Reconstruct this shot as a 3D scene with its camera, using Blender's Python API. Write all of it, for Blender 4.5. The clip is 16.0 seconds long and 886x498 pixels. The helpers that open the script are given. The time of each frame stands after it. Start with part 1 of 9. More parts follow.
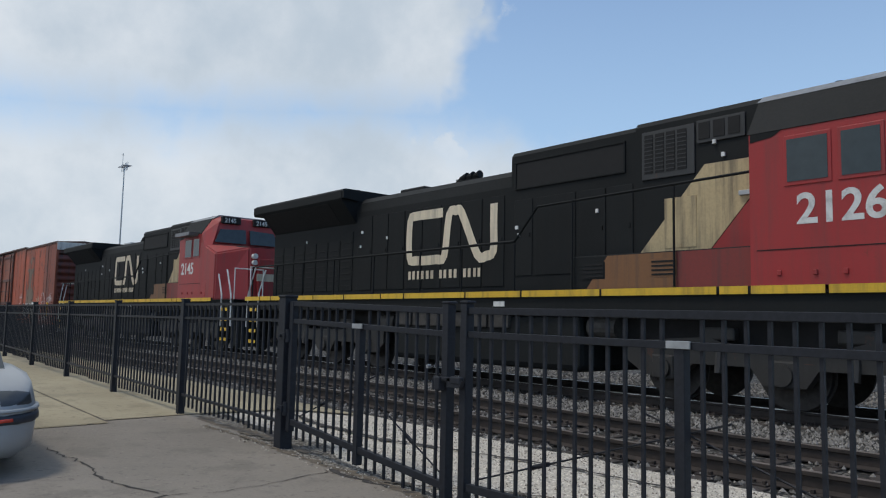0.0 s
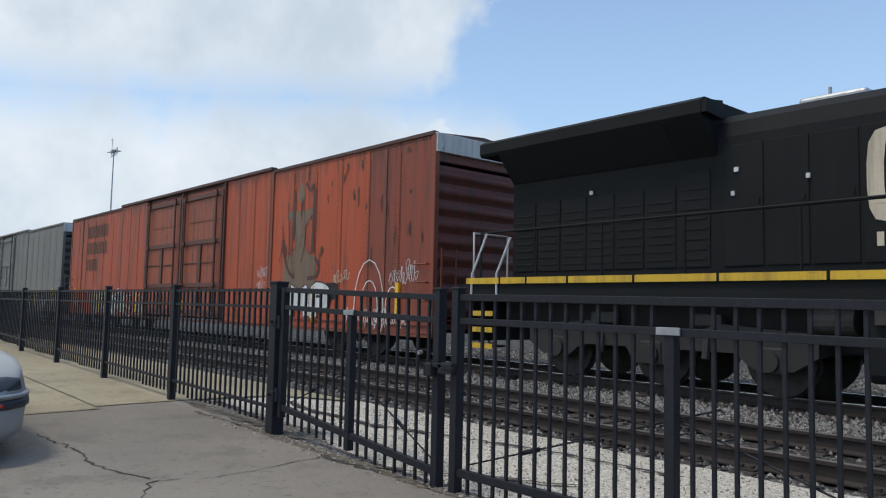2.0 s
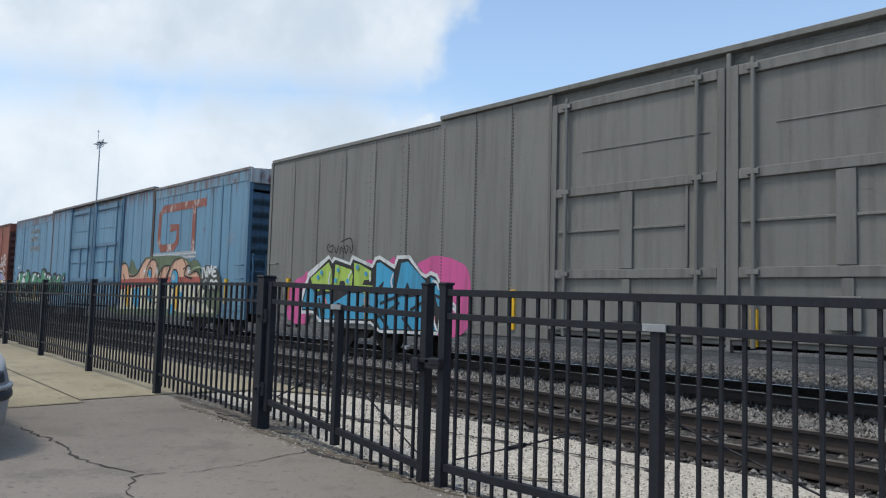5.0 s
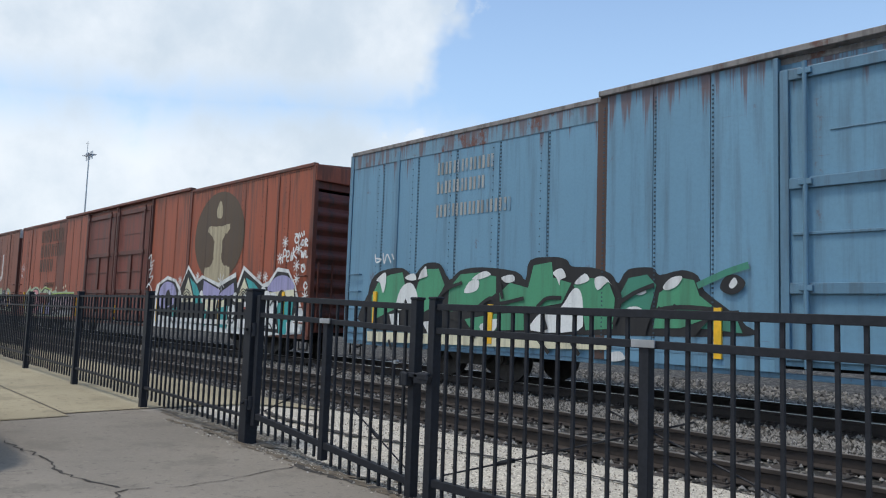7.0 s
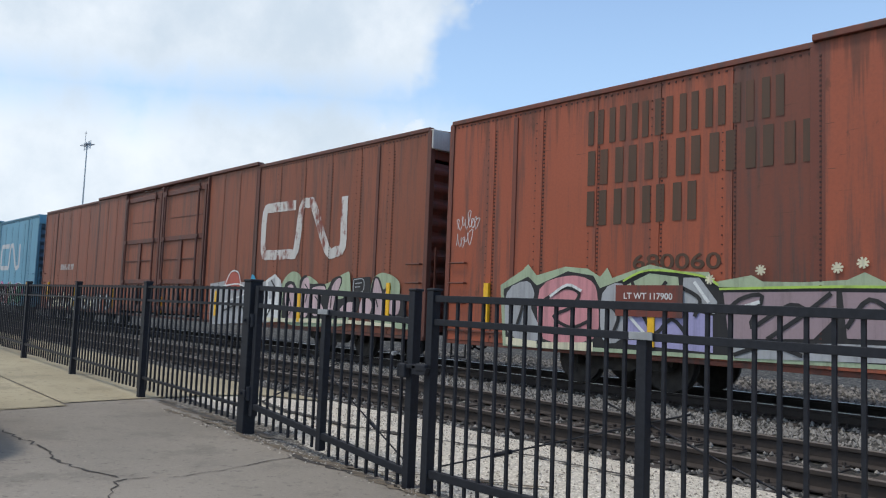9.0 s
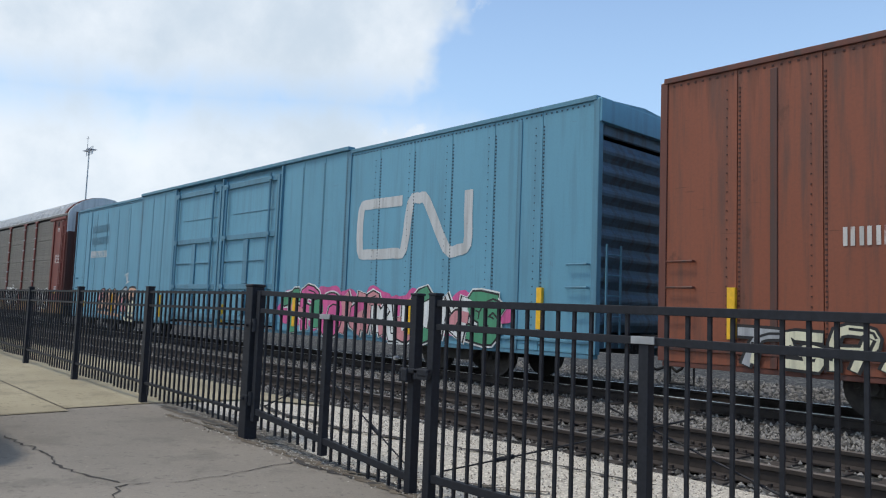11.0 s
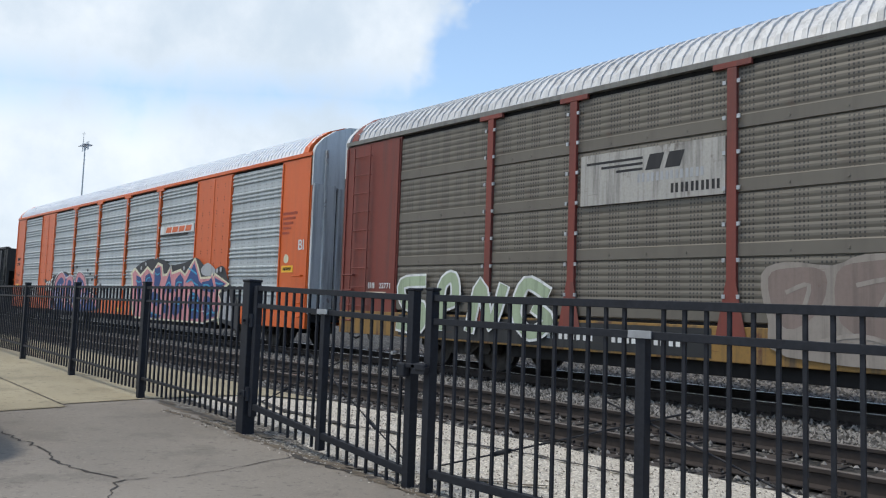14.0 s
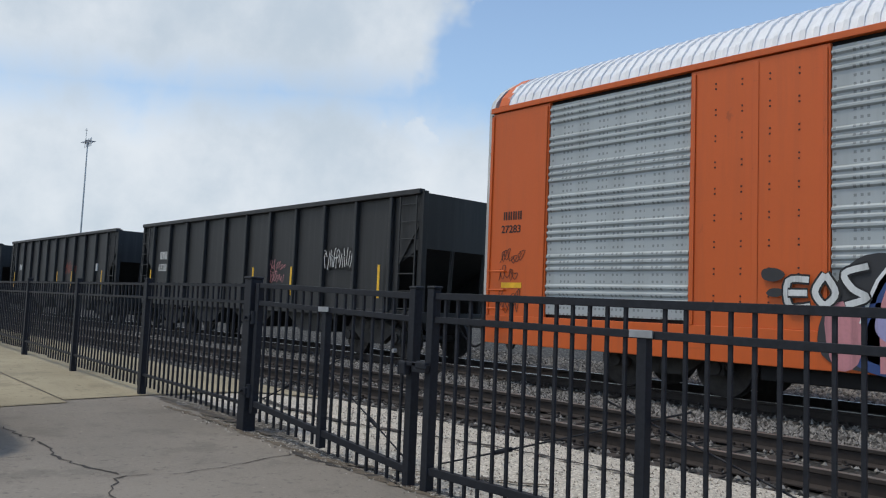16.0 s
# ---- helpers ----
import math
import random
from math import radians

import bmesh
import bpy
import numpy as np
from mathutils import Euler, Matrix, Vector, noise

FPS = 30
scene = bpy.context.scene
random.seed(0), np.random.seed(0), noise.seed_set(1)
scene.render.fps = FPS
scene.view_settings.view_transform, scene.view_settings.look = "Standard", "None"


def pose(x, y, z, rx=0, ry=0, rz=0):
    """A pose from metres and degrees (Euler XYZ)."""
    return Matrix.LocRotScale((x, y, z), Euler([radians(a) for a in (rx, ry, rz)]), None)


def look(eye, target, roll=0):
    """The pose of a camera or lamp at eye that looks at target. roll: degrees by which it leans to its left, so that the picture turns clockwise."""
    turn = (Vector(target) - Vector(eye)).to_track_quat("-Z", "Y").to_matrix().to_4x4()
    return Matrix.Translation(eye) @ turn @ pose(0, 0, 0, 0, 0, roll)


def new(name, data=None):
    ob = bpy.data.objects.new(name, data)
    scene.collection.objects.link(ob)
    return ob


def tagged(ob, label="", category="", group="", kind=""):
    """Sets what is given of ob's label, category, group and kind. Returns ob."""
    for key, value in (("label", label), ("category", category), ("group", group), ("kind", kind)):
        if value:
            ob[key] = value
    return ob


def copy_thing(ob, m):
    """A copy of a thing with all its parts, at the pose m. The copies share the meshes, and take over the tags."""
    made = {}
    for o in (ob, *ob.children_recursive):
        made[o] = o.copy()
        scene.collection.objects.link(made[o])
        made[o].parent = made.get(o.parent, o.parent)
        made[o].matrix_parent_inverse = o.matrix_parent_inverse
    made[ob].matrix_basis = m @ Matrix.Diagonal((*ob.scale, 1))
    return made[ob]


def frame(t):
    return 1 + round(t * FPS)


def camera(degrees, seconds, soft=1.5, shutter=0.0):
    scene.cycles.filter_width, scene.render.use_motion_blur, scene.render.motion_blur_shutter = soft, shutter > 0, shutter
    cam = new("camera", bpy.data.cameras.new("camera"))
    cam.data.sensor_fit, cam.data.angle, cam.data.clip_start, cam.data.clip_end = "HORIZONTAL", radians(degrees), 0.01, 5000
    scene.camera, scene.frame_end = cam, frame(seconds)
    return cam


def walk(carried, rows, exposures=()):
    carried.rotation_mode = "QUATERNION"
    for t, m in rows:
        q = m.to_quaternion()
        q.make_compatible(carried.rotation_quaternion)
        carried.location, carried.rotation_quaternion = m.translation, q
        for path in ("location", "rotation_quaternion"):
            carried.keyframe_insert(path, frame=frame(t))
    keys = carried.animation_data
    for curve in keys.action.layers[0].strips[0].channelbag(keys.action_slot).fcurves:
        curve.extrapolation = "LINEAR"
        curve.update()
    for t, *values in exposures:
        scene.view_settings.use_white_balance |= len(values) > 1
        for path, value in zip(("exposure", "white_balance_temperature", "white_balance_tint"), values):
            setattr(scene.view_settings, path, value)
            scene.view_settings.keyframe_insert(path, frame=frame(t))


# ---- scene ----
from mathutils.bvhtree import BVHTree

# ---- camera and path ----
EYE = (0.0, 0.0, 1.25)
# seconds, yaw, pitch, roll, travel of the train in metres
LOG = [
    (0, 49.51, 5.39, -1.21, 0.00),
    (0.5, 49.42, 5.24, -1.00, 7.75),
    (1, 49.26, 5.01, -0.93, 16.05),
    (1.5, 49.19, 4.84, -1.26, 24.22),
    (2, 48.86, 4.38, -1.26, 32.36),
    (2.5, 48.70, 4.06, -1.31, 40.44),
    (3, 48.48, 3.99, -1.27, 48.47),
    (5.5, 47.65, 4.17, -1.79, 90.14),
    (6, 47.34, 4.61, -1.92, 98.05),
    (6.5, 47.41, 5.29, -2.14, 106.58),
    (7, 47.11, 5.16, -1.97, 115.02),
    (7.5, 47.04, 5.35, -2.09, 123.30),
    (8, 46.82, 4.79, -2.39, 131.45),
    (8.5, 46.91, 4.81, -2.20, 139.43),
    (9, 46.97, 4.53, -2.22, 147.50),
    (9.5, 47.11, 4.52, -2.22, 155.67),
    (12, 47.03, 5.02, -2.09, 196.96),
    (12.5, 46.90, 4.80, -2.06, 205.32),
    (13, 46.94, 4.69, -1.84, 213.83),
    (13.5, 46.84, 4.50, -1.96, 222.31),
    (14, 46.90, 4.48, -1.97, 230.77),
    (14.5, 46.98, 4.38, -2.10, 239.11),
    (15, 46.84, 4.19, -1.79, 247.20),
    (15.5, 46.87, 4.31, -2.00, 255.80),
    (16, 47.00, 4.35, -2.32, 264.50),
]
cam = camera(60.66, 16.0, soft=1.15)
walk(cam, [(t, pose(*EYE, 90 + p, r, w)) for t, w, p, r, s in LOG],
     exposures=[(0, -0.2), (1, -0.12), (2, 0.0), (3, 0.08), (5.5, 0.1), (9, 0.16), (12, 0.1), (14, 0.2), (15, 0.15), (16, -0.12)])

# ---- world and sun ----
SUN_EL, SUN_AZ = radians(66), radians(200)
world = bpy.data.worlds.new("world")
scene.world = world
world.use_nodes = True


class Nodes:
    """A small node-tree writer."""

    def __init__(self, tree):
        self.t = tree
        tree.nodes.clear()

    def n(self, kind, **inputs):
        node = self.t.nodes.new(kind)
        for k, v in inputs.items():
            key = int(k[1:]) if k[0] == "i" and k[1:].isdigit() else k.replace("_", " ")
            self.put(node.inputs[key], v)
        return node

    def put(self, socket, v):
        if isinstance(v, bpy.types.NodeSocket):
            self.t.links.new(v, socket)
        else:
            socket.default_value = v

    def m(self, op, a, b=0.0, c=0.0):
        node = self.t.nodes.new("ShaderNodeMath")
        node.operation = op
        for i, v in enumerate((a, b, c)):
            self.put(node.inputs[i], v)
        return node.outputs[0]

    def mix(self, fac, a, b):
        node = self.t.nodes.new("ShaderNodeMix")
        node.data_type = "RGBA"
        self.put(node.inputs[0], fac)
        self.put(node.inputs[6], a)
        self.put(node.inputs[7], b)
        return node.outputs[2]

    def step(self, v, lo, hi):
        node = self.t.nodes.new("ShaderNodeMapRange")
        node.interpolation_type = "SMOOTHSTEP"
        self.put(node.inputs[0], v)
        node.inputs[1].default_value, node.inputs[2].default_value = lo, hi
        return node.outputs[0]

    def noise(self, vec, scale, detail=4.0, rough=0.55):
        node = self.n("ShaderNodeTexNoise", Vector=vec, Scale=scale, Detail=detail, Roughness=rough)
        return node.outputs[0]

    def stretch(self, vec, sx, sy, sz):
        node = self.n("ShaderNodeMapping", Vector=vec, Scale=(sx, sy, sz))
        return node.outputs[0]


def build_sky():
    w = Nodes(world.node_tree)
    sky = w.n("ShaderNodeTexSky")
    sky.sky_type, sky.sun_disc = "NISHITA", False
    sky.sun_elevation, sky.sun_rotation = SUN_EL, SUN_AZ
    sky.air_density, sky.dust_density, sky.ozone_density = 1.0, 0.6, 2.0
    way = w.n("ShaderNodeTexCoord").outputs["Generated"]
    xyz = w.n("ShaderNodeSeparateXYZ", Vector=way)
    deg = 180 / math.pi
    az = w.m("MULTIPLY", w.m("ARCTAN2", xyz.outputs[0], xyz.outputs[1]), deg)
    el = w.m("MULTIPLY", w.m("ARCSINE", xyz.outputs[2]), deg)
    big = w.noise(way, 5.0, 6.0, 0.5)
    fine = w.noise(way, 16.0, 6.0, 0.6)
    puff = w.m("ADD", w.m("MULTIPLY", w.m("SUBTRACT", big, 0.5), 12.0), w.m("MULTIPLY", w.m("SUBTRACT", fine, 0.5), 7.0))
    # a blue gap between a low cloud bank and a high cloud, opening wide to the east
    bend = w.m("MULTIPLY", w.m("SUBTRACT", w.noise(way, 3.2, 5.0, 0.6), 0.5), 26.0)
    east = w.m("MAXIMUM", w.m("ADD", w.m("ADD", az, bend), 51.0), 0.0)
    west = w.m("MAXIMUM", w.m("SUBTRACT", -58.0, az), 0.0)
    low = w.m("ADD", w.m("SUBTRACT", 13.6, w.m("MULTIPLY", west, 0.03)), w.m("MULTIPLY", east, -0.2))
    high = w.m("ADD", w.m("SUBTRACT", 17.0, w.m("MULTIPLY", west, 0.10)), w.m("MULTIPLY", east, 1.5))
    gap = w.m("MINIMUM", w.m("SUBTRACT", el, low), w.m("SUBTRACT", high, el))
    gap = w.m("ADD", gap, w.m("MULTIPLY", puff, 0.6))
    cloud = w.m("SUBTRACT", 1.0, w.step(gap, -2.0, 3.4))
    # a few heaped puffs on the eastern end of the bank
    for a0, e0, rad in ((-49.3, 12.9, 1.3), (-50.2, 12.3, 1.2), (-53.4, 11.0, 2.7), (-50.0, 9.2, 2.9), (-46.6, 9.2, 2.6), (-47.6, 23.2, 1.3)):
        dx = w.m("MULTIPLY", w.m("SUBTRACT", az, a0), 0.85)
        dz = w.m("SUBTRACT", el, e0)
        dist = w.m("SQRT", w.m("ADD", w.m("MULTIPLY", dx, dx), w.m("MULTIPLY", dz, dz)))
        dist = w.m("ADD", w.m("SUBTRACT", dist, rad), w.m("MULTIPLY", w.m("SUBTRACT", w.noise(way, 22.0, 6.0, 0.6), 0.5), 6.0))
        cloud = w.m("MAXIMUM", cloud, w.m("MULTIPLY", w.m("SUBTRACT", 1.0, w.step(dist, -0.7, 0.8)), 0.85))
    shade = w.step(w.m("ADD", big, w.m("MULTIPLY", fine, 0.4)), 0.45, 0.95)
    white = w.mix(shade, (0.58, 0.67, 0.76, 1), (0.85, 0.90, 0.95, 1))
    blue = w.n("ShaderNodeVectorMath", i0=sky.outputs[0])
    blue.operation = "SCALE"
    blue.inputs[3].default_value = SKY
    haze = w.mix(w.m("MULTIPLY", w.step(el, 38.0, 4.0), 0.6), blue.outputs[0], (0.46, 0.68, 0.93, 1))
    out = w.mix(w.m("MULTIPLY", cloud, 0.93), haze, white)
    bg = w.n("ShaderNodeBackground", Color=out, Strength=1.0)
    o = w.n("ShaderNodeOutputWorld")
    w.t.links.new(bg.outputs[0], o.inputs[0])


SKY = 0.19
build_sky()
sun = new("sun", bpy.data.lights.new("sun", "SUN"))
sun.data.energy, sun.data.angle, sun.data.color = 1.75, radians(12), (1.0, 0.93, 0.82)
sun.matrix_world = look((0, 0, 0), (-math.sin(SUN_AZ) * math.cos(SUN_EL), -math.cos(SUN_AZ) * math.cos(SUN_EL), -math.sin(SUN_EL)))


# ---- mesh helpers ----
def box(bm, x0, x1, y0, y1, z0, z1, bevel=0.0):
    vs = [bm.verts.new((x, y, z)) for x in (x0, x1) for y in (y0, y1) for z in (z0, z1)]
    fs = [bm.faces.new([vs[i] for i in q]) for q in ((0, 1, 3, 2), (4, 6, 7, 5), (0, 4, 5, 1), (2, 3, 7, 6), (0, 2, 6, 4), (1, 5, 7, 3))]
    if bevel:
        es = list({e for f in fs for e in f.edges})
        bmesh.ops.bevel(bm, geom=es, offset=bevel, segments=2, profile=0.5, affect="EDGES")
    return bm


def tube(bm, a, b, r, n=8, r2=None):
    a, b = Vector(a), Vector(b)
    q = (b - a).to_track_quat("Z", "Y")
    r2 = r if r2 is None else r2
    ra = [bm.verts.new(a + q @ Vector((r * math.cos(i * math.tau / n), r * math.sin(i * math.tau / n), 0))) for i in range(n)]
    rb = [bm.verts.new(b + q @ Vector((r2 * math.cos(i * math.tau / n), r2 * math.sin(i * math.tau / n), 0))) for i in range(n)]
    for i in range(n):
        bm.faces.new((ra[i], ra[(i + 1) % n], rb[(i + 1) % n], rb[i]))
    bm.faces.new(ra[::-1])
    bm.faces.new(rb)
    return bm


def pipe(bm, pts, r, n=6):
    """One bent tube through all the points."""
    pts = [Vector(p) for p in pts]
    rings = []
    for i, p in enumerate(pts):
        way = pts[min(i + 1, len(pts) - 1)] - pts[max(i - 1, 0)]
        side = way.cross(Vector((0.31, 0.2, 0.93))).normalized()
        up = side.cross(way).normalized()
        k = 1.0
        if 0 < i < len(pts) - 1:
            k = 1 / max(0.6, (pts[i + 1] - p).normalized().dot(way.normalized()))
        rings.append([bm.verts.new(p + side * (r * k * math.cos(a * math.tau / n)) + up * (r * k * math.sin(a * math.tau / n))) for a in range(n)])
    for u, v in zip(rings, rings[1:]):
        for a in range(n):
            bm.faces.new((u[a], u[(a + 1) % n], v[(a + 1) % n], v[a]))
    bm.faces.new(rings[0][::-1])
    bm.faces.new(rings[-1])
    return bm


def prism(bm, outline, y0, y1):
    """A solid from an outline in x, z, between two depths y."""
    a = [bm.verts.new((x, y0, z)) for x, z in outline]
    b = [bm.verts.new((x, y1, z)) for x, z in outline]
    n = len(outline)
    bm.faces.new(a)
    bm.faces.new(b[::-1])
    for i in range(n):
        bm.faces.new((a[i], b[i], b[(i + 1) % n], a[(i + 1) % n]))
    return bm


def extrude_x(bm, outline, x0, x1):
    """A solid from an outline in y, z, between two places x."""
    a = [bm.verts.new((x0, y, z)) for y, z in outline]
    b = [bm.verts.new((x1, y, z)) for y, z in outline]
    n = len(outline)
    bm.faces.new(a)
    bm.faces.new(b[::-1])
    for i in range(n):
        bm.faces.new((a[i], b[i], b[(i + 1) % n], a[(i + 1) % n]))
    return bm


def mesh_of(name, bm, mat, smooth=False):
    bmesh.ops.recalc_face_normals(bm, faces=bm.faces[:])
    me = bpy.data.meshes.new(name)
    bm.to_mesh(me)
    bm.free()
    for m in (mat if isinstance(mat, (list, tuple)) else (mat,)):
        me.materials.append(m)
    if smooth:
        me.polygons.foreach_set("use_smooth", [True] * len(me.polygons))
    return me


def thing(name, label, category, group="", kind="", bm=None, mat=None, m=None):
    ob = new(name, mesh_of(name, bm, mat) if bm else None)
    if m is not None:
        ob.matrix_basis = m
    return tagged(ob, label, category, group, kind)


def part(name, bm, mat, parent, label="", smooth=False):
    ob = new(name, mesh_of(name, bm, mat, smooth))
    ob.parent = parent
    return tagged(ob, label)


def share(name, me, parent, loc, label="", rot=(0, 0, 0)):
    ob = new(name, me)
    ob.parent = parent
    ob.location, ob.rotation_euler = loc, rot
    return tagged(ob, label)


# ---- materials ----
MATS = {}


def surface(name, build):
    if name not in MATS:
        mat = bpy.data.materials.new(name)
        mat.use_nodes = True
        w = Nodes(mat.node_tree)
        sh = w.n("ShaderNodeBsdfPrincipled")
        out = w.n("ShaderNodeOutputMaterial")
        w.t.links.new(sh.outputs[0], out.inputs[0])
        pos = w.n("ShaderNodeTexCoord").outputs["Object"]
        build(w, sh, pos)
        MATS[name] = mat
    return MATS[name]


def bump(w, sh, height, strength=0.3, dist=0.01):
    b = w.n("ShaderNodeBump", Strength=strength, Distance=dist, Height=height)
    w.put(sh.inputs["Normal"], b.outputs[0])


def col(c):
    return (*c, 1.0)


def paint(name, colour, rust=0.25, dirt=0.35, rough=0.55, rust_colour=(0.10, 0.035, 0.018), dirt_colour=(0.05, 0.045, 0.04), streak=1.0, metal=0.0, drip=0.0, gloss=0.5):
    """Weathered paint on steel: fading, streaks that run down, rust spots and grime."""
    def build(w, sh, pos):
        each = w.n("ShaderNodeObjectInfo").outputs["Random"]
        shift = w.n("ShaderNodeCombineXYZ", X=w.m("MULTIPLY", each, 70.0))
        here = w.n("ShaderNodeVectorMath", i0=pos, i1=shift.outputs[0])
        pos = here.outputs[0]
        down = w.noise(w.stretch(pos, 2.2, 2.2, 0.13), 2.6, 7.0, 0.65)
        big = w.noise(pos, 0.45, 3.0, 0.5)
        grain = w.noise(pos, 22.0, 5.0, 0.65)
        spots = w.noise(w.stretch(pos, 1.0, 1.0, 0.7), 3.1, 8.0, 0.7)
        c = w.mix(w.m("MULTIPLY", w.step(big, 0.3, 0.75), 0.35), col(colour), col([min(1, v * 1.22 + 0.012) for v in colour]))
        c = w.mix(w.m("MULTIPLY", each, 0.22), c, col([v * 0.62 for v in colour]))
        c = w.mix(w.m("MULTIPLY", w.step(down, 0.44, 0.68), min(1.0, dirt * streak * 1.25)), c, col(dirt_colour))
        c = w.mix(w.m("MULTIPLY", w.step(grain, 0.35, 0.8), dirt * 0.4), c, col(dirt_colour))
        mask = w.m("ADD", spots, w.m("MULTIPLY", w.m("SUBTRACT", down, 0.5), 0.35))
        c = w.mix(w.m("MULTIPLY", w.step(mask, 0.66 - 0.14 * rust, 0.74 - 0.08 * rust), min(1.0, 0.3 + rust)), c, col(rust_colour))
        if drip:
            # rust that runs down from the eaves in ragged tongues
            top = w.m("MULTIPLY", w.m("SUBTRACT", w.n("ShaderNodeSeparateXYZ", Vector=pos).outputs[2], 4.1), 0.28)
            run = w.noise(w.stretch(pos, 3.2, 1.0, 0.10), 2.4, 5.0, 0.65)
            run = w.step(w.m("ADD", run, top), 0.66, 0.80)
            c = w.mix(w.m("MULTIPLY", run, drip), c, col(rust_colour))
        # scratches
        cut = w.noise(w.stretch(pos, 0.8, 1.0, 14.0), 2.2, 3.0, 0.5)
        patch = w.noise(pos, 1.1, 2.0)
        c = w.mix(w.m("MULTIPLY", w.m("MULTIPLY", w.step(cut, 0.70, 0.73), w.step(patch, 0.52, 0.60)), 0.75 * min(1.0, dirt * 2)), c, col(rust_colour))
        w.put(sh.inputs["Base Color"], c)
        sh.inputs["Metallic"].default_value = metal
        sh.inputs["Specular IOR Level"].default_value = gloss
        w.put(sh.inputs["Roughness"], w.m("ADD", rough - 0.08, w.m("MULTIPLY", grain, 0.2)))
        bump(w, sh, w.m("ADD", grain, w.m("MULTIPLY", big, 3.0)), 0.25, 0.006)
    return surface(name, build)


def plain(name, colour, rough=0.5, metal=0.0, vary=0.25, scale=9.0, gloss=0.5):
    def build(w, sh, pos):
        g = w.noise(pos, scale, 5.0, 0.6)
        w.put(sh.inputs["Base Color"], w.mix(w.step(g, 0.3, 0.75), col([v * (1 - vary) for v in colour]), col([min(1, v * (1 + vary)) for v in colour])))
        sh.inputs["Metallic"].default_value = metal
        sh.inputs["Specular IOR Level"].default_value = gloss
        w.put(sh.inputs["Roughness"], w.m("ADD", rough - 0.1, w.m("MULTIPLY", g, 0.2)))
        bump(w, sh, g, 0.15, 0.004)
    return surface(name, build)


def concrete(name, colour, cracks=0.0, stones=0.3):
    def build(w, sh, pos):
        big = w.noise(pos, 0.35, 4.0, 0.55)
        mid = w.noise(pos, 2.3, 6.0, 0.65)
        fine = w.noise(pos, 38.0, 4.0, 0.75)
        pits = w.noise(pos, 14.0, 5.0, 0.7)
        c = w.mix(w.step(big, 0.3, 0.7), col([v * 0.80 for v in colour]), col([v * 1.10 for v in colour]))
        c = w.mix(w.m("MULTIPLY", w.step(mid, 0.50, 0.66), 0.55), c, col([v * 0.60 for v in colour]))
        c = w.mix(w.m("MULTIPLY", w.step(pits, 0.57, 0.66), 0.7), c, col([v * 0.5 for v in colour]))
        c = w.mix(w.m("MULTIPLY", w.step(pits, 0.36, 0.30), stones), c, col([min(1, v * 1.7) for v in colour]))
        c = w.mix(w.m("MULTIPLY", w.step(fine, 0.55, 0.72), stones), c, col([min(1, v * 1.5) for v in colour]))
        c = w.mix(w.m("MULTIPLY", w.step(fine, 0.45, 0.3), stones), c, col([v * 0.5 for v in colour]))
        w.put(sh.inputs["Base Color"], c)
        sh.inputs["Roughness"].default_value = 0.9
        bump(w, sh, w.m("ADD", w.m("MULTIPLY", fine, 0.6), mid), 0.5, 0.01)
    return surface(name, build)


def gravel(name, light, dark, scale=28.0, joint=0.35, relief=0.9):
    def build(w, sh, pos):
        cell = w.n("ShaderNodeTexVoronoi", Vector=pos, Scale=scale)
        big = w.noise(pos, 0.8, 5.0, 0.6)
        c = w.mix(cell.outputs[1], col(dark), col(light))
        bw = w.n("ShaderNodeRGBToBW", Color=cell.outputs[1])
        c = w.mix(w.step(bw.outputs[0], 0.2, 0.9), col(dark), col(light))
        c = w.mix(w.m("MULTIPLY", w.step(big, 0.45, 0.75), 0.45), c, col(dark))
        c = w.mix(w.step(cell.outputs[0], 0.25, 0.75), c, col([v * joint for v in dark]))
        w.put(sh.inputs["Base Color"], c)
        sh.inputs["Roughness"].default_value = 0.95
        bump(w, sh, w.m("SUBTRACT", 1.0, cell.outputs[0]), relief, 0.03)
    return surface(name, build)


def glass(name, colour=(0.02, 0.03, 0.035), rough=0.08):
    def build(w, sh, pos):
        g = w.noise(pos, 6.0)
        w.put(sh.inputs["Base Color"], w.mix(g, col(colour), col([v * 2 for v in colour])))
        sh.inputs["Roughness"].default_value = rough
        sh.inputs["IOR"].default_value = 1.5
    return surface(name, build)


M_ASPHALT = concrete("worn_grey_pavement", (0.235, 0.207, 0.17), stones=0.4)
M_SLAB = concrete("tan_concrete", (0.345, 0.297, 0.195), stones=0.2)
M_PAD = gravel("pale_crushed_stone", (0.84, 0.78, 0.67), (0.50, 0.455, 0.375), 48.0, 0.8, 0.4)
M_RUBBLE = gravel("grey_rubble", (0.46, 0.42, 0.35), (0.17, 0.15, 0.12), 40.0, 0.5, 0.8)
M_SOIL = gravel("grey_ballast", (0.20, 0.187, 0.165), (0.028, 0.026, 0.022), 11.0)
M_BALLAST = gravel("track_ballast", (0.17, 0.16, 0.145), (0.028, 0.026, 0.023), 13.0)
M_CINDER = gravel("brown_cinder_ballast", (0.115, 0.095, 0.075), (0.036, 0.03, 0.025), 20.0)
M_TIE = plain("weathered_timber", (0.05, 0.04, 0.033), 0.9, vary=0.4, scale=14.0)
M_RAIL = plain("rusty_rail_side", (0.032, 0.024, 0.02), 0.75, vary=0.3)
M_SHINE = plain("polished_rail_head", (0.62, 0.62, 0.62), 0.32, metal=0.9, vary=0.1)
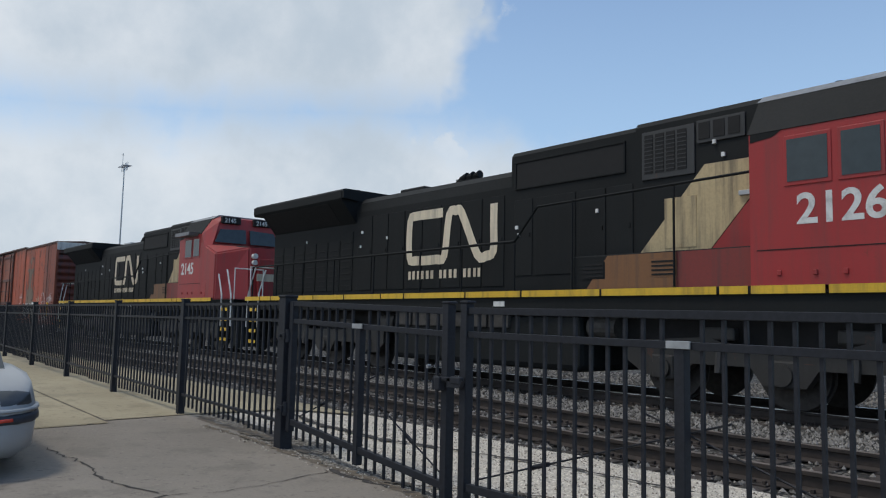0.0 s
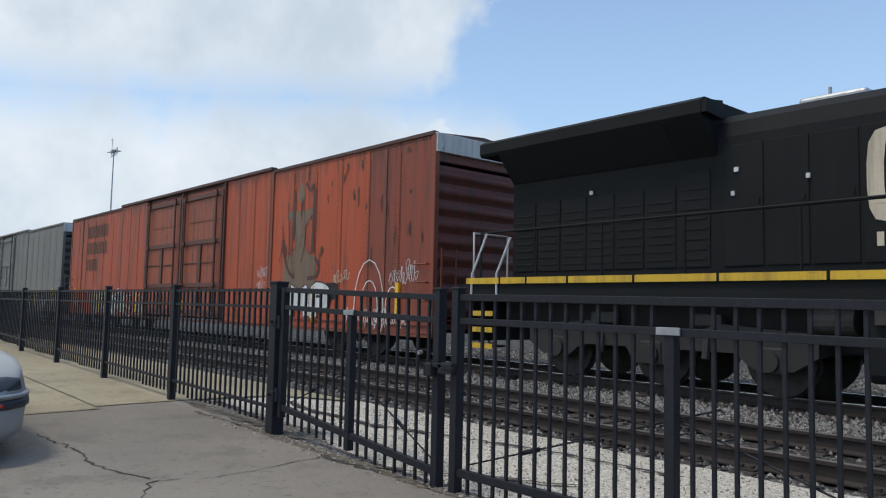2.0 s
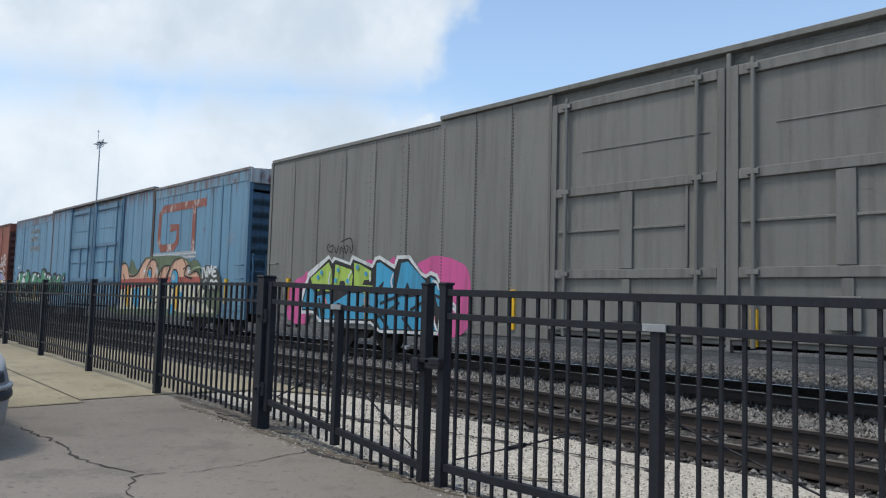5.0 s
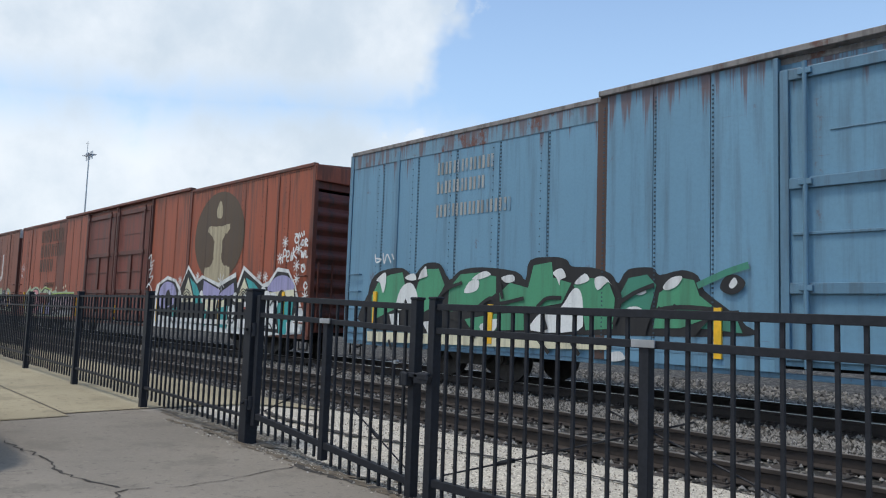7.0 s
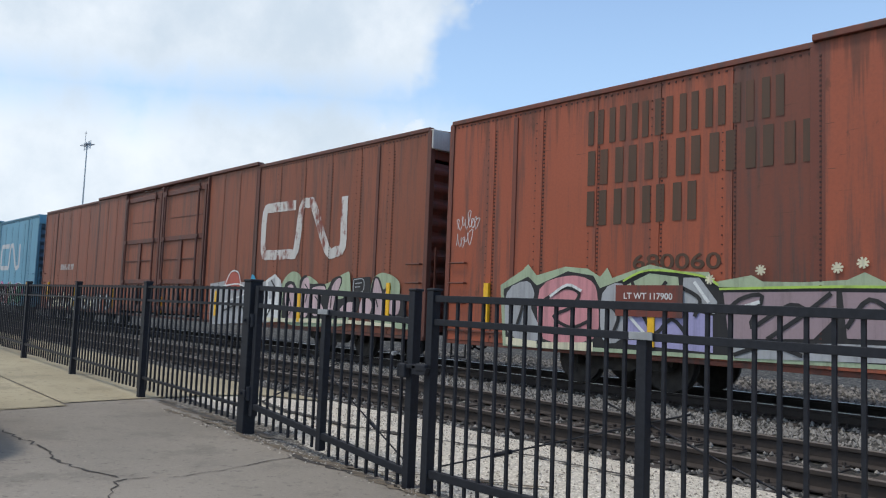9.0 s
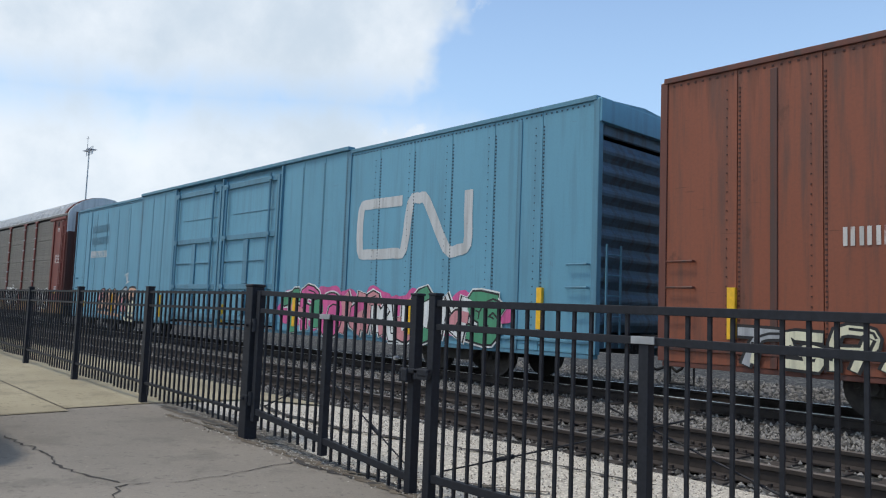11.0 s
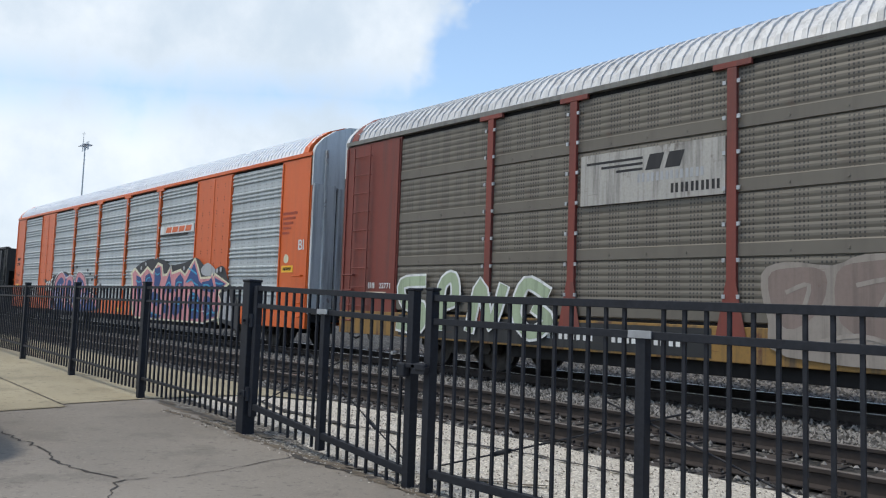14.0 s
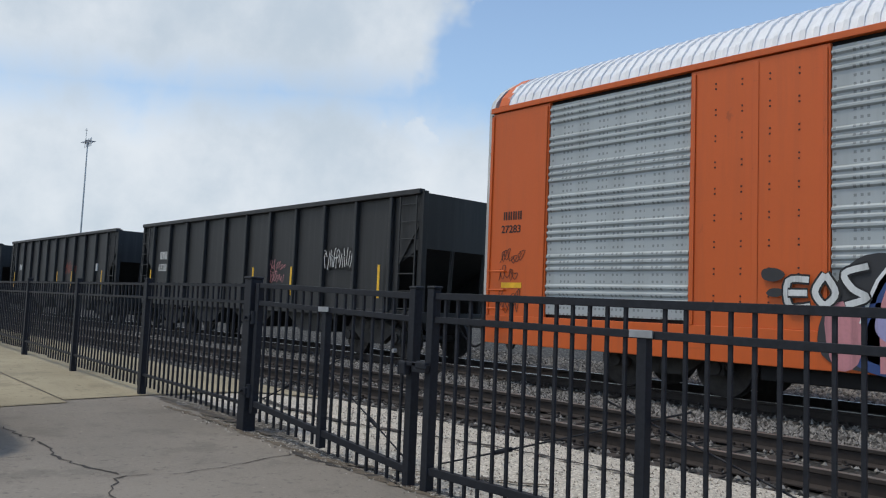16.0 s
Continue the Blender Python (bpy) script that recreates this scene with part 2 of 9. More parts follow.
M_DULLHEAD = plain("dull_rail_head", (0.15, 0.13, 0.115), 0.5, metal=0.3, vary=0.25)
M_FENCE = plain("black_powder_coat", (0.017, 0.019, 0.0245), 0.6, vary=0.25, scale=30, gloss=0.3)
M_ALU = plain("dull_aluminium", (0.42, 0.43, 0.44), 0.4, metal=0.7, vary=0.15)
M_CRACK = plain("crack_dirt", (0.05, 0.045, 0.04), 0.95)
M_DIRT = plain("brown_dirt", (0.135, 0.11, 0.08), 0.95, vary=0.4, scale=20.0)
M_JOINT = plain("joint_filler", (0.13, 0.105, 0.075), 0.95)
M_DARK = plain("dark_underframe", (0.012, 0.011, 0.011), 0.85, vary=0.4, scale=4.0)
M_GREASE = plain("greasy_truck_steel", (0.045, 0.04, 0.035), 0.72, vary=0.45, scale=5.0)
M_WHEEL = plain("worn_wheel_steel", (0.05, 0.045, 0.042), 0.55, metal=0.4, vary=0.35)
M_YELLOW = paint("faded_yellow_paint", (0.72, 0.45, 0.03), 0.12, 0.3)
M_REFLECT = plain("yellow_reflective_strip", (0.85, 0.48, 0.02), 0.4, vary=0.12)
M_WHITE = paint("chalky_white_paint", (0.72, 0.72, 0.69), 0.2, 0.3)
M_CREAM = paint("stained_cream_paint", (0.70, 0.60, 0.44), 0.16, 0.28)

RAIL_Z = 0.03
SIDE_Y = 10.6
MID_Y = SIDE_Y + 1.5


# ---- ground ----
def rise(x):
    """The pavement climbs gently to the west."""
    return 0.0185 * min(max(-4.2 - x, 0.0), 30.0)


def smooth(v, a, b):
    u = min(max((v - a) / (b - a), 0.0), 1.0)
    return u * u * (3 - 2 * u)


def pad_edge(x):
    """How far the pale stone pad reaches towards the track."""
    return 6.35


def height(x, y):
    near = rise(x) * (1 - smooth(y, 3.2, 7.5))
    drop = -0.15 * smooth(y, 4.6, 6.6)
    return near + drop


def near_y(x):
    """Middle line of the near track, which bends slightly towards the lot."""
    return 7.88 - 0.38 * smooth(x, -12.0, -4.0)


def sheet(name, xs, ys, mat, lift, label, category, shape=None):
    bm = bmesh.new()
    grid = [[bm.verts.new((x, y if shape is None else shape(x, y), 0)) for y in ys] for x in xs]
    for row in grid:
        for v in row:
            v.co.z = height(v.co.x, v.co.y) + lift
    for i in range(len(xs) - 1):
        for j in range(len(ys) - 1):
            bm.faces.new((grid[i][j], grid[i + 1][j], grid[i + 1][j + 1], grid[i][j + 1]))
    ob = thing(name, label, category, kind="structure", bm=bm, mat=mat)
    for p in ob.data.polygons:
        p.use_smooth = True
    return ob


def spread(a, b, n):
    return [a + (b - a) * i / n for i in range(n + 1)]


def build_ground():
    far = [-2500, -900, -300, -120]
    xs = far + spread(-80, 30, 110) + [60, 150, 500, 1500]
    ys = [-1500, -400, -100, -30] + spread(-10, 20, 60) + [30, 60, 150, 500, 2500]
    sheet("ground", xs, ys, M_SOIL, -0.02, "grey gravelly ground around the railway line", "ground")
    # worn pavement of the lot, its edge by the gate broken and uneven
    px = spread(-34, 14, 192)

    def edge(x, y):
        if y < 2.6:
            return y
        wob = 0.10 * noise.noise((x * 1.1, 3.1, 0)) + 0.05 * noise.noise((x * 4.3, 0.4, 2))
        lim = 3.42 + wob + 0.22 * smooth(-x, 6.8, 7.6)
        return 2.6 + (lim - 2.6) * (y - 2.6) / (3.4 - 2.6)
    sheet("pavement", px, spread(-14, 2.6, 26) + [2.8, 3.0, 3.2, 3.4], M_ASPHALT, 0.02, "worn grey concrete pavement with long dark cracks", "pavement", edge)
    # tan slabs under the western fence, with open joints
    slabs = thing("pavement_slab", "tan concrete slabs with straight joints beneath the fence", "pavement", kind="structure")
    for x0, x1, y0, y1 in ((-10.96, -8.42, -1.5, 2.6), (-15.5, -10.98, -1.5, 2.6), (-21, -15.52, -1.5, 2.6), (-33, -21.02, -1.5, 2.6), (-15.5, -8.62, 2.62, 6.1), (-24, -15.52, 2.62, 6.1), (-33, -24.02, 2.62, 6.1)):
        n, k = 8, 8
        bm = bmesh.new()
        grid = [[bm.verts.new((x0 + (x1 - x0) * i / n - (0.05 * (y0 + (y1 - y0) * j / k - 2.6) if i == n and x1 > -9 else 0), y0 + (y1 - y0) * j / k, 0)) for j in range(k + 1)] for i in range(n + 1)]
        for row in grid:
            for v in row:
                v.co.z = height(v.co.x, v.co.y) + 0.027
        for i in range(n):
            for j in range(k):
                bm.faces.new((grid[i][j], grid[i + 1][j], grid[i + 1][j + 1], grid[i][j + 1]))
        part("slab", bm, M_SLAB, slabs)
    sheet("rubble_strip", spread(-8.7, -3.0, 60), spread(0, 1, 6), M_RUBBLE, 0.014, "grey broken rubble along the pavement edge", "ground",
          lambda x, y: 3.36 + (0.22 + 0.34 * smooth(-x, 5.2, 6.4) + 0.1 * noise.noise((x * 2.3, 1.7, 0))) * y)
    # pale stone pad between the gate and the track
    ob = sheet("stone_pad", spread(-9.2, 9, 90), spread(0, 1, 16), M_PAD, 0.008, "pale crushed-stone pad outside the gate", "ground",
               lambda x, y: 2.9 + (pad_edge(x) + 0.15 * noise.noise((x * 1.3, 7.7, 0)) - 2.9) * y)


def crack(pts, w, seed, mat=None):
    rnd = random.Random(seed)
    bm = bmesh.new()
    line = []
    for (x0, y0), (x1, y1) in zip(pts, pts[1:]):
        n = max(2, int(math.hypot(x1 - x0, y1 - y0) / 0.07))
        for i in range(n):
            line.append((x0 + (x1 - x0) * i / n + rnd.uniform(-0.02, 0.02), y0 + (y1 - y0) * i / n + rnd.uniform(-0.03, 0.03)))
    left, right = [], []
    for x, y in line:
        k = w * rnd.uniform(0.2, 1.0)
        z = height(x, y) + 0.0245
        left.append(bm.verts.new((x - k * 0.6, y - k, z)))
        right.append(bm.verts.new((x + k * 0.6, y + k, z)))
    for i in range(len(line) - 1):
        bm.faces.new((left[i], left[i + 1], right[i + 1], right[i]))
    thing("crack", "dark jagged crack-like strip across the worn pavement", "crack", group="pavement cracks", kind="structure", bm=bm, mat=mat or M_CRACK)


def build_joints():
    for x0, y0, x1, y1 in ((-33, 2.61, -8.5, 2.61), (-10.97, -1.5, -10.97, 2.6), (-15.51, -1.5, -15.51, 6.0), (-8.43, -1.0, -8.43, 2.6), (-8.62, 2.62, -8.78, 5.9)):
        bm = bmesh.new()
        n = 20
        dx, dy = (0.0, 0.006) if abs(x1 - x0) > abs(y1 - y0) else (0.006, 0.0)
        a = [(x0 + (x1 - x0) * i / n, y0 + (y1 - y0) * i / n) for i in range(n + 1)]
        lo = [bm.verts.new((x - dx, y - dy, height(x, y) + 0.032)) for x, y in a]
        hi = [bm.verts.new((x + dx, y + dy, height(x, y) + 0.032)) for x, y in a]
        for i in range(n):
            bm.faces.new((lo[i], lo[i + 1], hi[i + 1], hi[i]))
        thing("joint", "dark straight joint between concrete slabs", "joint", group="slab joints", kind="structure", bm=bm, mat=M_JOINT)


def build_cracks():
    crack([(-7.3, 1.74), (-6.9, 1.79), (-6.32, 1.85), (-5.95, 1.8), (-5.7, 1.82), (-5.45, 1.9), (-5.17, 1.99)], 0.014, 1)
    crack([(-5.17, 1.99), (-5.06, 2.39), (-5.1, 2.7), (-5.18, 3.0), (-5.26, 3.48)], 0.012, 4)
    crack([(-8.3, 4.7), (-7.4, 4.55), (-6.2, 4.6), (-5.4, 4.9), (-4.4, 5.3), (-3.2, 5.35)], 0.06, 6)
    crack([(-8.5, 3.95), (-7.2, 3.8), (-6.6, 3.62)], 0.05, 7)
    crack([(-5.3, 3.35), (-4.9, 3.36), (-4.4, 3.42), (-3.9, 3.45)], 0.035, 8)
    # three wide strips of brown dirt, laid with the crack outline
    crack([(-8.5, 3.62), (-7.9, 3.55), (-7.2, 3.62), (-6.5, 3.6), (-5.9, 3.55)], 0.09, 21, M_DIRT)
    crack([(-7.9, 3.4), (-6.9, 3.44), (-5.9, 3.4), (-5.0, 3.44), (-4.1, 3.4), (-3.3, 3.45)], 0.05, 22, M_DIRT)
    crack([(-4.9, 3.45), (-4.5, 3.6), (-4.0, 4.0), (-3.4, 4.3)], 0.07, 23, M_DIRT)
    crack([(-5.19, 1.98), (-4.97, 1.84), (-4.6, 1.7)], 0.010, 2)
    crack([(-6.04, 1.68), (-6.08, 1.47), (-6.1, 1.2)], 0.007, 3)


# ---- tracks ----
def rail_profile():
    return [(-0.075, 0), (0.075, 0), (0.075, 0.012), (0.012, 0.035), (0.012, 0.125), (0.036, 0.135), (0.036, 0.168), (-0.036, 0.168), (-0.036, 0.135), (-0.012, 0.125), (-0.012, 0.035), (-0.075, 0.012)]


def sweep(bm, line, outline):
    rings = []
    for x, y, z in line:
        rings.append([bm.verts.new((x, y + a, z + b)) for a, b in outline])
    n = len(outline)
    for r, q in zip(rings, rings[1:]):
        for i in range(n):
            bm.faces.new((r[i], q[i], q[(i + 1) % n], r[(i + 1) % n]))
    return bm


def build_track(name, mid, xs, tie_range, label, part_ties, bed_mat, head_mat):
    track = thing(name, label, "railway track", group="railway tracks")
    for off in (-0.7525, 0.7525):
        line = [(x, mid(x) + off, RAIL_Z - 0.172) for x in xs]
        part("rail", sweep(bmesh.new(), line, rail_profile()), M_RAIL, track)
        part("rail_head", sweep(bmesh.new(), [(x, y, z + 0.1685) for x, y, z in line], [(-0.03, 0), (0.03, 0), (0.028, 0.004), (-0.028, 0.004)]), head_mat, track, "worn running surface")
    me = mesh_of("tie", box(bmesh.new(), -0.11, 0.11, -1.3, 1.3, -0.17, 0.0, 0.012), M_TIE)
    pb = bmesh.new()
    box(pb, -0.09, 0.09, -0.17, 0.17, 0.0, 0.014)
    for dx in (-0.05, 0.05):
        for dy in (-0.11, 0.11):
            box(pb, dx - 0.014, dx + 0.014, dy - 0.02, dy + 0.02, 0.010, 0.045)
    plate = mesh_of("tie_plate", pb, M_RAIL)
    rnd = random.Random(5)
    x = tie_range[0]
    rest = bmesh.new()
    while x < tie_range[1]:
        z = RAIL_Z - 0.178
        if x > part_ties:
            share("tie", me, track, (x, mid(x) + rnd.uniform(-0.04, 0.04), z), rot=(0, 0, rnd.uniform(-0.015, 0.015)))
            for off in (-0.7525, 0.7525):
                share("tie_plate", plate, track, (x, mid(x) + off, z))
        else:
            box(rest, x - 0.11, x + 0.11, mid(x) - 1.3, mid(x) + 1.3, z - 0.17, z)
        x += 0.52
    if rest.verts:
        tagged(part("ties", rest, M_TIE, track), kind="stuff")
    # ballast shoulder
    bed = [(-2.4, -0.30), (-1.75, -0.03), (-1.3, -0.015), (1.3, -0.015), (1.75, -0.03), (2.4, -0.30)]
    bm = bmesh.new()
    rings = [[bm.verts.new((x, mid(x) + a, RAIL_Z - 0.19 + b)) for a, b in bed] for x in xs]
    for r, q in zip(rings, rings[1:]):
        for i in range(len(bed) - 1):
            bm.faces.new((r[i], q[i], q[i + 1], r[i + 1]))
    tagged(part("ballast_bed", bm, bed_mat, track, "crushed grey ballast"), kind="stuff")
    return track


def build_fringe():
    """Crumbs of stone along the broken pavement edge and over the pad."""
    rng = np.random.default_rng(9)
    n = 9000
    base = np.array([(1, 0, 0), (-1, 0, 0), (0, 1, 0), (0, -1, 0), (0, 0, 1)], float)
    tri = np.array([(0, 2, 4), (2, 1, 4), (1, 3, 4), (3, 0, 4)])
    x = rng.uniform(-7.9, 1.0, n)
    y = np.where(rng.random(n) < 0.12, 3.55 + rng.normal(0, 0.07, n), rng.uniform(3.3, 6.3, n))
    size = rng.uniform(0.005, 0.015, n)
    z = np.array([height(a, b) for a, b in zip(x, y)]) + np.where(y < 3.45, 0.02, 0.008)
    verts = base[None] * (size[:, None, None] * rng.uniform(0.6, 1.3, (n, 5, 1)))
    verts = (verts + np.stack([x, y, z], -1)[:, None]).reshape(-1, 3)
    faces = (tri[None] + 5 * np.arange(n)[:, None, None]).reshape(-1, 3)
    me = bpy.data.meshes.new("stone_crumbs")
    me.from_pydata(verts.tolist(), [], faces.tolist())

    def build(w, sh, pos):
        r = w.n("ShaderNodeNewGeometry").outputs["Random Per Island"]
        w.put(sh.inputs["Base Color"], w.mix(r, (0.12, 0.10, 0.08, 1), (0.52, 0.48, 0.41, 1)))
        sh.inputs["Roughness"].default_value = 0.95
    me.materials.append(surface("loose_crumb", build))
    tagged(new("stone_crumbs", me), "small stone crumbs scattered along the pavement edge", "gravel", kind="stuff")


def build_stones():
    """Loose ballast stones along both tracks."""
    rng = np.random.default_rng(3)
    n = 24000
    base = np.array([(1, 0, 0), (-1, 0, 0), (0, 1, 0), (0, -1, 0), (0, 0, 1), (0, 0, -1)], float)
    tri = np.array([(0, 2, 4), (2, 1, 4), (1, 3, 4), (3, 0, 4), (2, 0, 5), (1, 2, 5), (3, 1, 5), (0, 3, 5)])
    x = -30 + 32 * rng.random(n) ** 0.7
    lane = rng.random(n)
    y = np.array([near_y(a) for a in x]) + np.where(lane < 0.07, rng.uniform(-0.66, 0.66, n), np.where(lane < 0.93, rng.uniform(0.85, 3.0, n), rng.uniform(-1.3, -0.85, n)))
    z = np.where(np.abs(y - np.array([near_y(a) for a in x])) < 1.35, RAIL_Z - 0.185, RAIL_Z - 0.185)
    size = rng.uniform(0.014, 0.034, n)
    # coarser stones on the far side, under and behind the train
    k = 15000
    x = np.concatenate([x, -20 + 23 * rng.random(k) ** 0.8])
    y = np.concatenate([y, 9.7 + 9.0 * rng.random(k) ** 1.3])
    z = np.concatenate([z, np.full(k, RAIL_Z - 0.205)])
    size = np.concatenate([size, rng.uniform(0.025, 0.055, k)])
    n = n + k
    verts = base[None] * (size[:, None, None] * rng.uniform(0.6, 1.25, (n, 6, 1)))
    a = rng.uniform(0, math.tau, n)
    ca, sa = np.cos(a)[:, None], np.sin(a)[:, None]
    vx, vy = verts[..., 0] * ca - verts[..., 1] * sa, verts[..., 0] * sa + verts[..., 1] * ca
    verts = np.stack([vx + x[:, None], vy + y[:, None], verts[..., 2] + z[:, None] + 0.008], -1).reshape(-1, 3)
    faces = (tri[None] + 6 * np.arange(n)[:, None, None]).reshape(-1, 3)
    me = bpy.data.meshes.new("ballast_stones")
    me.from_pydata(verts.tolist(), [], faces.tolist())

    def build(w, sh, pos):
        r = w.n("ShaderNodeNewGeometry").outputs["Random Per Island"]
        w.put(sh.inputs["Base Color"], w.mix(r, (0.018, 0.017, 0.015, 1), (0.32, 0.30, 0.27, 1)))
        sh.inputs["Roughness"].default_value = 0.95
    me.materials.append(surface("loose_stone", build))
    tagged(new("ballast_stones", me), "loose angular grey ballast stones between the rails", "ballast", kind="stuff")


# ---- fence and gate ----
FY = 3.5
TOP = 1.40


def picket_mesh(h, name="picket"):
    return mesh_of(name, box(bmesh.new(), -0.0095, 0.0095, -0.0095, 0.0095, 0, h), M_FENCE)


def build_panel(x0, x1, first):
    """One panel with its western post."""
    lo = rise((x0 + x1) / 2) + 0.03
    g0 = rise(x0) + 0.01
    panel = thing("fence_panel", "black ornamental steel fence panel with square post", "fence", group="fence panels along the track", m=pose(x0, FY, 0))
    bm = box(bmesh.new(), -0.038, 0.038, -0.038, 0.038, g0 - 0.05, TOP + 0.02, 0.004)
    post = part("post", bm, M_FENCE, panel)
    part("post_cap", box(bmesh.new(), -0.044, 0.044, -0.044, 0.044, TOP + 0.02, TOP + 0.04, 0.006), M_FENCE, post)
    w = x1 - x0
    s0, s1 = rise(x0), rise(x1)
    for z, dz in ((TOP - 0.04, 0.0), (TOP - 0.195, 0.0), (0.235, 1.0)):
        bm = bmesh.new()
        box(bm, 0.039, w - 0.039, -0.019, 0.019, z, z + 0.027)
        for v in bm.verts:
            v.co.z += dz * (s0 + (s1 - s0) * v.co.x / w)
        part("rail", bm, M_FENCE, panel)
    n = int(round(w / 0.118))
    for i in range(1, n):
        x = w * i / n
        b = 0.11 + s0 + (s1 - s0) * i / n
        key = "picket_%d" % round(b * 40)
        if key not in PICKETS:
            PICKETS[key] = picket_mesh(TOP - 0.008 - round(b * 40) / 40)
        share("picket", PICKETS[key], panel, (x, 0, round(b * 40) / 40))


PICKETS = {}


def build_leaf(x0, x1, ym, mirror, low0, low1, top0, top1):
    """A gate leaf whose bottom and top follow the slope of the drive."""
    leaf = thing("gate_leaf", "black steel picket gate leaf with a thick latch stile", "gate", group="gate leaves", m=pose(0, ym, 0))

    def lo(x):
        return low0 + (low1 - low0) * (x - x0) / (x1 - x0)

    def hi(x):
        return top0 + (top1 - top0) * (x - x0) / (x1 - x0)
    hinge, latch = (x0, x1) if not mirror else (x1, x0)
    part("hinge_stile", box(bmesh.new(), hinge - 0.03, hinge + 0.03, -0.03, 0.03, lo(hinge) - 0.09, hi(hinge) + 0.02, 0.004), M_FENCE, leaf)
    st = part("latch_stile", box(bmesh.new(), latch - 0.036, latch + 0.027, -0.036, 0.036, 0.0, hi(latch) + 0.05, 0.004), M_FENCE, leaf)
    part("stile_cap", box(bmesh.new(), latch - 0.041, latch + 0.041, -0.041, 0.041, hi(latch) + 0.05, hi(latch) + 0.07, 0.008), M_FENCE, st)
    a, b = x0 + 0.03, x1 - 0.03
    for f, off, h in ((hi, -0.022, 0.045), (hi, -0.18, 0.042), (lo, -0.026, 0.052)):
        bm = box(bmesh.new(), a, b, -0.022, 0.022, off, off + h, 0.003)
        for v in bm.verts:
            v.co.z += f(v.co.x)
        part("rail", bm, M_FENCE, leaf)
    mid = (x0 + x1) / 2
    part("centre_stile", box(bmesh.new(), mid - 0.03, mid + 0.03, -0.03, 0.03, lo(mid) - 0.12, hi(mid) - 0.135, 0.004), M_FENCE, leaf)
    part("plate", box(bmesh.new(), mid - 0.07, mid + 0.07, -0.042, -0.031, hi(mid) - 0.175, hi(mid) - 0.135, 0.002), M_ALU, leaf, "dull aluminium maker's plate")
    n = int(round((x1 - x0) / 0.118))
    for i in range(1, n):
        x = x0 + (x1 - x0) * i / n
        if abs(x - mid) > 0.05:
            z = round((lo(x) - 0.13) * 50) / 50
            key = "gate_%d" % round((hi(x) - z) * 50)
            if key not in PICKETS:
                PICKETS[key] = picket_mesh(round((hi(x) - z) * 50) / 50)
            share("picket", PICKETS[key], leaf, (x, 0, z))
    # truss cables with turnbuckles behind the pickets
    for sx in (-1, 1):
        e = x0 + 0.10 if sx < 0 else x1 - 0.10
        z0, z1 = lo(e) + 0.06, lo(mid) + 0.62
        c = mid - sx * 0.25
        bm = pipe(bmesh.new(), [(e, 0.035, z0), (c, 0.035, z1)], 0.006)
        tube(bm, (e + (c - e) * 0.26, 0.035, z0 + (z1 - z0) * 0.26), (e + (c - e) * 0.34, 0.035, z0 + (z1 - z0) * 0.34), 0.015)
        part("truss_cable", bm, M_FENCE, leaf)
    return leaf


def build_fence():
    xs = [-6.33 - 2.445 * i for i in range(12)]
    for a, b in zip(xs[1:], xs):
        build_panel(a, b, False)
    # thick hinge post with two barrel hinges
    g = rise(-6.33)
    hp = thing("gate_post", "thick black steel gate post with two hinges", "post", bm=box(bmesh.new(), -0.062, 0.062, -0.062, 0.062, g - 0.05, TOP + 0.03, 0.006), mat=M_FENCE, m=pose(-6.33, FY, 0))
    part("post_cap", box(bmesh.new(), -0.07, 0.07, -0.07, 0.07, TOP + 0.03, TOP + 0.055, 0.01), M_FENCE, hp)
    for z in (0.42, 1.08):
        bm = bmesh.new()
        tube(bm, (0.085, -0.03, z - 0.06), (0.085, -0.03, z + 0.06), 0.028, 12)
        box(bm, 0.0, 0.085, -0.075, -0.045, z - 0.03, z + 0.03, 0.004)
        tube(bm, (0.03, -0.1, z), (0.03, -0.06, z), 0.014)
        part("hinge", bm, M_FENCE, hp)
    build_leaf(-6.21, -4.03, FY, False, 0.31, 0.112, 1.375, 1.315)
    build_leaf(-3.84, -0.55, FY, True, 0.146, 0.16, 1.318, 1.292)
    bm = bmesh.new()
    box(bm, -0.17, 0.05, -0.085, -0.045, 0.835, 0.865, 0.006)
    box(bm, -0.14, -0.08, -0.10, -0.045, 0.77, 0.865, 0.01)
    box(bm, 0.01, 0.12, -0.09, -0.045, 0.82, 0.875, 0.012)
    prism(bm, [(-0.02, 0.80), (0.11, 0.80), (0.13, 0.85), (-0.02, 0.86)], -0.085, -0.05)
    tube(bm, (-0.17, -0.07, 0.85), (-0.17, -0.07, 0.77), 0.014)
    la = thing("gate_latch", "heavy black gravity latch joining the gate leaves", "latch", m=pose(-3.93, FY, 0))
    part("latch_body", bm, M_FENCE, la)
    part("bolt", tube(bmesh.new(), (-0.19, -0.09, 0.93), (-0.19, -0.12, 0.93), 0.014), M_ALU, la, "bright bolt head")
    # second hinge post and the next panel, east of the gate
    hp2 = copy_thing(hp, pose(-0.5, FY, 0))
    hp2.rotation_euler = (0, 0, 0)
    for a in (-0.44, 2.0, 4.45):
        build_panel(a, a + 2.445, False)


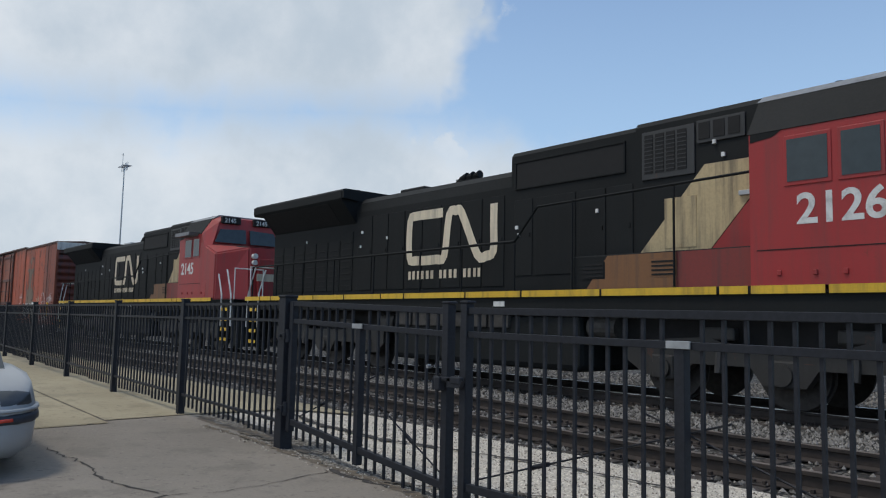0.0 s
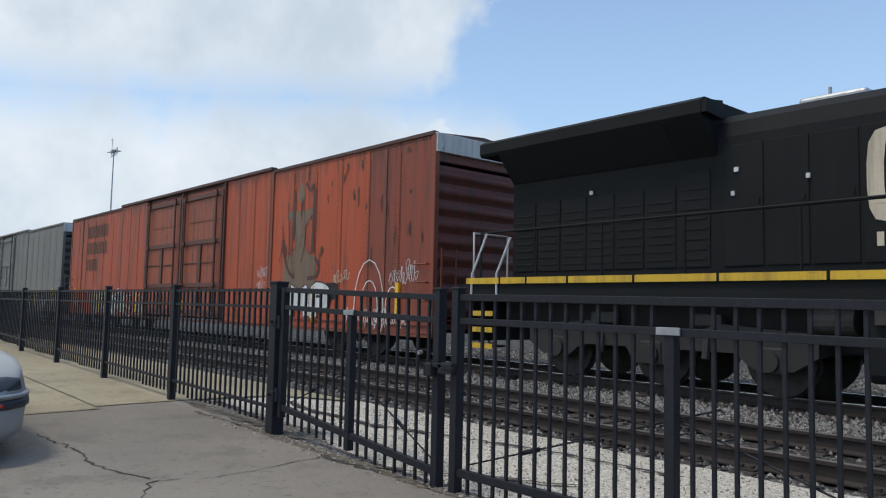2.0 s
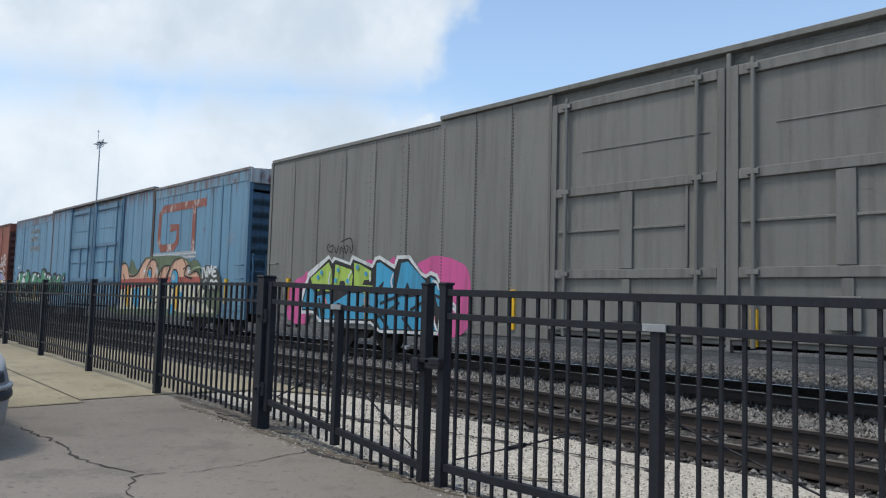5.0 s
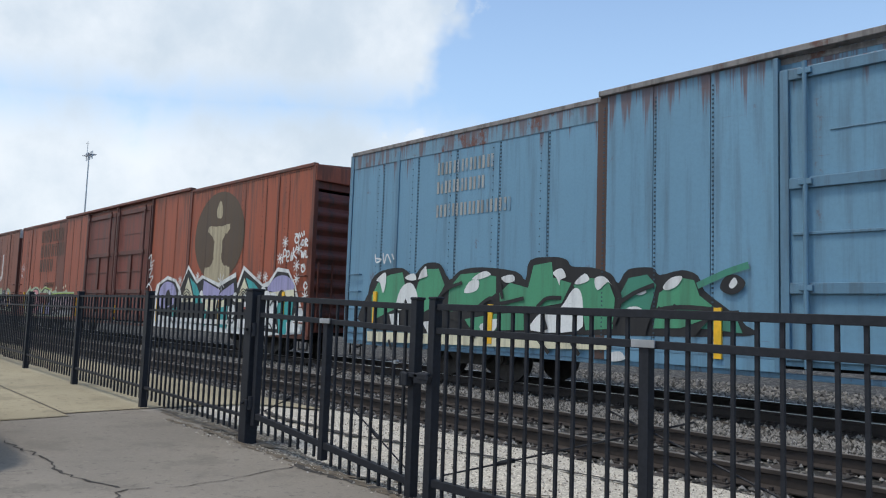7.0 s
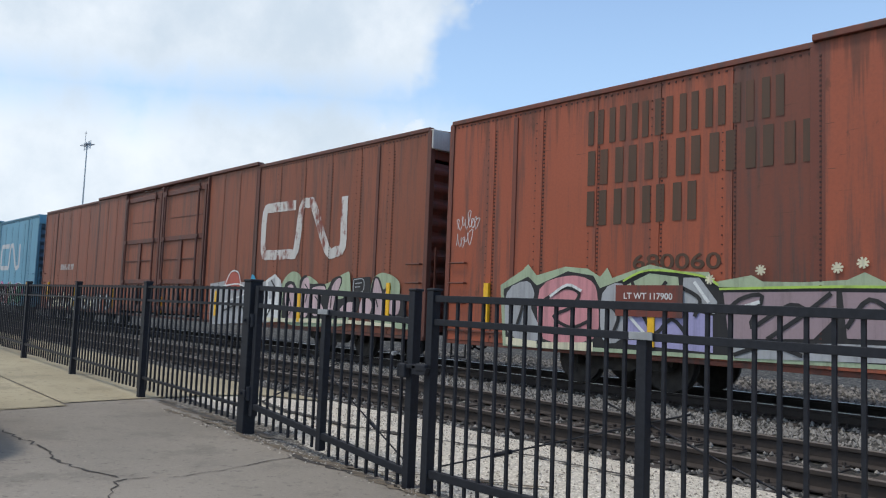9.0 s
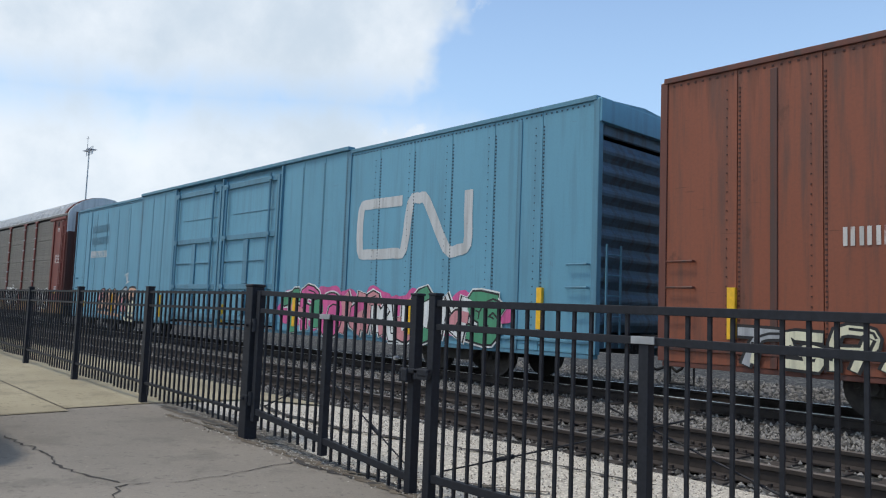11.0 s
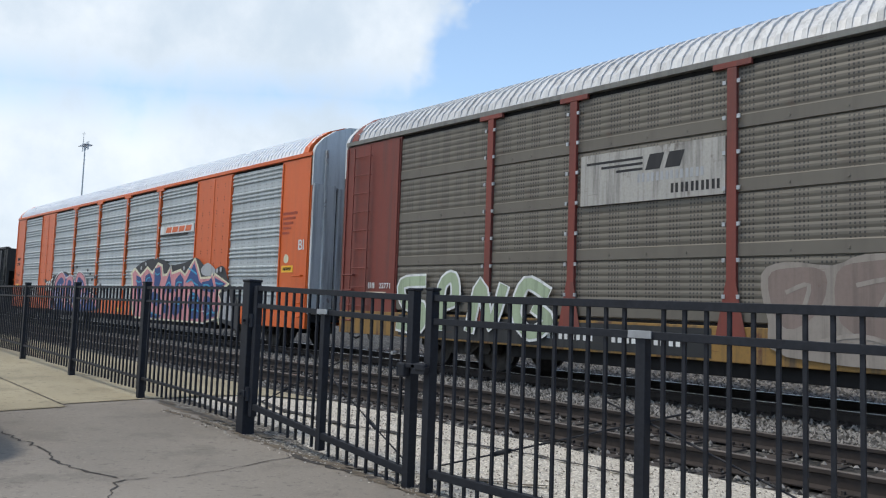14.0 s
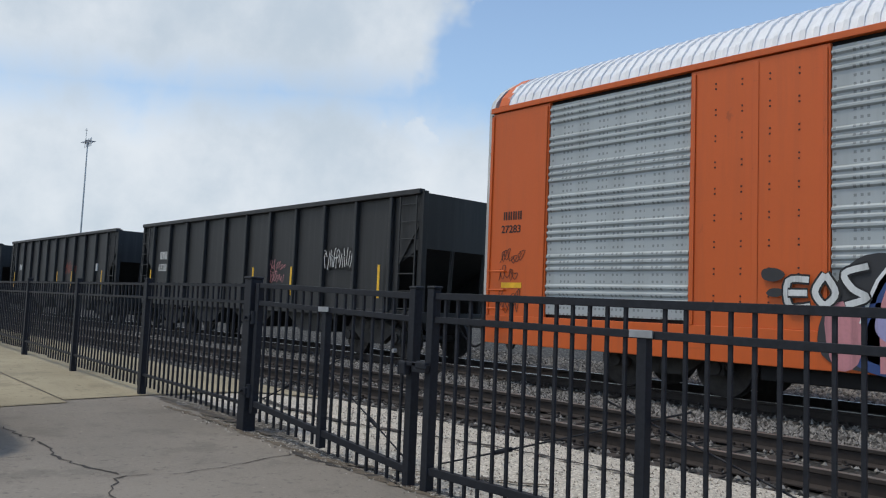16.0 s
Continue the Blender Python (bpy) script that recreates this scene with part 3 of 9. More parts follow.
# ---- distant poles ----
def build_poles():
    p = thing("antenna_mast", "thin steel mast with television aerials on top", "antenna", m=pose(-57.3, 17.7, -0.15))
    part("mast", tube(bmesh.new(), (0, 0, 0), (0, 0, 12.3), 0.075, 10, 0.04), M_ALU, p)
    bm = bmesh.new()
    tube(bm, (-0.55, 0, 12.2), (0.75, 0, 12.2), 0.035)
    for x in (-0.55, -0.2, 0.2, 0.5, 0.75):
        tube(bm, (x, -0.3, 12.2), (x, 0.3, 12.2), 0.025)
        tube(bm, (x, 0, 11.85), (x, 0, 12.45), 0.025)
    part("aerial", bm, M_ALU, p)
    bm = bmesh.new()
    tube(bm, (-0.45, 0, 13.3), (-0.45, 0, 12.2), 0.02)
    tube(bm, (-0.75, 0, 13.2), (-0.2, 0, 13.1), 0.02)
    part("whip_aerial", bm, M_ALU, p)
    q = thing("steel_pole", "plain galvanised steel pole beyond the tracks", "pole", m=pose(-9.2, 23.2, -0.15))
    part("shaft", tube(bmesh.new(), (0, 0, 0), (0, 0, 8.2), 0.08, 12, 0.055), M_ALU, q)


def build_tower():
    """A blue and white water tower far beyond the line."""
    d, az = 200.0, radians(-38.2)
    t = thing("water_tower", "distant water tower with blue bowl on white column", "water tower", m=pose(d * math.sin(az), d * math.cos(az), -0.2))
    blue = paint("tower_blue", (0.05, 0.14, 0.27), 0.02, 0.15)
    white = paint("tower_white", (0.66, 0.68, 0.70), 0.02, 0.15)
    bowl = tube(bmesh.new(), (0, 0, 19.0), (0, 0, 23.4), 2.4, 24, 2.5)
    tube(bowl, (0, 0, 17.4), (0, 0, 19.0), 1.7, 24, 2.4)
    tube(bowl, (0, 0, 23.4), (0, 0, 24.1), 2.5, 24, 1.0)
    part("bowl", bowl, blue, t)
    part("column", tube(bmesh.new(), (0, 0, 0), (0, 0, 17.5), 2.0, 24, 1.7), white, t)
    rail = bmesh.new()
    for i in range(12):
        a = i * math.tau / 12
        tube(rail, (2.2 * math.cos(a), 2.2 * math.sin(a), 23.4), (2.2 * math.cos(a), 2.2 * math.sin(a), 24.5), 0.05, 5)
    tagged(part("guard_rail", rail, M_ALU, t), kind="stuff")


build_ground()
build_tower()
build_joints()
build_cracks()
build_track("near_track", near_y, spread(-160, -20, 14) + spread(-19, 6, 50) + [30], (-45, 6), "idle railway track with rusty rails and timber ties", -34, M_CINDER, M_DULLHEAD)
build_track("main_track", lambda x: MID_Y, [-700, -300, -160] + spread(-60, 20, 8) + [60, 300], (-45, 8), "busy railway track under the passing train", -30, M_BALLAST, M_SHINE)
build_stones()
build_fringe()
build_fence()
build_poles()


# ---- train: running gear ----
WR = 0.457
LR = 0.53
TRAIN = []
SPIN = {}


def wheel_mesh(r, gauge=0.72):
    bm = bmesh.new()
    for s in (-1, 1):
        y = s * gauge
        tube(bm, (0, y - s * 0.0, 0), (0, y + s * 0.11, 0), r, 28)
        tube(bm, (0, y - s * 0.03, 0), (0, y, 0), r + 0.028, 28)
        tube(bm, (0, y + s * 0.11, 0), (0, y + s * 0.16, 0), 0.13, 14)
        for k in range(4):
            a = k * math.pi / 2 + 0.4
            tube(bm, (0.27 * r / WR * math.cos(a), y + s * 0.105, 0.27 * r / WR * math.sin(a)), (0.27 * r / WR * math.cos(a), y + s * 0.118, 0.27 * r / WR * math.sin(a)), 0.05, 10)
    tube(bm, (0, -gauge, 0), (0, gauge, 0), 0.085, 12)
    return mesh_of("wheelset", bm, M_WHEEL)


def frame_mesh():
    """Cast side frame of a two-axle freight truck, both sides and bolster."""
    bm = bmesh.new()
    for s in (-1, 1):
        y0, y1 = (s * 0.93, s * 1.09) if s > 0 else (s * 1.09, s * 0.93)
        prism(bm, [(-1.12, 0.42), (-0.72, 0.56), (-0.35, 0.30), (0.35, 0.30), (0.72, 0.56), (1.12, 0.42), (1.12, 0.62), (0.62, 0.74), (0.42, 0.84), (-0.42, 0.84), (-0.62, 0.74), (-1.12, 0.62)], y0, y1)
        for x in (-0.89, 0.89):
            box(bm, x - 0.15, x + 0.15, y0 - 0.02, y1 + 0.02, 0.34, 0.62, 0.02)
            tube(bm, (x, s * 1.09, 0.457), (x, s * 1.16, 0.457), 0.11, 12)
        for x in (-0.2, -0.07, 0.07, 0.2):
            tube(bm, (x, s * 1.0, 0.36), (x, s * 1.0, 0.66), 0.058, 8)
            for k in range(5):
                tube(bm, (x, s * 1.0, 0.37 + k * 0.06), (x, s * 1.0, 0.395 + k * 0.06), 0.075, 8)
    box(bm, -0.22, 0.22, -1.1, 1.1, 0.62, 0.84, 0.03)
    return mesh_of("side_frames", bm, M_GREASE)


WHEEL = wheel_mesh(WR)
LWHEEL = wheel_mesh(LR)
FRAME = frame_mesh()


def add_truck(car, x, axles=(-0.89, 0.89), frame_data=None, wheel=None, r=WR):
    truck = new("truck", frame_data or FRAME)
    truck.parent, truck.location = car, (x, 0, 0)
    for a in axles:
        ob = share("wheelset", wheel or WHEEL, truck, (a, 0, r))
        SPIN.setdefault((a, r), []).append(ob)
    return truck


def coupler(car, x, s):
    bm = bmesh.new()
    box(bm, min(x, x + s * 0.55), max(x, x + s * 0.55), -0.09, 0.09, 0.78, 0.98, 0.02)
    box(bm, min(x + s * 0.5, x + s * 0.78), max(x + s * 0.5, x + s * 0.78), -0.17, 0.15, 0.72, 1.04, 0.05)
    part("coupler", bm, M_GREASE, car)
    bm = bmesh.new()
    pts = [(x + s * 0.1, -0.45, 0.8)] + [(x + s * (0.1 + 0.12 * i), -0.4 + 0.05 * i, 0.8 - 0.42 * math.sin(math.pi * i / 6)) for i in range(1, 6)] + [(x + s * 0.78, -0.1, 0.78)]
    part("brake_hose", pipe(bm, pts, 0.025), M_DARK, car)


def vehicle(name, label, category, x, group="cars of the train"):
    car = thing(name, label, category, group=group, m=pose(x, MID_Y, RAIL_Z))
    TRAIN.append((car, x))
    return car


# ---- lettering and spray paint ----
def letters(parent, text, x, z, size, mat, y, name="lettering", align="LEFT", squeeze=1.0):
    cu = bpy.data.curves.new(name, "FONT")
    cu.body, cu.size, cu.extrude, cu.align_x = text, size, 0.002, align
    cu.offset = size * 0.012
    cu.materials.append(mat)
    ob = new(name, cu)
    ob.parent = parent
    ob.location, ob.rotation_euler, ob.scale = (x, y, z), (radians(90), 0, 0), (squeeze, 1, 1)
    return ob


def soften(pts, n=4):
    """A smooth line through points in x, z."""
    out = []
    for i in range(len(pts) - 1):
        p = [pts[max(i - 1, 0)], pts[i], pts[i + 1], pts[min(i + 2, len(pts) - 1)]]
        for k in range(n):
            t = k / n
            out.append(tuple(0.5 * (2 * p[1][c] + (p[2][c] - p[0][c]) * t + (2 * p[0][c] - 5 * p[1][c] + 4 * p[2][c] - p[3][c]) * t * t + (3 * p[1][c] - p[0][c] - 3 * p[2][c] + p[3][c]) * t ** 3) for c in (0, 1)))
    return out + [pts[-1]]


def stroke(bm, pts, w, y, taper=0.0):
    """A painted ribbon through points in x, z: one strip that climbs a hair from end to end."""
    n = len(pts)
    left, right = [], []
    for i, (x, z) in enumerate(pts):
        x0, z0 = pts[max(i - 1, 0)]
        x1, z1 = pts[min(i + 1, n - 1)]
        d = math.hypot(x1 - x0, z1 - z0) or 1e-6
        k = w / 2 * (1 - taper * (i in (0, n - 1)))
        nx, nz = -(z1 - z0) / d * k, (x1 - x0) / d * k
        e = 0.0
        if i in (0, n - 1):
            e = w * 0.18 * (-1 if i == 0 else 1)
        ex, ez = (x1 - x0) / d * e, (z1 - z0) / d * e
        yy = y - 0.0025 * i / n
        left.append(bm.verts.new((x + nx + ex, yy, z + nz + ez)))
        right.append(bm.verts.new((x - nx + ex, yy, z - nz + ez)))
    for i in range(n - 1):
        bm.faces.new((left[i], left[i + 1], right[i + 1], right[i]))
    return bm


def bars(parent, x, z, sizes, h, mat, y, name="worn_lettering"):
    """Writing that stays unlettered: two plain upright bars per character."""
    row = new(name, None)
    row.parent = parent
    for w in sizes:
        if w > 0:
            for u in (0.06, 0.52):
                part("worn_bar", box(bmesh.new(), x + u * w, x + (u + 0.27) * w, y - 0.003, y, z, z + h), mat, row)
        x += abs(w)
    return tagged(row)


def blob(bm, cx, cz, rx, rz, y, rnd, n=22, rag=0.18):
    ph = [rnd.uniform(0, math.tau) for _ in range(3)]
    pts = []
    for i in range(n):
        a = i * math.tau / n
        k = 1 + rag * (math.sin(2 * a + ph[0]) * 0.6 + math.sin(3 * a + ph[1]) * 0.5 + math.sin(5 * a + ph[2]) * 0.3)
        if rag > 0.4:
            k *= rnd.uniform(0.72, 1.2)
        pts.append(bm.verts.new((cx + rx * k * math.cos(a), y, cz + rz * k * math.sin(a))))
    bm.faces.new(pts)


def spray(name, colour):
    return paint("spray_" + name, colour, 0.06, 0.28, 0.6)


GLYPHS = [
    [(0.1, 0), (0.15, 1), (0.8, 0.9), (0.75, 0.5), (0.2, 0.5)],
    [(0.85, 0.85), (0.3, 1), (0.1, 0.5), (0.3, 0), (0.9, 0.15)],
    [(0.05, 0), (0.4, 1), (0.6, 1), (0.9, 0)],
    [(0.1, 1), (0.2, 0.1), (0.8, 0), (0.9, 0.95)],
    [(0.9, 0.9), (0.2, 0.95), (0.25, 0.55), (0.85, 0.45), (0.8, 0.0), (0.1, 0.1)],
    [(0.1, 0), (0.1, 1), (0.85, 0.05), (0.9, 1)],
    [(0.2, 0.1), (0.15, 0.8), (0.55, 1), (0.9, 0.7), (0.85, 0.2), (0.45, 0), (0.2, 0.12)],
    [(0.05, 0.95), (0.95, 1), (0.5, 0.95), (0.45, 0)],
]


def graffiti(parent, x0, x1, z0, z1, fills, outline, halo, y, seed, cell=1.3, fat=0.34, cloud=None, accents=None):
    """A sprayed mural: cloud behind, pale halo, dark outline, interlocked coloured strokes, accents."""
    rnd = random.Random(seed)
    n = max(2, int(round((x1 - x0) / (cell * 0.62))))
    w, h = (x1 - x0) / n, z1 - z0
    shapes = []
    for i in range(n):
        lean, top = rnd.uniform(-0.15, 0.25), rnd.uniform(0.78, 1.0)
        low = rnd.uniform(0.0, 0.12)
        for rep in range(2):
            g = rnd.choice(GLYPHS)
            if rep:
                g = [(u * 0.7 + 0.45, v * rnd.uniform(0.5, 0.95)) for u, v in g[:rnd.randint(2, 4)]]
            pts = [(x0 + w * (i + 0.02 + u * 0.96 + lean * (v - 0.5)), z0 + h * (low + (0.08 + 0.84 * v) * (top - low)) + h * rnd.uniform(-0.06, 0.06)) for u, v in g]
            shapes.append((pts[:1] + [p for q in zip(pts, pts[1:]) for p in ((q[0][0] * 0.25 + q[1][0] * 0.75, q[0][1] * 0.25 + q[1][1] * 0.75), q[1])] if rnd.random() < 0.4 else soften(pts, 3), i, rep))
    art = new("mural", None)
    art.parent = parent
    tagged(art, "sprayed graffiti mural in bright outlined shapes")
    fw = fat * 0.72 * min(w, h)
    if cloud:
        x = x0 + h * 0.15
        k = 0
        while x < x1 - h * 0.1:
            r = h * rnd.uniform(0.22, 0.36)
            bm = bmesh.new()
            blob(bm, x, z0 + h * rnd.uniform(0.35, 0.72), r * 1.5, r * 1.15, y - 0.0004 * (k % 8), rnd, 30, 0.3)
            part("cloud", bm, cloud, art)
            x += r * 1.5
            k += 1
    for sh, i, rep in shapes:
        dy = 0.004 * rep + 0.0012 * (i % 3)
        k = 0.8 if rep else 1.0
        if halo:
            part("halo", stroke(bmesh.new(), sh, fw * k + 0.15, y - 0.004 - dy), halo, art)
        if outline:
            part("outline", stroke(bmesh.new(), sh, fw * k + 0.085, y - 0.0075 - dy), outline, art)
        c = i * len(fills) // n
        if rep or rnd.random() < 0.2:
            c = rnd.randrange(len(fills))
        part("fill", stroke(bmesh.new(), sh, fw * k, y - 0.011 - dy), fills[c % len(fills)], art)
        if outline and not rep and rnd.random() < 0.7:
            j = len(sh) // 2
            part("inner_line", stroke(bmesh.new(), [(a + fw * 0.12, b + fw * 0.1) for a, b in sh[j - 2:j + 2]], 0.035, y - 0.0145 - dy), outline, art)
    if accents:
        for k, mat in enumerate(accents):
            bm = bmesh.new()
            for sh, i, rep in shapes:
                for _ in range(2):
                    j = rnd.randrange(len(sh) - 1)
                    (a, b), (c, d) = sh[j], sh[j + 1]
                    t = rnd.random()
                    a, b = a + (c - a) * t, b + (d - b) * t
                    if rnd.random() < 0.22:
                        blob(bm, a, b, fw * rnd.uniform(0.25, 0.4), fw * rnd.uniform(0.2, 0.32), y - 0.0225 - 0.0003 * k, rnd, 18)
                    else:
                        stroke(bm, [(a - (c - a) * 0.2, b - (d - b) * 0.2), (a + (c - a) * 0.3, b + (d - b) * 0.3)], 0.03, y - 0.0225 - 0.0003 * k)
            tagged(part("accent", bm, mat, art), kind="stuff")
    return art


def scrawl(parent, x, z, w, h, mat, y, seed, name="tag"):
    rnd = random.Random(seed)
    bm = bmesh.new()
    lines = max(1, round(h / 0.36))
    z, h = z + h * (lines - 1) / lines, h / lines
    if lines > 1:
        for k in range(lines - 1):
            scrawl(parent, x + rnd.uniform(-0.05, 0.05), z - h * (k + 1), w * rnd.uniform(0.6, 1.0), h * 0.9, mat, y, seed * 7 + k, name)
    n = max(4, int(w / 0.085))
    line = []
    for i in range(n):
        u = x + w * i / n
        hi, lo = h * rnd.uniform(0.45, 1.1), h * rnd.uniform(-0.15, 0.3)
        line += [(u, z + lo), (u + w / n * rnd.uniform(0.4, 1.5), z + hi), (u + w / n * rnd.uniform(-0.3, 0.6), z + hi * 0.9)]
    stroke(bm, soften(line, 3), 0.014, y)
    return part(name, bm, mat, parent, "thin sprayed tag")


S_WHITE = spray("white", (0.75, 0.76, 0.74))
S_BLACK = spray("black", (0.012, 0.012, 0.014))
S_BLUE = spray("sky_blue", (0.05, 0.36, 0.58))
S_LIME = spray("lime", (0.42, 0.60, 0.10))
S_PINK = spray("pink", (0.66, 0.10, 0.30))
S_PEACH = spray("peach", (0.72, 0.42, 0.28))
S_CREAM = spray("cream", (0.74, 0.70, 0.50))
S_RED = spray("brick_red", (0.45, 0.10, 0.07))
S_GREEN = spray("green", (0.07, 0.30, 0.16))
S_OLIVE = spray("olive", (0.13, 0.17, 0.09))
S_LILAC = spray("lilac", (0.36, 0.34, 0.56))
S_TEAL = spray("teal", (0.04, 0.36, 0.36))
S_SAGE = spray("sage", (0.38, 0.46, 0.30))
S_NAVY = spray("navy", (0.03, 0.07, 0.22))
S_ROSE = spray("rose", (0.62, 0.26, 0.28))
S_TEALGREEN = spray("sea_green", (0.05, 0.24, 0.16))
S_DUSK = spray("dusty_mauve", (0.34, 0.25, 0.27))
S_GREY = spray("grey", (0.40, 0.41, 0.42))

S_DUSTPINK = spray("dusty_pink", (0.60, 0.44, 0.46))
S_DARKOLIVE = spray("dark_olive", (0.05, 0.06, 0.045))
S_SOOT = spray("soot_grey", (0.035, 0.036, 0.04))


class Mural:
    """A spray-painted picture, each coat a hair proud of the one before."""

    def __init__(self, parent, y):
        self.art = new("mural", None)
        self.art.parent, self.y = parent, y
        tagged(self.art, "sprayed graffiti mural in bright outlined shapes")

    def coat(self, name, bm, mat):
        part(name, bm, mat, self.art)
        self.y -= 0.0009

    def area(self, mat, pts, curve=0):
        if curve:
            n = len(pts)
            loop = soften(pts[-2:] + pts + pts[:2], 2 + curve)
            k = 2 + curve
            pts = loop[2 * k:(2 + n) * k]
        bm = bmesh.new()
        bm.faces.new([bm.verts.new((x, self.y, z)) for x, z in pts])
        self.coat("fill", bm, mat)

    def line(self, mat, w, pts):
        self.y -= 0.0025
        self.coat("sprayed_line", stroke(bmesh.new(), soften(pts, 4) if len(pts) > 2 else pts, w, self.y + 0.0025), mat)
        self.y += 0.0025

    def dot(self, mat, x, z, rx, rz):
        bm = bmesh.new()
        blob(bm, x, z, rx, rz, self.y, random.Random(int(x * 100)), 22, 0.08)
        self.coat("dot", bm, mat)

    def star(self, mat, x, z, r):
        bm = bmesh.new()
        for k in range(4):
            a = k * math.pi / 4 + 0.2
            dx, dz = r * math.cos(a), r * math.sin(a)
            stroke(bm, [(x - dx, z - dz), (x + dx, z + dz)], 0.03, self.y - 0.0003 * k)
        self.coat("sparkle", bm, mat)


def mural_blue_lime(c):
    a = Mural(c, -1.536)
    a.area(S_PINK, [(-7.13, 2.02), (-6.90, 2.12), (-6.61, 2.20), (-6.26, 2.17), (-5.94, 2.10), (-5.50, 1.81), (-5.51, 0.71), (-6.41, 0.53), (-6.54, 1.22), (-6.83, 1.75)], 2)
    a.area(S_PINK, [(-12.47, 1.30), (-12.19, 1.67), (-11.78, 1.80), (-11.51, 1.88), (-11.42, 0.66), (-12.40, 0.65)], 2)
    a.area(S_PINK, [(-9.36, 2.03), (-8.91, 2.18), (-8.71, 2.15), (-8.74, 1.93)])
    a.area(S_PINK, [(-8.21, 2.05), (-7.96, 2.23), (-7.82, 2.12), (-7.94, 1.93)])
    a.area(S_WHITE, [(-11.86, 1.15), (-11.68, 1.59), (-11.55, 1.75), (-11.53, 1.90), (-10.58, 2.33), (-10.45, 2.19), (-10.35, 2.28), (-9.68, 2.13), (-9.57, 2.30), (-8.76, 2.06), (-8.65, 2.23), (-8.48, 2.26), (-7.94, 2.04), (-7.84, 2.24), (-7.40, 2.24), (-7.29, 2.14), (-6.98, 1.86), (-6.83, 1.81), (-6.68, 1.88), (-6.47, 1.82), (-6.30, 1.56), (-5.95, 1.24), (-5.78, 1.11), (-5.81, 0.97), (-5.95, 1.07), (-6.26, 1.02), (-6.40, 0.54), (-8.38, 0.49), (-8.75, 0.68), (-10.91, 0.64), (-11.23, 0.85), (-11.85, 0.82)])
    a.area(S_BLACK, [(-11.75, 1.16), (-11.57, 1.55), (-11.45, 1.75), (-10.56, 2.24), (-10.40, 2.11), (-10.29, 2.20), (-9.62, 2.05), (-9.53, 2.20), (-8.74, 1.97), (-8.60, 2.15), (-8.48, 2.17), (-7.91, 1.94), (-7.79, 2.16), (-7.44, 2.16), (-6.98, 1.78), (-6.83, 1.73), (-6.67, 1.80), (-6.51, 1.75), (-6.33, 1.51), (-5.91, 1.13), (-6.32, 1.22), (-6.42, 0.61), (-8.38, 0.56), (-8.75, 0.74), (-10.85, 0.71), (-11.23, 0.92), (-11.74, 0.91)])
    a.area(S_LIME, [(-11.38, 1.75), (-10.58, 2.14), (-10.43, 1.96), (-10.39, 1.67), (-10.49, 1.42), (-10.68, 1.42), (-10.79, 1.61), (-10.99, 1.41), (-11.25, 1.51)])
    a.area(S_LIME, [(-10.27, 2.09), (-9.57, 1.94), (-9.51, 1.80), (-9.56, 1.47), (-9.75, 1.47), (-9.86, 1.68), (-10.05, 1.67), (-10.10, 1.47), (-10.31, 1.47)])
    a.area(S_LIME, [(-9.48, 2.11), (-9.21, 2.06), (-8.78, 1.90), (-8.76, 1.71), (-9.05, 1.69), (-9.11, 1.58), (-8.71, 1.56), (-8.65, 1.45), (-9.05, 1.39), (-9.44, 1.50)])
    a.area(S_BLUE, [(-11.69, 1.14), (-11.52, 1.54), (-11.35, 1.52), (-11.02, 1.25), (-11.02, 0.98), (-11.69, 0.95)])
    a.area(S_BLUE, [(-11.05, 1.29), (-10.49, 1.36), (-10.42, 1.08), (-9.66, 1.38), (-8.65, 1.38), (-8.47, 1.16), (-8.47, 0.80), (-10.89, 0.73)])
    a.area(S_BLUE, [(-8.58, 2.08), (-8.43, 2.10), (-7.92, 1.86), (-7.94, 1.47), (-8.32, 1.49), (-8.28, 1.67), (-8.58, 1.48)])
    a.area(S_BLUE, [(-7.67, 2.07), (-7.44, 2.10), (-6.84, 1.67), (-6.87, 1.43), (-7.29, 1.42), (-7.44, 1.65), (-7.57, 1.41), (-7.84, 1.41)])
    a.area(S_BLUE, [(-8.62, 1.35), (-7.77, 1.39), (-7.44, 1.30), (-6.83, 1.36), (-6.67, 1.20), (-6.53, 0.93), (-6.44, 0.64), (-8.36, 0.59), (-8.52, 0.80)])
    a.area(S_BLUE, [(-6.67, 1.75), (-6.51, 1.69), (-6.36, 1.48), (-6.36, 1.36), (-6.64, 1.43)])
    a.area(S_BLUE, [(-6.49, 1.33), (-6.13, 1.19), (-5.97, 1.10), (-6.41, 1.14)])
    a.area(S_ROSE, [(-10.74, 1.11), (-10.67, 1.31), (-10.52, 1.07)])
    a.area(S_ROSE, [(-9.05, 1.26), (-8.85, 1.25), (-8.80, 1.15), (-9.00, 1.15)])
    a.area(S_ROSE, [(-6.64, 0.92), (-6.48, 0.93), (-6.47, 0.75)])
    a.line(S_BLACK, 0.07, [(-8.38, 1.16), (-7.94, 1.28), (-7.44, 1.43)])
    a.line(S_BLACK, 0.07, [(-8.38, 0.87), (-8.07, 0.62)])
    a.line(S_BLACK, 0.07, [(-7.57, 0.86), (-7.25, 0.61)])
    a.line(S_BLACK, 0.07, [(-7.29, 1.04), (-6.91, 1.21), (-6.72, 1.33)])
    a.line(S_BLACK, 0.07, [(-10.32, 0.82), (-10.10, 1.11), (-9.77, 0.98)])
    a.line(S_BLACK, 0.07, [(-9.24, 0.98), (-8.95, 1.09), (-8.61, 1.03)])
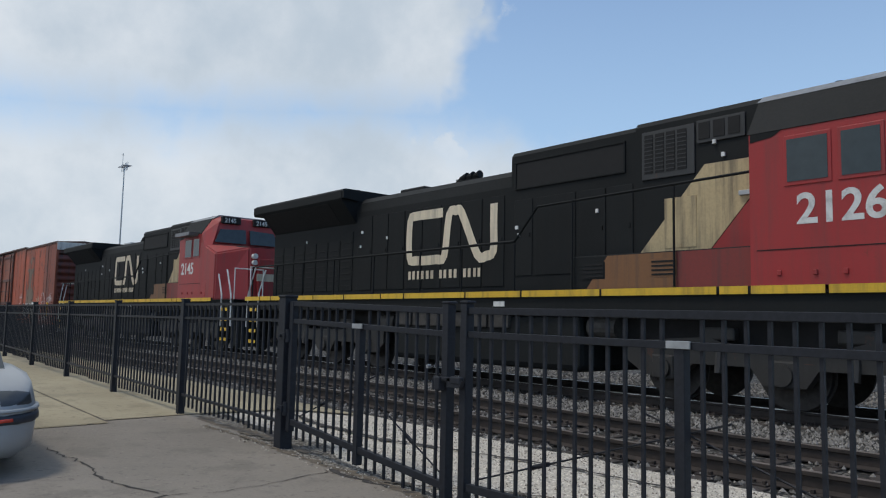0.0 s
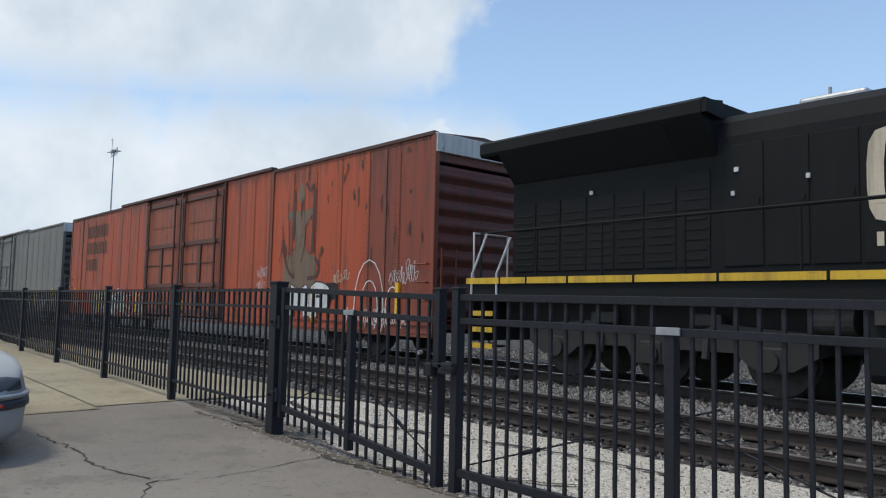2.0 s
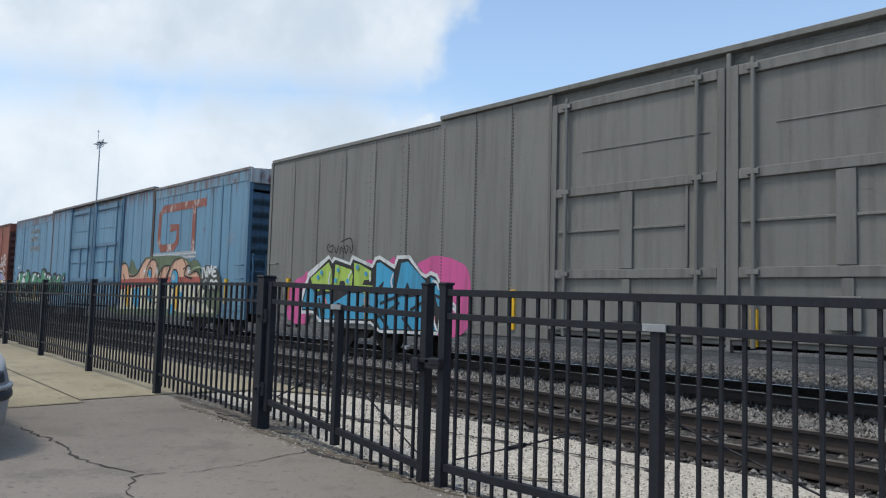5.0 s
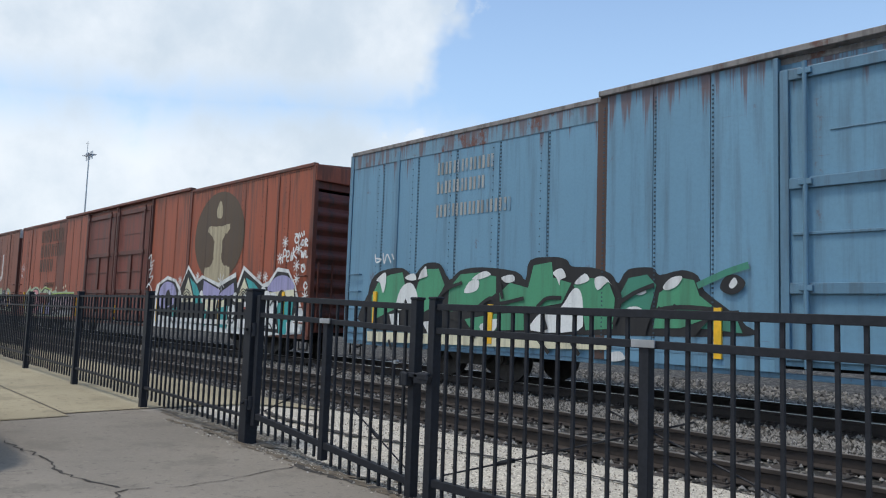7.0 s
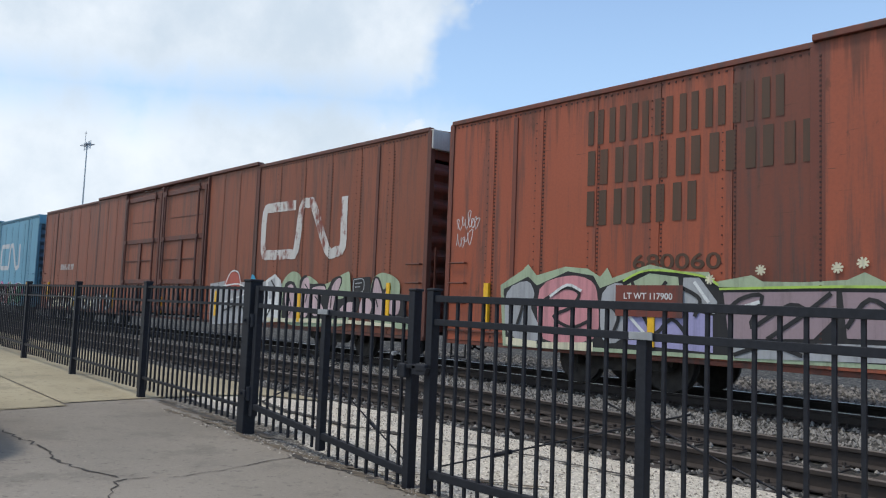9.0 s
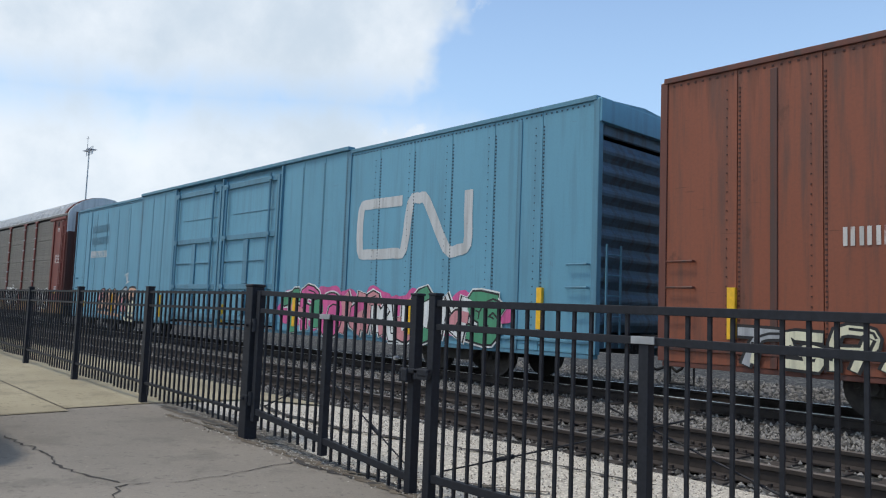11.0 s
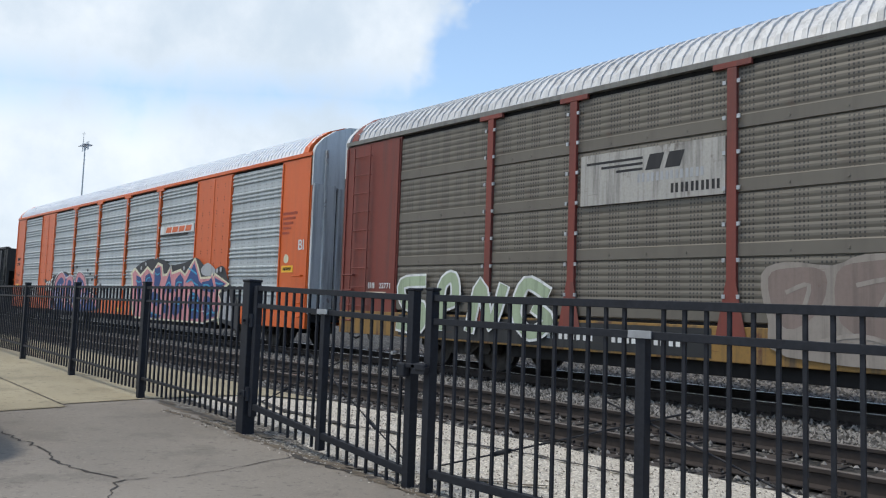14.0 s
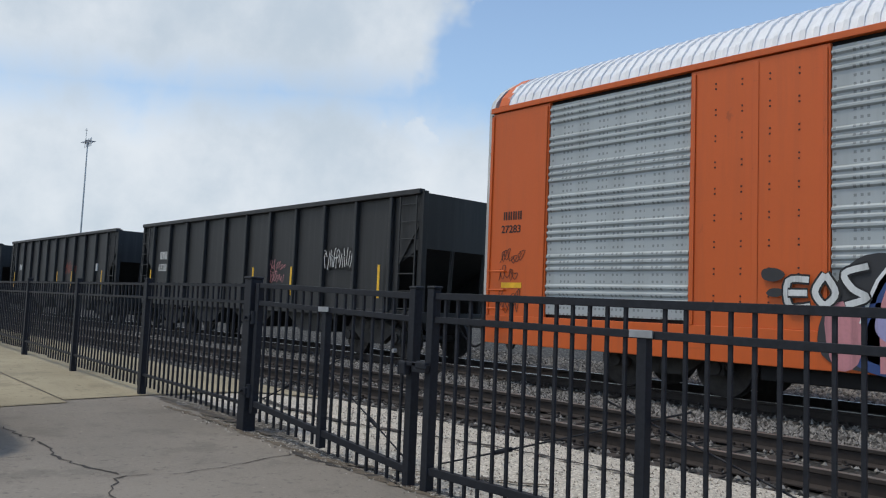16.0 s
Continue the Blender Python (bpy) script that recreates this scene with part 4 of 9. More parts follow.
    a.line(S_BLACK, 0.07, [(-8.56, 0.82), (-7.94, 1.06), (-7.69, 1.19)])
    a.line(S_BLACK, 0.07, [(-10.92, 1.23), (-10.79, 0.79)])
    a.line(S_WHITE, 0.05, [(-10.46, 1.91), (-10.51, 1.67), (-10.45, 1.48)])
    a.line(S_WHITE, 0.05, [(-9.55, 1.90), (-9.67, 1.76), (-9.61, 1.62)])
    a.line(S_WHITE, 0.05, [(-7.93, 1.83), (-7.99, 1.67), (-7.94, 1.51)])
    a.line(S_WHITE, 0.05, [(-6.58, 1.67), (-6.44, 1.63), (-6.38, 1.49)])
    a.line(S_WHITE, 0.05, [(-8.55, 1.09), (-8.47, 1.29)])
    a.line(S_WHITE, 0.05, [(-6.55, 0.93), (-6.41, 0.64)])
    a.line(S_WHITE, 0.05, [(-8.81, 1.88), (-8.78, 1.67)])
    a.dot(S_BLUE, -11.00, 1.77, 0.06, 0.06)
    a.dot(S_BLUE, -10.85, 1.89, 0.06, 0.06)
    a.dot(S_BLUE, -10.11, 1.95, 0.06, 0.06)
    a.dot(S_BLUE, -9.69, 1.67, 0.06, 0.06)
    a.dot(S_BLUE, -8.95, 1.84, 0.06, 0.06)
    a.dot(S_BLUE, -9.30, 2.00, 0.06, 0.06)
    a.dot(S_BLUE, -10.20, 1.69, 0.06, 0.06)
    a.line(S_BLACK, 0.035, [(-10.52, 2.60), (-10.62, 2.53), (-10.53, 2.41), (-10.40, 2.40)])
    a.line(S_BLACK, 0.035, [(-10.52, 2.52), (-10.35, 2.55), (-10.40, 2.38)])
    a.line(S_BLACK, 0.035, [(-10.28, 2.51), (-10.21, 2.36), (-10.12, 2.54)])
    a.line(S_BLACK, 0.035, [(-10.05, 2.35), (-9.99, 2.52), (-9.90, 2.36)])
    a.line(S_BLACK, 0.035, [(-9.86, 2.53), (-9.79, 2.34), (-9.70, 2.48), (-9.77, 2.54)])
    a.line(S_BLACK, 0.035, [(-10.01, 2.63), (-9.60, 2.70), (-9.51, 2.40)])
    a.line(S_BLACK, 0.035, [(-9.64, 2.50), (-9.57, 2.35), (-9.49, 2.51)])


def mural_peach(c):
    a = Mural(c, -1.536)
    a.area(S_OLIVE, [(2.09, 1.78), (2.70, 2.33), (3.69, 2.48), (4.18, 2.19), (4.52, 2.54), (5.15, 2.11), (5.63, 2.41), (5.94, 2.58), (6.69, 2.59), (8.64, 2.56), (9.43, 2.46), (9.74, 2.34), (10.24, 2.39), (10.58, 2.21), (10.64, 1.97), (10.94, 1.84), (11.15, 2.04), (11.96, 1.79), (12.19, 1.48), (12.04, 0.71), (10.72, 0.54), (2.62, 0.43), (2.14, 1.05)], 1)
    a.area(S_PEACH, [(3.12, 1.58), (3.17, 2.02), (3.47, 2.33), (3.98, 2.37), (4.24, 2.07), (4.47, 1.95), (5.16, 1.96), (5.63, 2.33), (5.94, 2.49), (6.77, 2.48), (7.06, 2.23), (7.21, 1.81), (7.53, 2.20), (8.20, 2.22), (8.53, 2.41), (9.32, 2.42), (9.66, 2.21), (9.75, 1.87), (9.93, 2.00), (10.36, 2.02), (10.62, 1.84), (10.76, 1.63), (6.73, 1.55)], 1)
    a.area(S_RED, [(2.43, 1.61), (3.35, 1.76), (8.06, 1.83), (10.68, 1.83), (10.82, 1.61), (6.73, 1.53), (2.55, 1.35)])
    a.area(S_CREAM, [(2.56, 1.32), (6.73, 1.56), (10.82, 1.61), (11.03, 1.40), (10.83, 1.03), (11.20, 0.66), (9.13, 0.64), (8.09, 0.73), (5.22, 0.66), (3.02, 0.58)])
    a.area(S_CREAM, [(10.88, 0.96), (11.41, 0.94), (11.90, 0.69), (10.92, 0.70)])
    a.dot(S_BLACK, 8.61, 1.76, 0.36, 0.34)
    a.dot(S_BLUE, 8.61, 1.76, 0.3, 0.28)
    a.dot(S_GREY, 8.54, 1.83, 0.14, 0.12)
    a.dot(S_RED, 8.31, 1.71, 0.06, 0.06)
    a.area(S_BLUE, [(6.15, 1.93), (6.30, 2.12), (6.48, 2.06), (6.52, 1.80)])
    a.area(S_BLUE, [(4.85, 1.30), (5.18, 1.46), (5.52, 1.32), (5.46, 0.81), (5.05, 0.68)], 1)
    a.area(S_BLUE, [(6.15, 1.29), (6.44, 1.45), (6.71, 1.29), (6.61, 0.86)], 1)
    a.area(S_BLUE, [(8.21, 0.78), (8.44, 0.92), (8.71, 0.76), (8.45, 0.54), (8.24, 0.59)], 1)
    a.area(S_BLUE, [(9.07, 1.24), (9.29, 1.32), (9.43, 1.07), (9.35, 0.89)], 1)
    a.area(S_GREY, [(9.87, 0.81), (10.26, 0.88), (10.40, 0.68), (10.07, 0.61)], 1)
    a.line(S_BLACK, 0.05, [(3.12, 1.56), (3.21, 2.06), (3.55, 2.36), (4.04, 2.34), (4.32, 1.93)])
    a.line(S_BLACK, 0.05, [(4.32, 1.90), (5.03, 1.92), (5.57, 2.30), (5.91, 2.49)])
    a.line(S_BLACK, 0.05, [(5.90, 1.77), (6.11, 2.19), (6.48, 2.47), (6.91, 2.41), (7.07, 2.13), (6.89, 1.79)])
    a.line(S_BLACK, 0.05, [(6.16, 1.82), (6.29, 2.15), (6.56, 2.14), (6.55, 1.80)])
    a.line(S_BLACK, 0.05, [(7.08, 1.69), (7.53, 2.16), (8.17, 2.20), (7.93, 1.81)])
    a.line(S_BLACK, 0.05, [(8.08, 0.79), (7.89, 1.36), (8.05, 1.91), (8.53, 2.39), (8.99, 2.45)])
    a.line(S_BLACK, 0.05, [(9.32, 2.42), (9.56, 2.17), (9.44, 1.89), (10.07, 1.78)])
    a.line(S_BLACK, 0.05, [(9.85, 1.92), (10.34, 2.01), (10.62, 1.86), (10.84, 1.50)])
    a.line(S_BLACK, 0.05, [(7.56, 2.12), (7.32, 1.40), (7.60, 0.78)])
    a.line(S_BLACK, 0.05, [(9.14, 1.80), (9.36, 1.44), (9.30, 0.96)])
    a.line(S_BLACK, 0.05, [(10.25, 1.61), (10.46, 1.28), (10.31, 0.92)])
    a.line(S_BLACK, 0.05, [(5.18, 1.48), (5.67, 1.53), (6.00, 1.16), (5.90, 0.70)])
    a.line(S_BLACK, 0.05, [(3.72, 1.96), (4.05, 1.47), (3.83, 0.83)])
    a.line(S_BLACK, 0.05, [(6.29, 1.43), (6.58, 1.54), (6.83, 1.18), (6.64, 0.73)])
    a.line(S_BLACK, 0.05, [(9.35, 2.08), (9.75, 2.21), (9.97, 2.07), (9.75, 1.89)])
    a.line(S_BLACK, 0.05, [(10.72, 1.42), (10.54, 1.11), (10.83, 0.96), (10.92, 0.64)])
    a.line(S_BLACK, 0.05, [(8.78, 1.43), (8.56, 1.09), (8.80, 0.65)])
    a.line(S_BLACK, 0.05, [(9.66, 0.90), (10.06, 1.10), (10.35, 1.06)])
    a.line(S_BLACK, 0.05, [(6.83, 0.76), (7.30, 0.99), (7.64, 0.70)])
    a.line(S_BLACK, 0.05, [(2.94, 1.84), (2.68, 1.07), (3.22, 0.56)])
    a.star(S_WHITE, 5.96, 2.06, 0.16)
    a.star(S_WHITE, 9.83, 2.02, 0.16)
    a.star(S_WHITE, 7.11, 2.04, 0.16)
    a.star(S_WHITE, 10.30, 1.45, 0.16)
    a.line(S_SAGE, 0.05, [(10.05, 2.06), (10.62, 2.14), (11.16, 1.96)])
    a.line(S_SAGE, 0.06, [(3.11, 2.32), (2.73, 1.84), (3.17, 1.33)])
    a.area(S_DARKOLIVE, [(10.82, 1.86), (11.07, 2.19), (11.97, 2.02), (12.15, 1.44), (11.41, 1.37), (10.88, 1.46)], 1)
    a.area(S_OLIVE, [(11.07, 1.18), (11.73, 1.16), (12.11, 0.80), (11.41, 0.83)])
    a.line(S_WHITE, 0.075, [(10.89, 1.79), (10.96, 2.13), (11.16, 1.81), (11.21, 2.14)])
    a.line(S_WHITE, 0.075, [(11.28, 1.81), (11.32, 2.13), (11.42, 1.91), (11.52, 2.18), (11.59, 1.87)])
    a.line(S_WHITE, 0.075, [(11.87, 2.12), (11.68, 2.09), (11.65, 1.85), (11.90, 1.85)])
    a.line(S_WHITE, 0.075, [(11.67, 1.98), (11.84, 1.99)])
    a.line(S_WHITE, 0.075, [(11.46, 1.47), (11.51, 1.69), (11.70, 1.66), (11.59, 1.46), (11.46, 1.47)])
    a.line(S_WHITE, 0.075, [(11.78, 1.46), (11.81, 1.68), (11.96, 1.66), (11.95, 1.56), (11.81, 1.55), (11.99, 1.45)])
    a.line(S_WHITE, 0.05, [(10.83, 1.17), (10.94, 1.03), (11.16, 1.18), (11.24, 1.02), (11.07, 0.97)])
    a.line(S_GREY, 0.05, [(11.00, 1.63), (11.16, 1.73), (11.24, 1.59)])


def mural_green(c):
    a = Mural(c, -1.536)
    a.area(S_BLACK, [(-12.79, 1.71), (-12.57, 2.12), (-12.10, 2.25), (-11.59, 2.26), (-11.21, 2.10), (-10.88, 2.33), (-10.39, 2.32), (-10.09, 1.99), (-9.78, 2.17), (-9.18, 2.22), (-8.29, 2.12), (-8.05, 1.96), (-7.95, 2.32), (-7.40, 2.36), (-7.11, 2.30), (-6.99, 2.18), (-6.57, 2.15), (-6.19, 2.04), (-6.04, 1.88), (-5.86, 2.10), (-5.41, 2.12), (-5.28, 2.00), (-4.90, 2.07), (-4.63, 1.98), (-4.52, 1.75), (-4.15, 1.48), (-3.88, 1.25), (-3.89, 1.10), (-6.60, 1.01), (-12.68, 0.90)], 1)
    a.area(S_GREEN, [(-12.65, 1.65), (-12.44, 1.95), (-12.04, 2.12), (-11.59, 2.17), (-11.46, 1.83), (-11.80, 1.37), (-12.62, 1.09)])
    a.area(S_GREEN, [(-11.05, 1.94), (-10.80, 2.22), (-10.42, 2.22), (-10.23, 1.88), (-10.54, 1.44), (-10.96, 1.27), (-11.13, 1.71)])
    a.area(S_GREEN, [(-10.09, 1.80), (-9.77, 2.09), (-9.24, 2.12), (-8.79, 2.03), (-8.78, 1.72), (-9.28, 1.41), (-10.10, 1.34)])
    a.area(S_GREEN, [(-8.69, 1.72), (-8.43, 1.91), (-7.98, 1.81), (-7.86, 2.22), (-7.44, 2.27), (-7.40, 1.99), (-7.00, 1.89), (-7.20, 1.54), (-7.73, 1.46), (-8.66, 1.44)])
    a.area(S_GREEN, [(-6.95, 1.85), (-6.66, 1.98), (-6.24, 1.93), (-6.10, 1.63), (-6.14, 1.13), (-6.68, 1.09), (-6.78, 1.54)])
    a.area(S_TEALGREEN, [(-6.04, 1.63), (-5.84, 1.96), (-5.50, 2.01), (-5.33, 1.84), (-5.46, 1.40), (-5.97, 1.38)])
    a.area(S_GREEN, [(-5.28, 1.72), (-4.90, 1.95), (-4.69, 1.91), (-4.60, 1.68), (-4.25, 1.42), (-4.91, 1.18), (-5.38, 1.16)])
    a.area(S_GREEN, [(-9.61, 1.20), (-8.77, 1.32), (-8.07, 1.36), (-8.06, 1.04), (-9.40, 0.98)])
    a.area(S_TEALGREEN, [(-4.61, 1.19), (-4.39, 1.40), (-4.01, 1.32), (-3.93, 1.14)])
    a.area(S_WHITE, [(-11.77, 1.39), (-11.62, 1.81), (-11.30, 1.94), (-11.07, 1.71), (-11.05, 1.36), (-11.31, 1.40), (-11.45, 1.60), (-11.53, 1.37)], 1)
    a.area(S_WHITE, [(-7.89, 1.04), (-7.64, 1.38), (-7.25, 1.43), (-6.95, 1.79), (-6.78, 1.72), (-6.74, 1.37), (-6.84, 1.07)], 1)
    a.area(S_WHITE, [(-9.64, 1.72), (-9.50, 1.94), (-9.24, 1.96), (-9.29, 1.77)], 1)
    a.area(S_WHITE, [(-9.43, 2.00), (-9.11, 2.14), (-8.92, 2.07), (-9.24, 1.98)], 1)
    a.area(S_WHITE, [(-12.49, 2.01), (-12.18, 2.18), (-12.14, 1.95), (-12.23, 1.71), (-12.35, 1.95)], 1)
    a.area(S_WHITE, [(-8.64, 2.01), (-8.36, 2.06), (-8.31, 1.94), (-8.52, 1.91)], 1)
    a.area(S_WHITE, [(-7.40, 2.08), (-7.21, 2.15), (-7.11, 2.00), (-7.23, 1.95), (-7.25, 1.85), (-7.31, 1.97)], 1)
    a.area(S_WHITE, [(-6.92, 1.89), (-6.71, 2.05), (-6.61, 1.94), (-6.80, 1.87)], 1)
    a.area(S_WHITE, [(-6.50, 1.96), (-6.31, 1.99), (-6.15, 1.84), (-6.24, 1.90), (-6.44, 1.76)], 1)
    a.area(S_WHITE, [(-5.71, 1.73), (-5.58, 1.81), (-5.50, 1.73), (-5.64, 1.68)], 1)
    a.area(S_WHITE, [(-5.21, 1.81), (-5.07, 1.95), (-4.88, 1.97), (-4.96, 1.83), (-5.13, 1.76)], 1)
    a.area(S_WHITE, [(-5.86, 1.47), (-5.67, 1.50), (-5.56, 1.43), (-5.71, 1.37)], 1)
    a.area(S_WHITE, [(-10.95, 2.18), (-10.80, 2.29), (-10.74, 2.07), (-11.05, 2.00)])
    a.area(S_WHITE, [(-11.47, 2.06), (-11.18, 2.14), (-11.10, 2.00), (-11.33, 1.99)], 1)
    a.area(S_CREAM, [(-12.74, 0.85), (-8.76, 0.89), (-6.23, 0.93), (-6.23, 0.78), (-7.61, 0.73), (-12.72, 0.62)])
    a.area(S_WHITE, [(-11.96, 1.25), (-11.63, 1.28), (-11.61, 0.94), (-11.84, 0.91)])
    a.area(S_WHITE, [(-10.86, 1.11), (-10.41, 1.16), (-10.34, 0.86), (-10.66, 0.87)])
    a.area(S_WHITE, [(-9.15, 1.11), (-8.71, 1.23), (-8.77, 1.01), (-9.08, 0.97)], 1)
    a.area(S_WHITE, [(-6.23, 0.71), (-5.98, 0.77), (-5.88, 0.65), (-6.14, 0.60)], 1)
    a.line(S_BLACK, 0.07, [(-10.54, 1.44), (-10.19, 1.77), (-9.70, 1.92)])
    a.line(S_BLACK, 0.07, [(-9.28, 1.41), (-8.91, 1.62), (-8.66, 1.52), (-8.07, 1.62)])
    a.line(S_BLACK, 0.07, [(-7.73, 1.47), (-7.52, 1.62), (-7.20, 1.63)])
    a.line(S_BLACK, 0.07, [(-6.01, 1.55), (-5.71, 1.72), (-5.37, 1.84)])
    a.line(S_BLACK, 0.07, [(-6.13, 1.89), (-5.98, 1.63), (-6.10, 1.21)])
    a.line(S_BLACK, 0.07, [(-8.67, 1.91), (-8.59, 1.62)])
    a.line(S_BLACK, 0.07, [(-5.54, 1.07), (-5.38, 1.40), (-4.90, 1.50), (-4.25, 1.46)])
    a.line(S_BLACK, 0.07, [(-5.28, 1.48), (-5.14, 1.40), (-4.98, 1.52)])
    a.line(S_BLACK, 0.07, [(-7.62, 1.35), (-7.51, 1.08)])
    a.line(S_BLACK, 0.07, [(-4.68, 1.10), (-4.39, 1.38), (-3.98, 1.43)])
    a.line(S_BLACK, 0.07, [(-10.10, 1.29), (-9.61, 1.10), (-9.27, 0.87)])
    a.line(S_BLACK, 0.07, [(-10.37, 0.86), (-10.09, 1.19)])
    a.line(S_BLACK, 0.07, [(-6.99, 0.92), (-6.79, 0.67)])
    a.line(S_BLACK, 0.07, [(-11.93, 0.68), (-11.82, 0.48)])
    a.line(S_BLACK, 0.07, [(-7.67, 0.87), (-7.45, 0.66)])
    a.line(S_BLACK, 0.07, [(-10.81, 0.84), (-10.96, 0.62)])
    a.area(S_BLACK, [(-4.26, 1.79), (-4.18, 1.95), (-4.01, 1.98), (-3.87, 1.86), (-3.98, 1.72), (-4.14, 1.70)], 1)
    a.area(S_WHITE, [(-4.12, 1.83), (-4.04, 1.94), (-3.99, 1.86), (-4.07, 1.78)], 1)
    a.line(S_TEALGREEN, 0.1, [(-4.60, 1.83), (-4.17, 2.01), (-3.84, 2.11)])
    a.line(S_WHITE, 0.035, [(-12.53, 2.59), (-12.48, 2.41), (-12.30, 2.47), (-12.52, 2.50)])
    a.line(S_WHITE, 0.035, [(-12.24, 2.61), (-12.19, 2.37), (-12.10, 2.58), (-11.95, 2.39)])
    a.line(S_WHITE, 0.035, [(-11.93, 2.58), (-11.85, 2.46)])


def mural_pyramids(c):
    a = Mural(c, -1.536)
    a.area(S_WHITE, [(3.84, 1.55), (4.12, 2.02), (4.96, 2.30), (5.66, 2.17), (6.04, 1.89), (6.53, 2.62), (7.25, 2.12), (7.56, 2.28), (8.70, 2.02), (9.76, 2.32), (9.87, 1.97), (10.22, 2.51), (10.86, 2.20), (11.35, 1.97), (11.68, 2.05), (12.10, 2.41), (12.66, 2.34), (13.03, 1.93), (13.18, 1.64), (13.53, 1.14), (13.42, 0.67), (11.26, 0.54), (3.76, 0.58)])
    a.area(S_BLACK, [(4.17, 1.59), (4.34, 2.00), (4.97, 2.18), (5.60, 2.08), (5.95, 1.76), (6.55, 2.49), (7.23, 2.01), (7.64, 2.18), (8.72, 1.90), (9.80, 2.19), (9.92, 1.85), (10.26, 2.38), (10.87, 2.10), (11.40, 1.87), (11.68, 1.90), (12.10, 2.30), (12.65, 2.25), (12.96, 1.92), (13.09, 1.60), (13.15, 1.27), (12.87, 0.96), (12.65, 0.64), (11.25, 0.69), (4.13, 0.80)])
    a.area(S_LILAC, [(4.35, 1.75), (4.79, 2.09), (5.47, 2.01), (5.76, 1.66), (5.58, 1.34), (4.52, 1.22)], 1)
    a.area(S_BLACK, [(4.88, 1.33), (4.93, 1.72), (5.13, 1.83), (5.28, 1.66), (5.27, 1.31)], 1)
    a.area(S_CREAM, [(6.59, 2.22), (6.16, 1.42), (7.14, 1.44)])
    a.area(S_TEAL, [(6.72, 2.20), (7.23, 1.97), (7.76, 1.41), (7.23, 1.40)])
    a.area(S_LILAC, [(7.73, 2.11), (8.85, 1.80), (8.71, 1.52), (7.67, 1.55)])
    a.area(S_LILAC, [(8.95, 1.76), (9.68, 2.02), (9.75, 1.69), (8.74, 1.47), (8.83, 1.68)])
    a.area(S_CREAM, [(7.70, 1.53), (8.71, 1.51), (8.60, 1.14), (7.82, 1.16)])
    a.area(S_CREAM, [(8.84, 1.44), (9.19, 1.54), (9.15, 1.16), (8.87, 1.00)])
    a.area(S_CREAM, [(10.31, 2.14), (9.88, 1.45), (10.84, 1.47)])
    a.area(S_TEAL, [(10.39, 2.16), (10.87, 2.01), (11.67, 1.49), (11.27, 1.13), (10.89, 1.45)])
    a.area(S_LILAC, [(11.67, 1.77), (11.92, 2.08), (12.34, 2.19), (12.78, 2.10), (12.97, 1.81)], 1)
    a.area(S_CREAM, [(11.74, 1.73), (12.99, 1.81), (13.01, 1.62), (12.02, 1.56)])
    a.area(S_BLACK, [(12.20, 1.55), (12.26, 1.74), (12.46, 1.80), (12.66, 1.61), (12.94, 1.65), (12.87, 1.52), (12.42, 1.46)], 1)
    a.area(S_TEAL, [(12.20, 1.45), (12.99, 1.51), (12.94, 1.02), (12.66, 0.63), (12.34, 0.64), (12.25, 1.07)])
    a.area(S_BLACK, [(12.28, 1.19), (12.60, 1.17), (12.57, 1.08), (12.26, 1.08)])
    a.area(S_TEAL, [(8.74, 1.24), (9.38, 1.35), (9.40, 0.67), (9.00, 0.70)])
    a.area(S_TEAL, [(5.55, 1.20), (5.88, 1.26), (5.83, 0.98), (5.57, 0.95)])
    a.area(S_TEAL, [(7.75, 1.16), (8.03, 1.21), (7.97, 0.71), (7.79, 0.73)])
    a.dot(S_WHITE, 11.44, 1.68, 0.2, 0.2)
    a.dot(S_WHITE, 11.63, 1.58, 0.2, 0.2)
    a.dot(S_WHITE, 11.96, 1.48, 0.26, 0.26)
    a.dot(S_WHITE, 11.86, 1.38, 0.26, 0.26)
    a.area(S_WHITE, [(11.25, 1.09), (11.77, 1.44), (12.18, 1.27), (12.02, 1.06), (12.26, 0.76), (11.25, 0.84)], 1)
    a.dot(S_WHITE, 7.64, 1.68, 0.12, 0.12)
    a.dot(S_WHITE, 7.78, 1.55, 0.12, 0.12)
    a.dot(S_WHITE, 6.05, 1.72, 0.11, 0.11)
    a.dot(S_WHITE, 6.22, 1.56, 0.11, 0.11)
    a.dot(S_WHITE, 9.84, 1.60, 0.13, 0.13)
    a.area(S_WHITE, [(4.23, 0.98), (5.57, 0.92), (7.70, 0.93), (9.66, 0.93), (9.66, 0.80), (7.70, 0.77), (4.25, 0.80)])
    a.area(S_WHITE, [(9.46, 0.94), (11.25, 1.02), (11.25, 0.72), (9.49, 0.71)])
    a.area(S_WHITE, [(12.72, 0.96), (13.42, 0.85), (13.41, 0.70), (12.75, 0.69)])
    a.area(S_WHITE, [(9.47, 1.31), (9.84, 1.36), (9.85, 1.03), (9.54, 1.01)], 1)
    a.line(S_BLACK, 0.05, [(9.48, 0.84), (9.60, 0.96), (9.77, 0.84), (9.87, 0.96), (10.04, 0.82)])
    a.line(S_BLACK, 0.05, [(10.69, 0.86), (10.88, 0.97), (11.03, 0.83), (11.25, 0.92)])
    a.line(S_BLACK, 0.05, [(11.25, 0.82), (11.45, 0.95), (11.61, 0.80), (11.86, 0.89), (12.02, 0.75)])
    a.line(S_BLACK, 0.05, [(11.86, 1.38), (12.02, 1.50), (12.14, 1.35)])
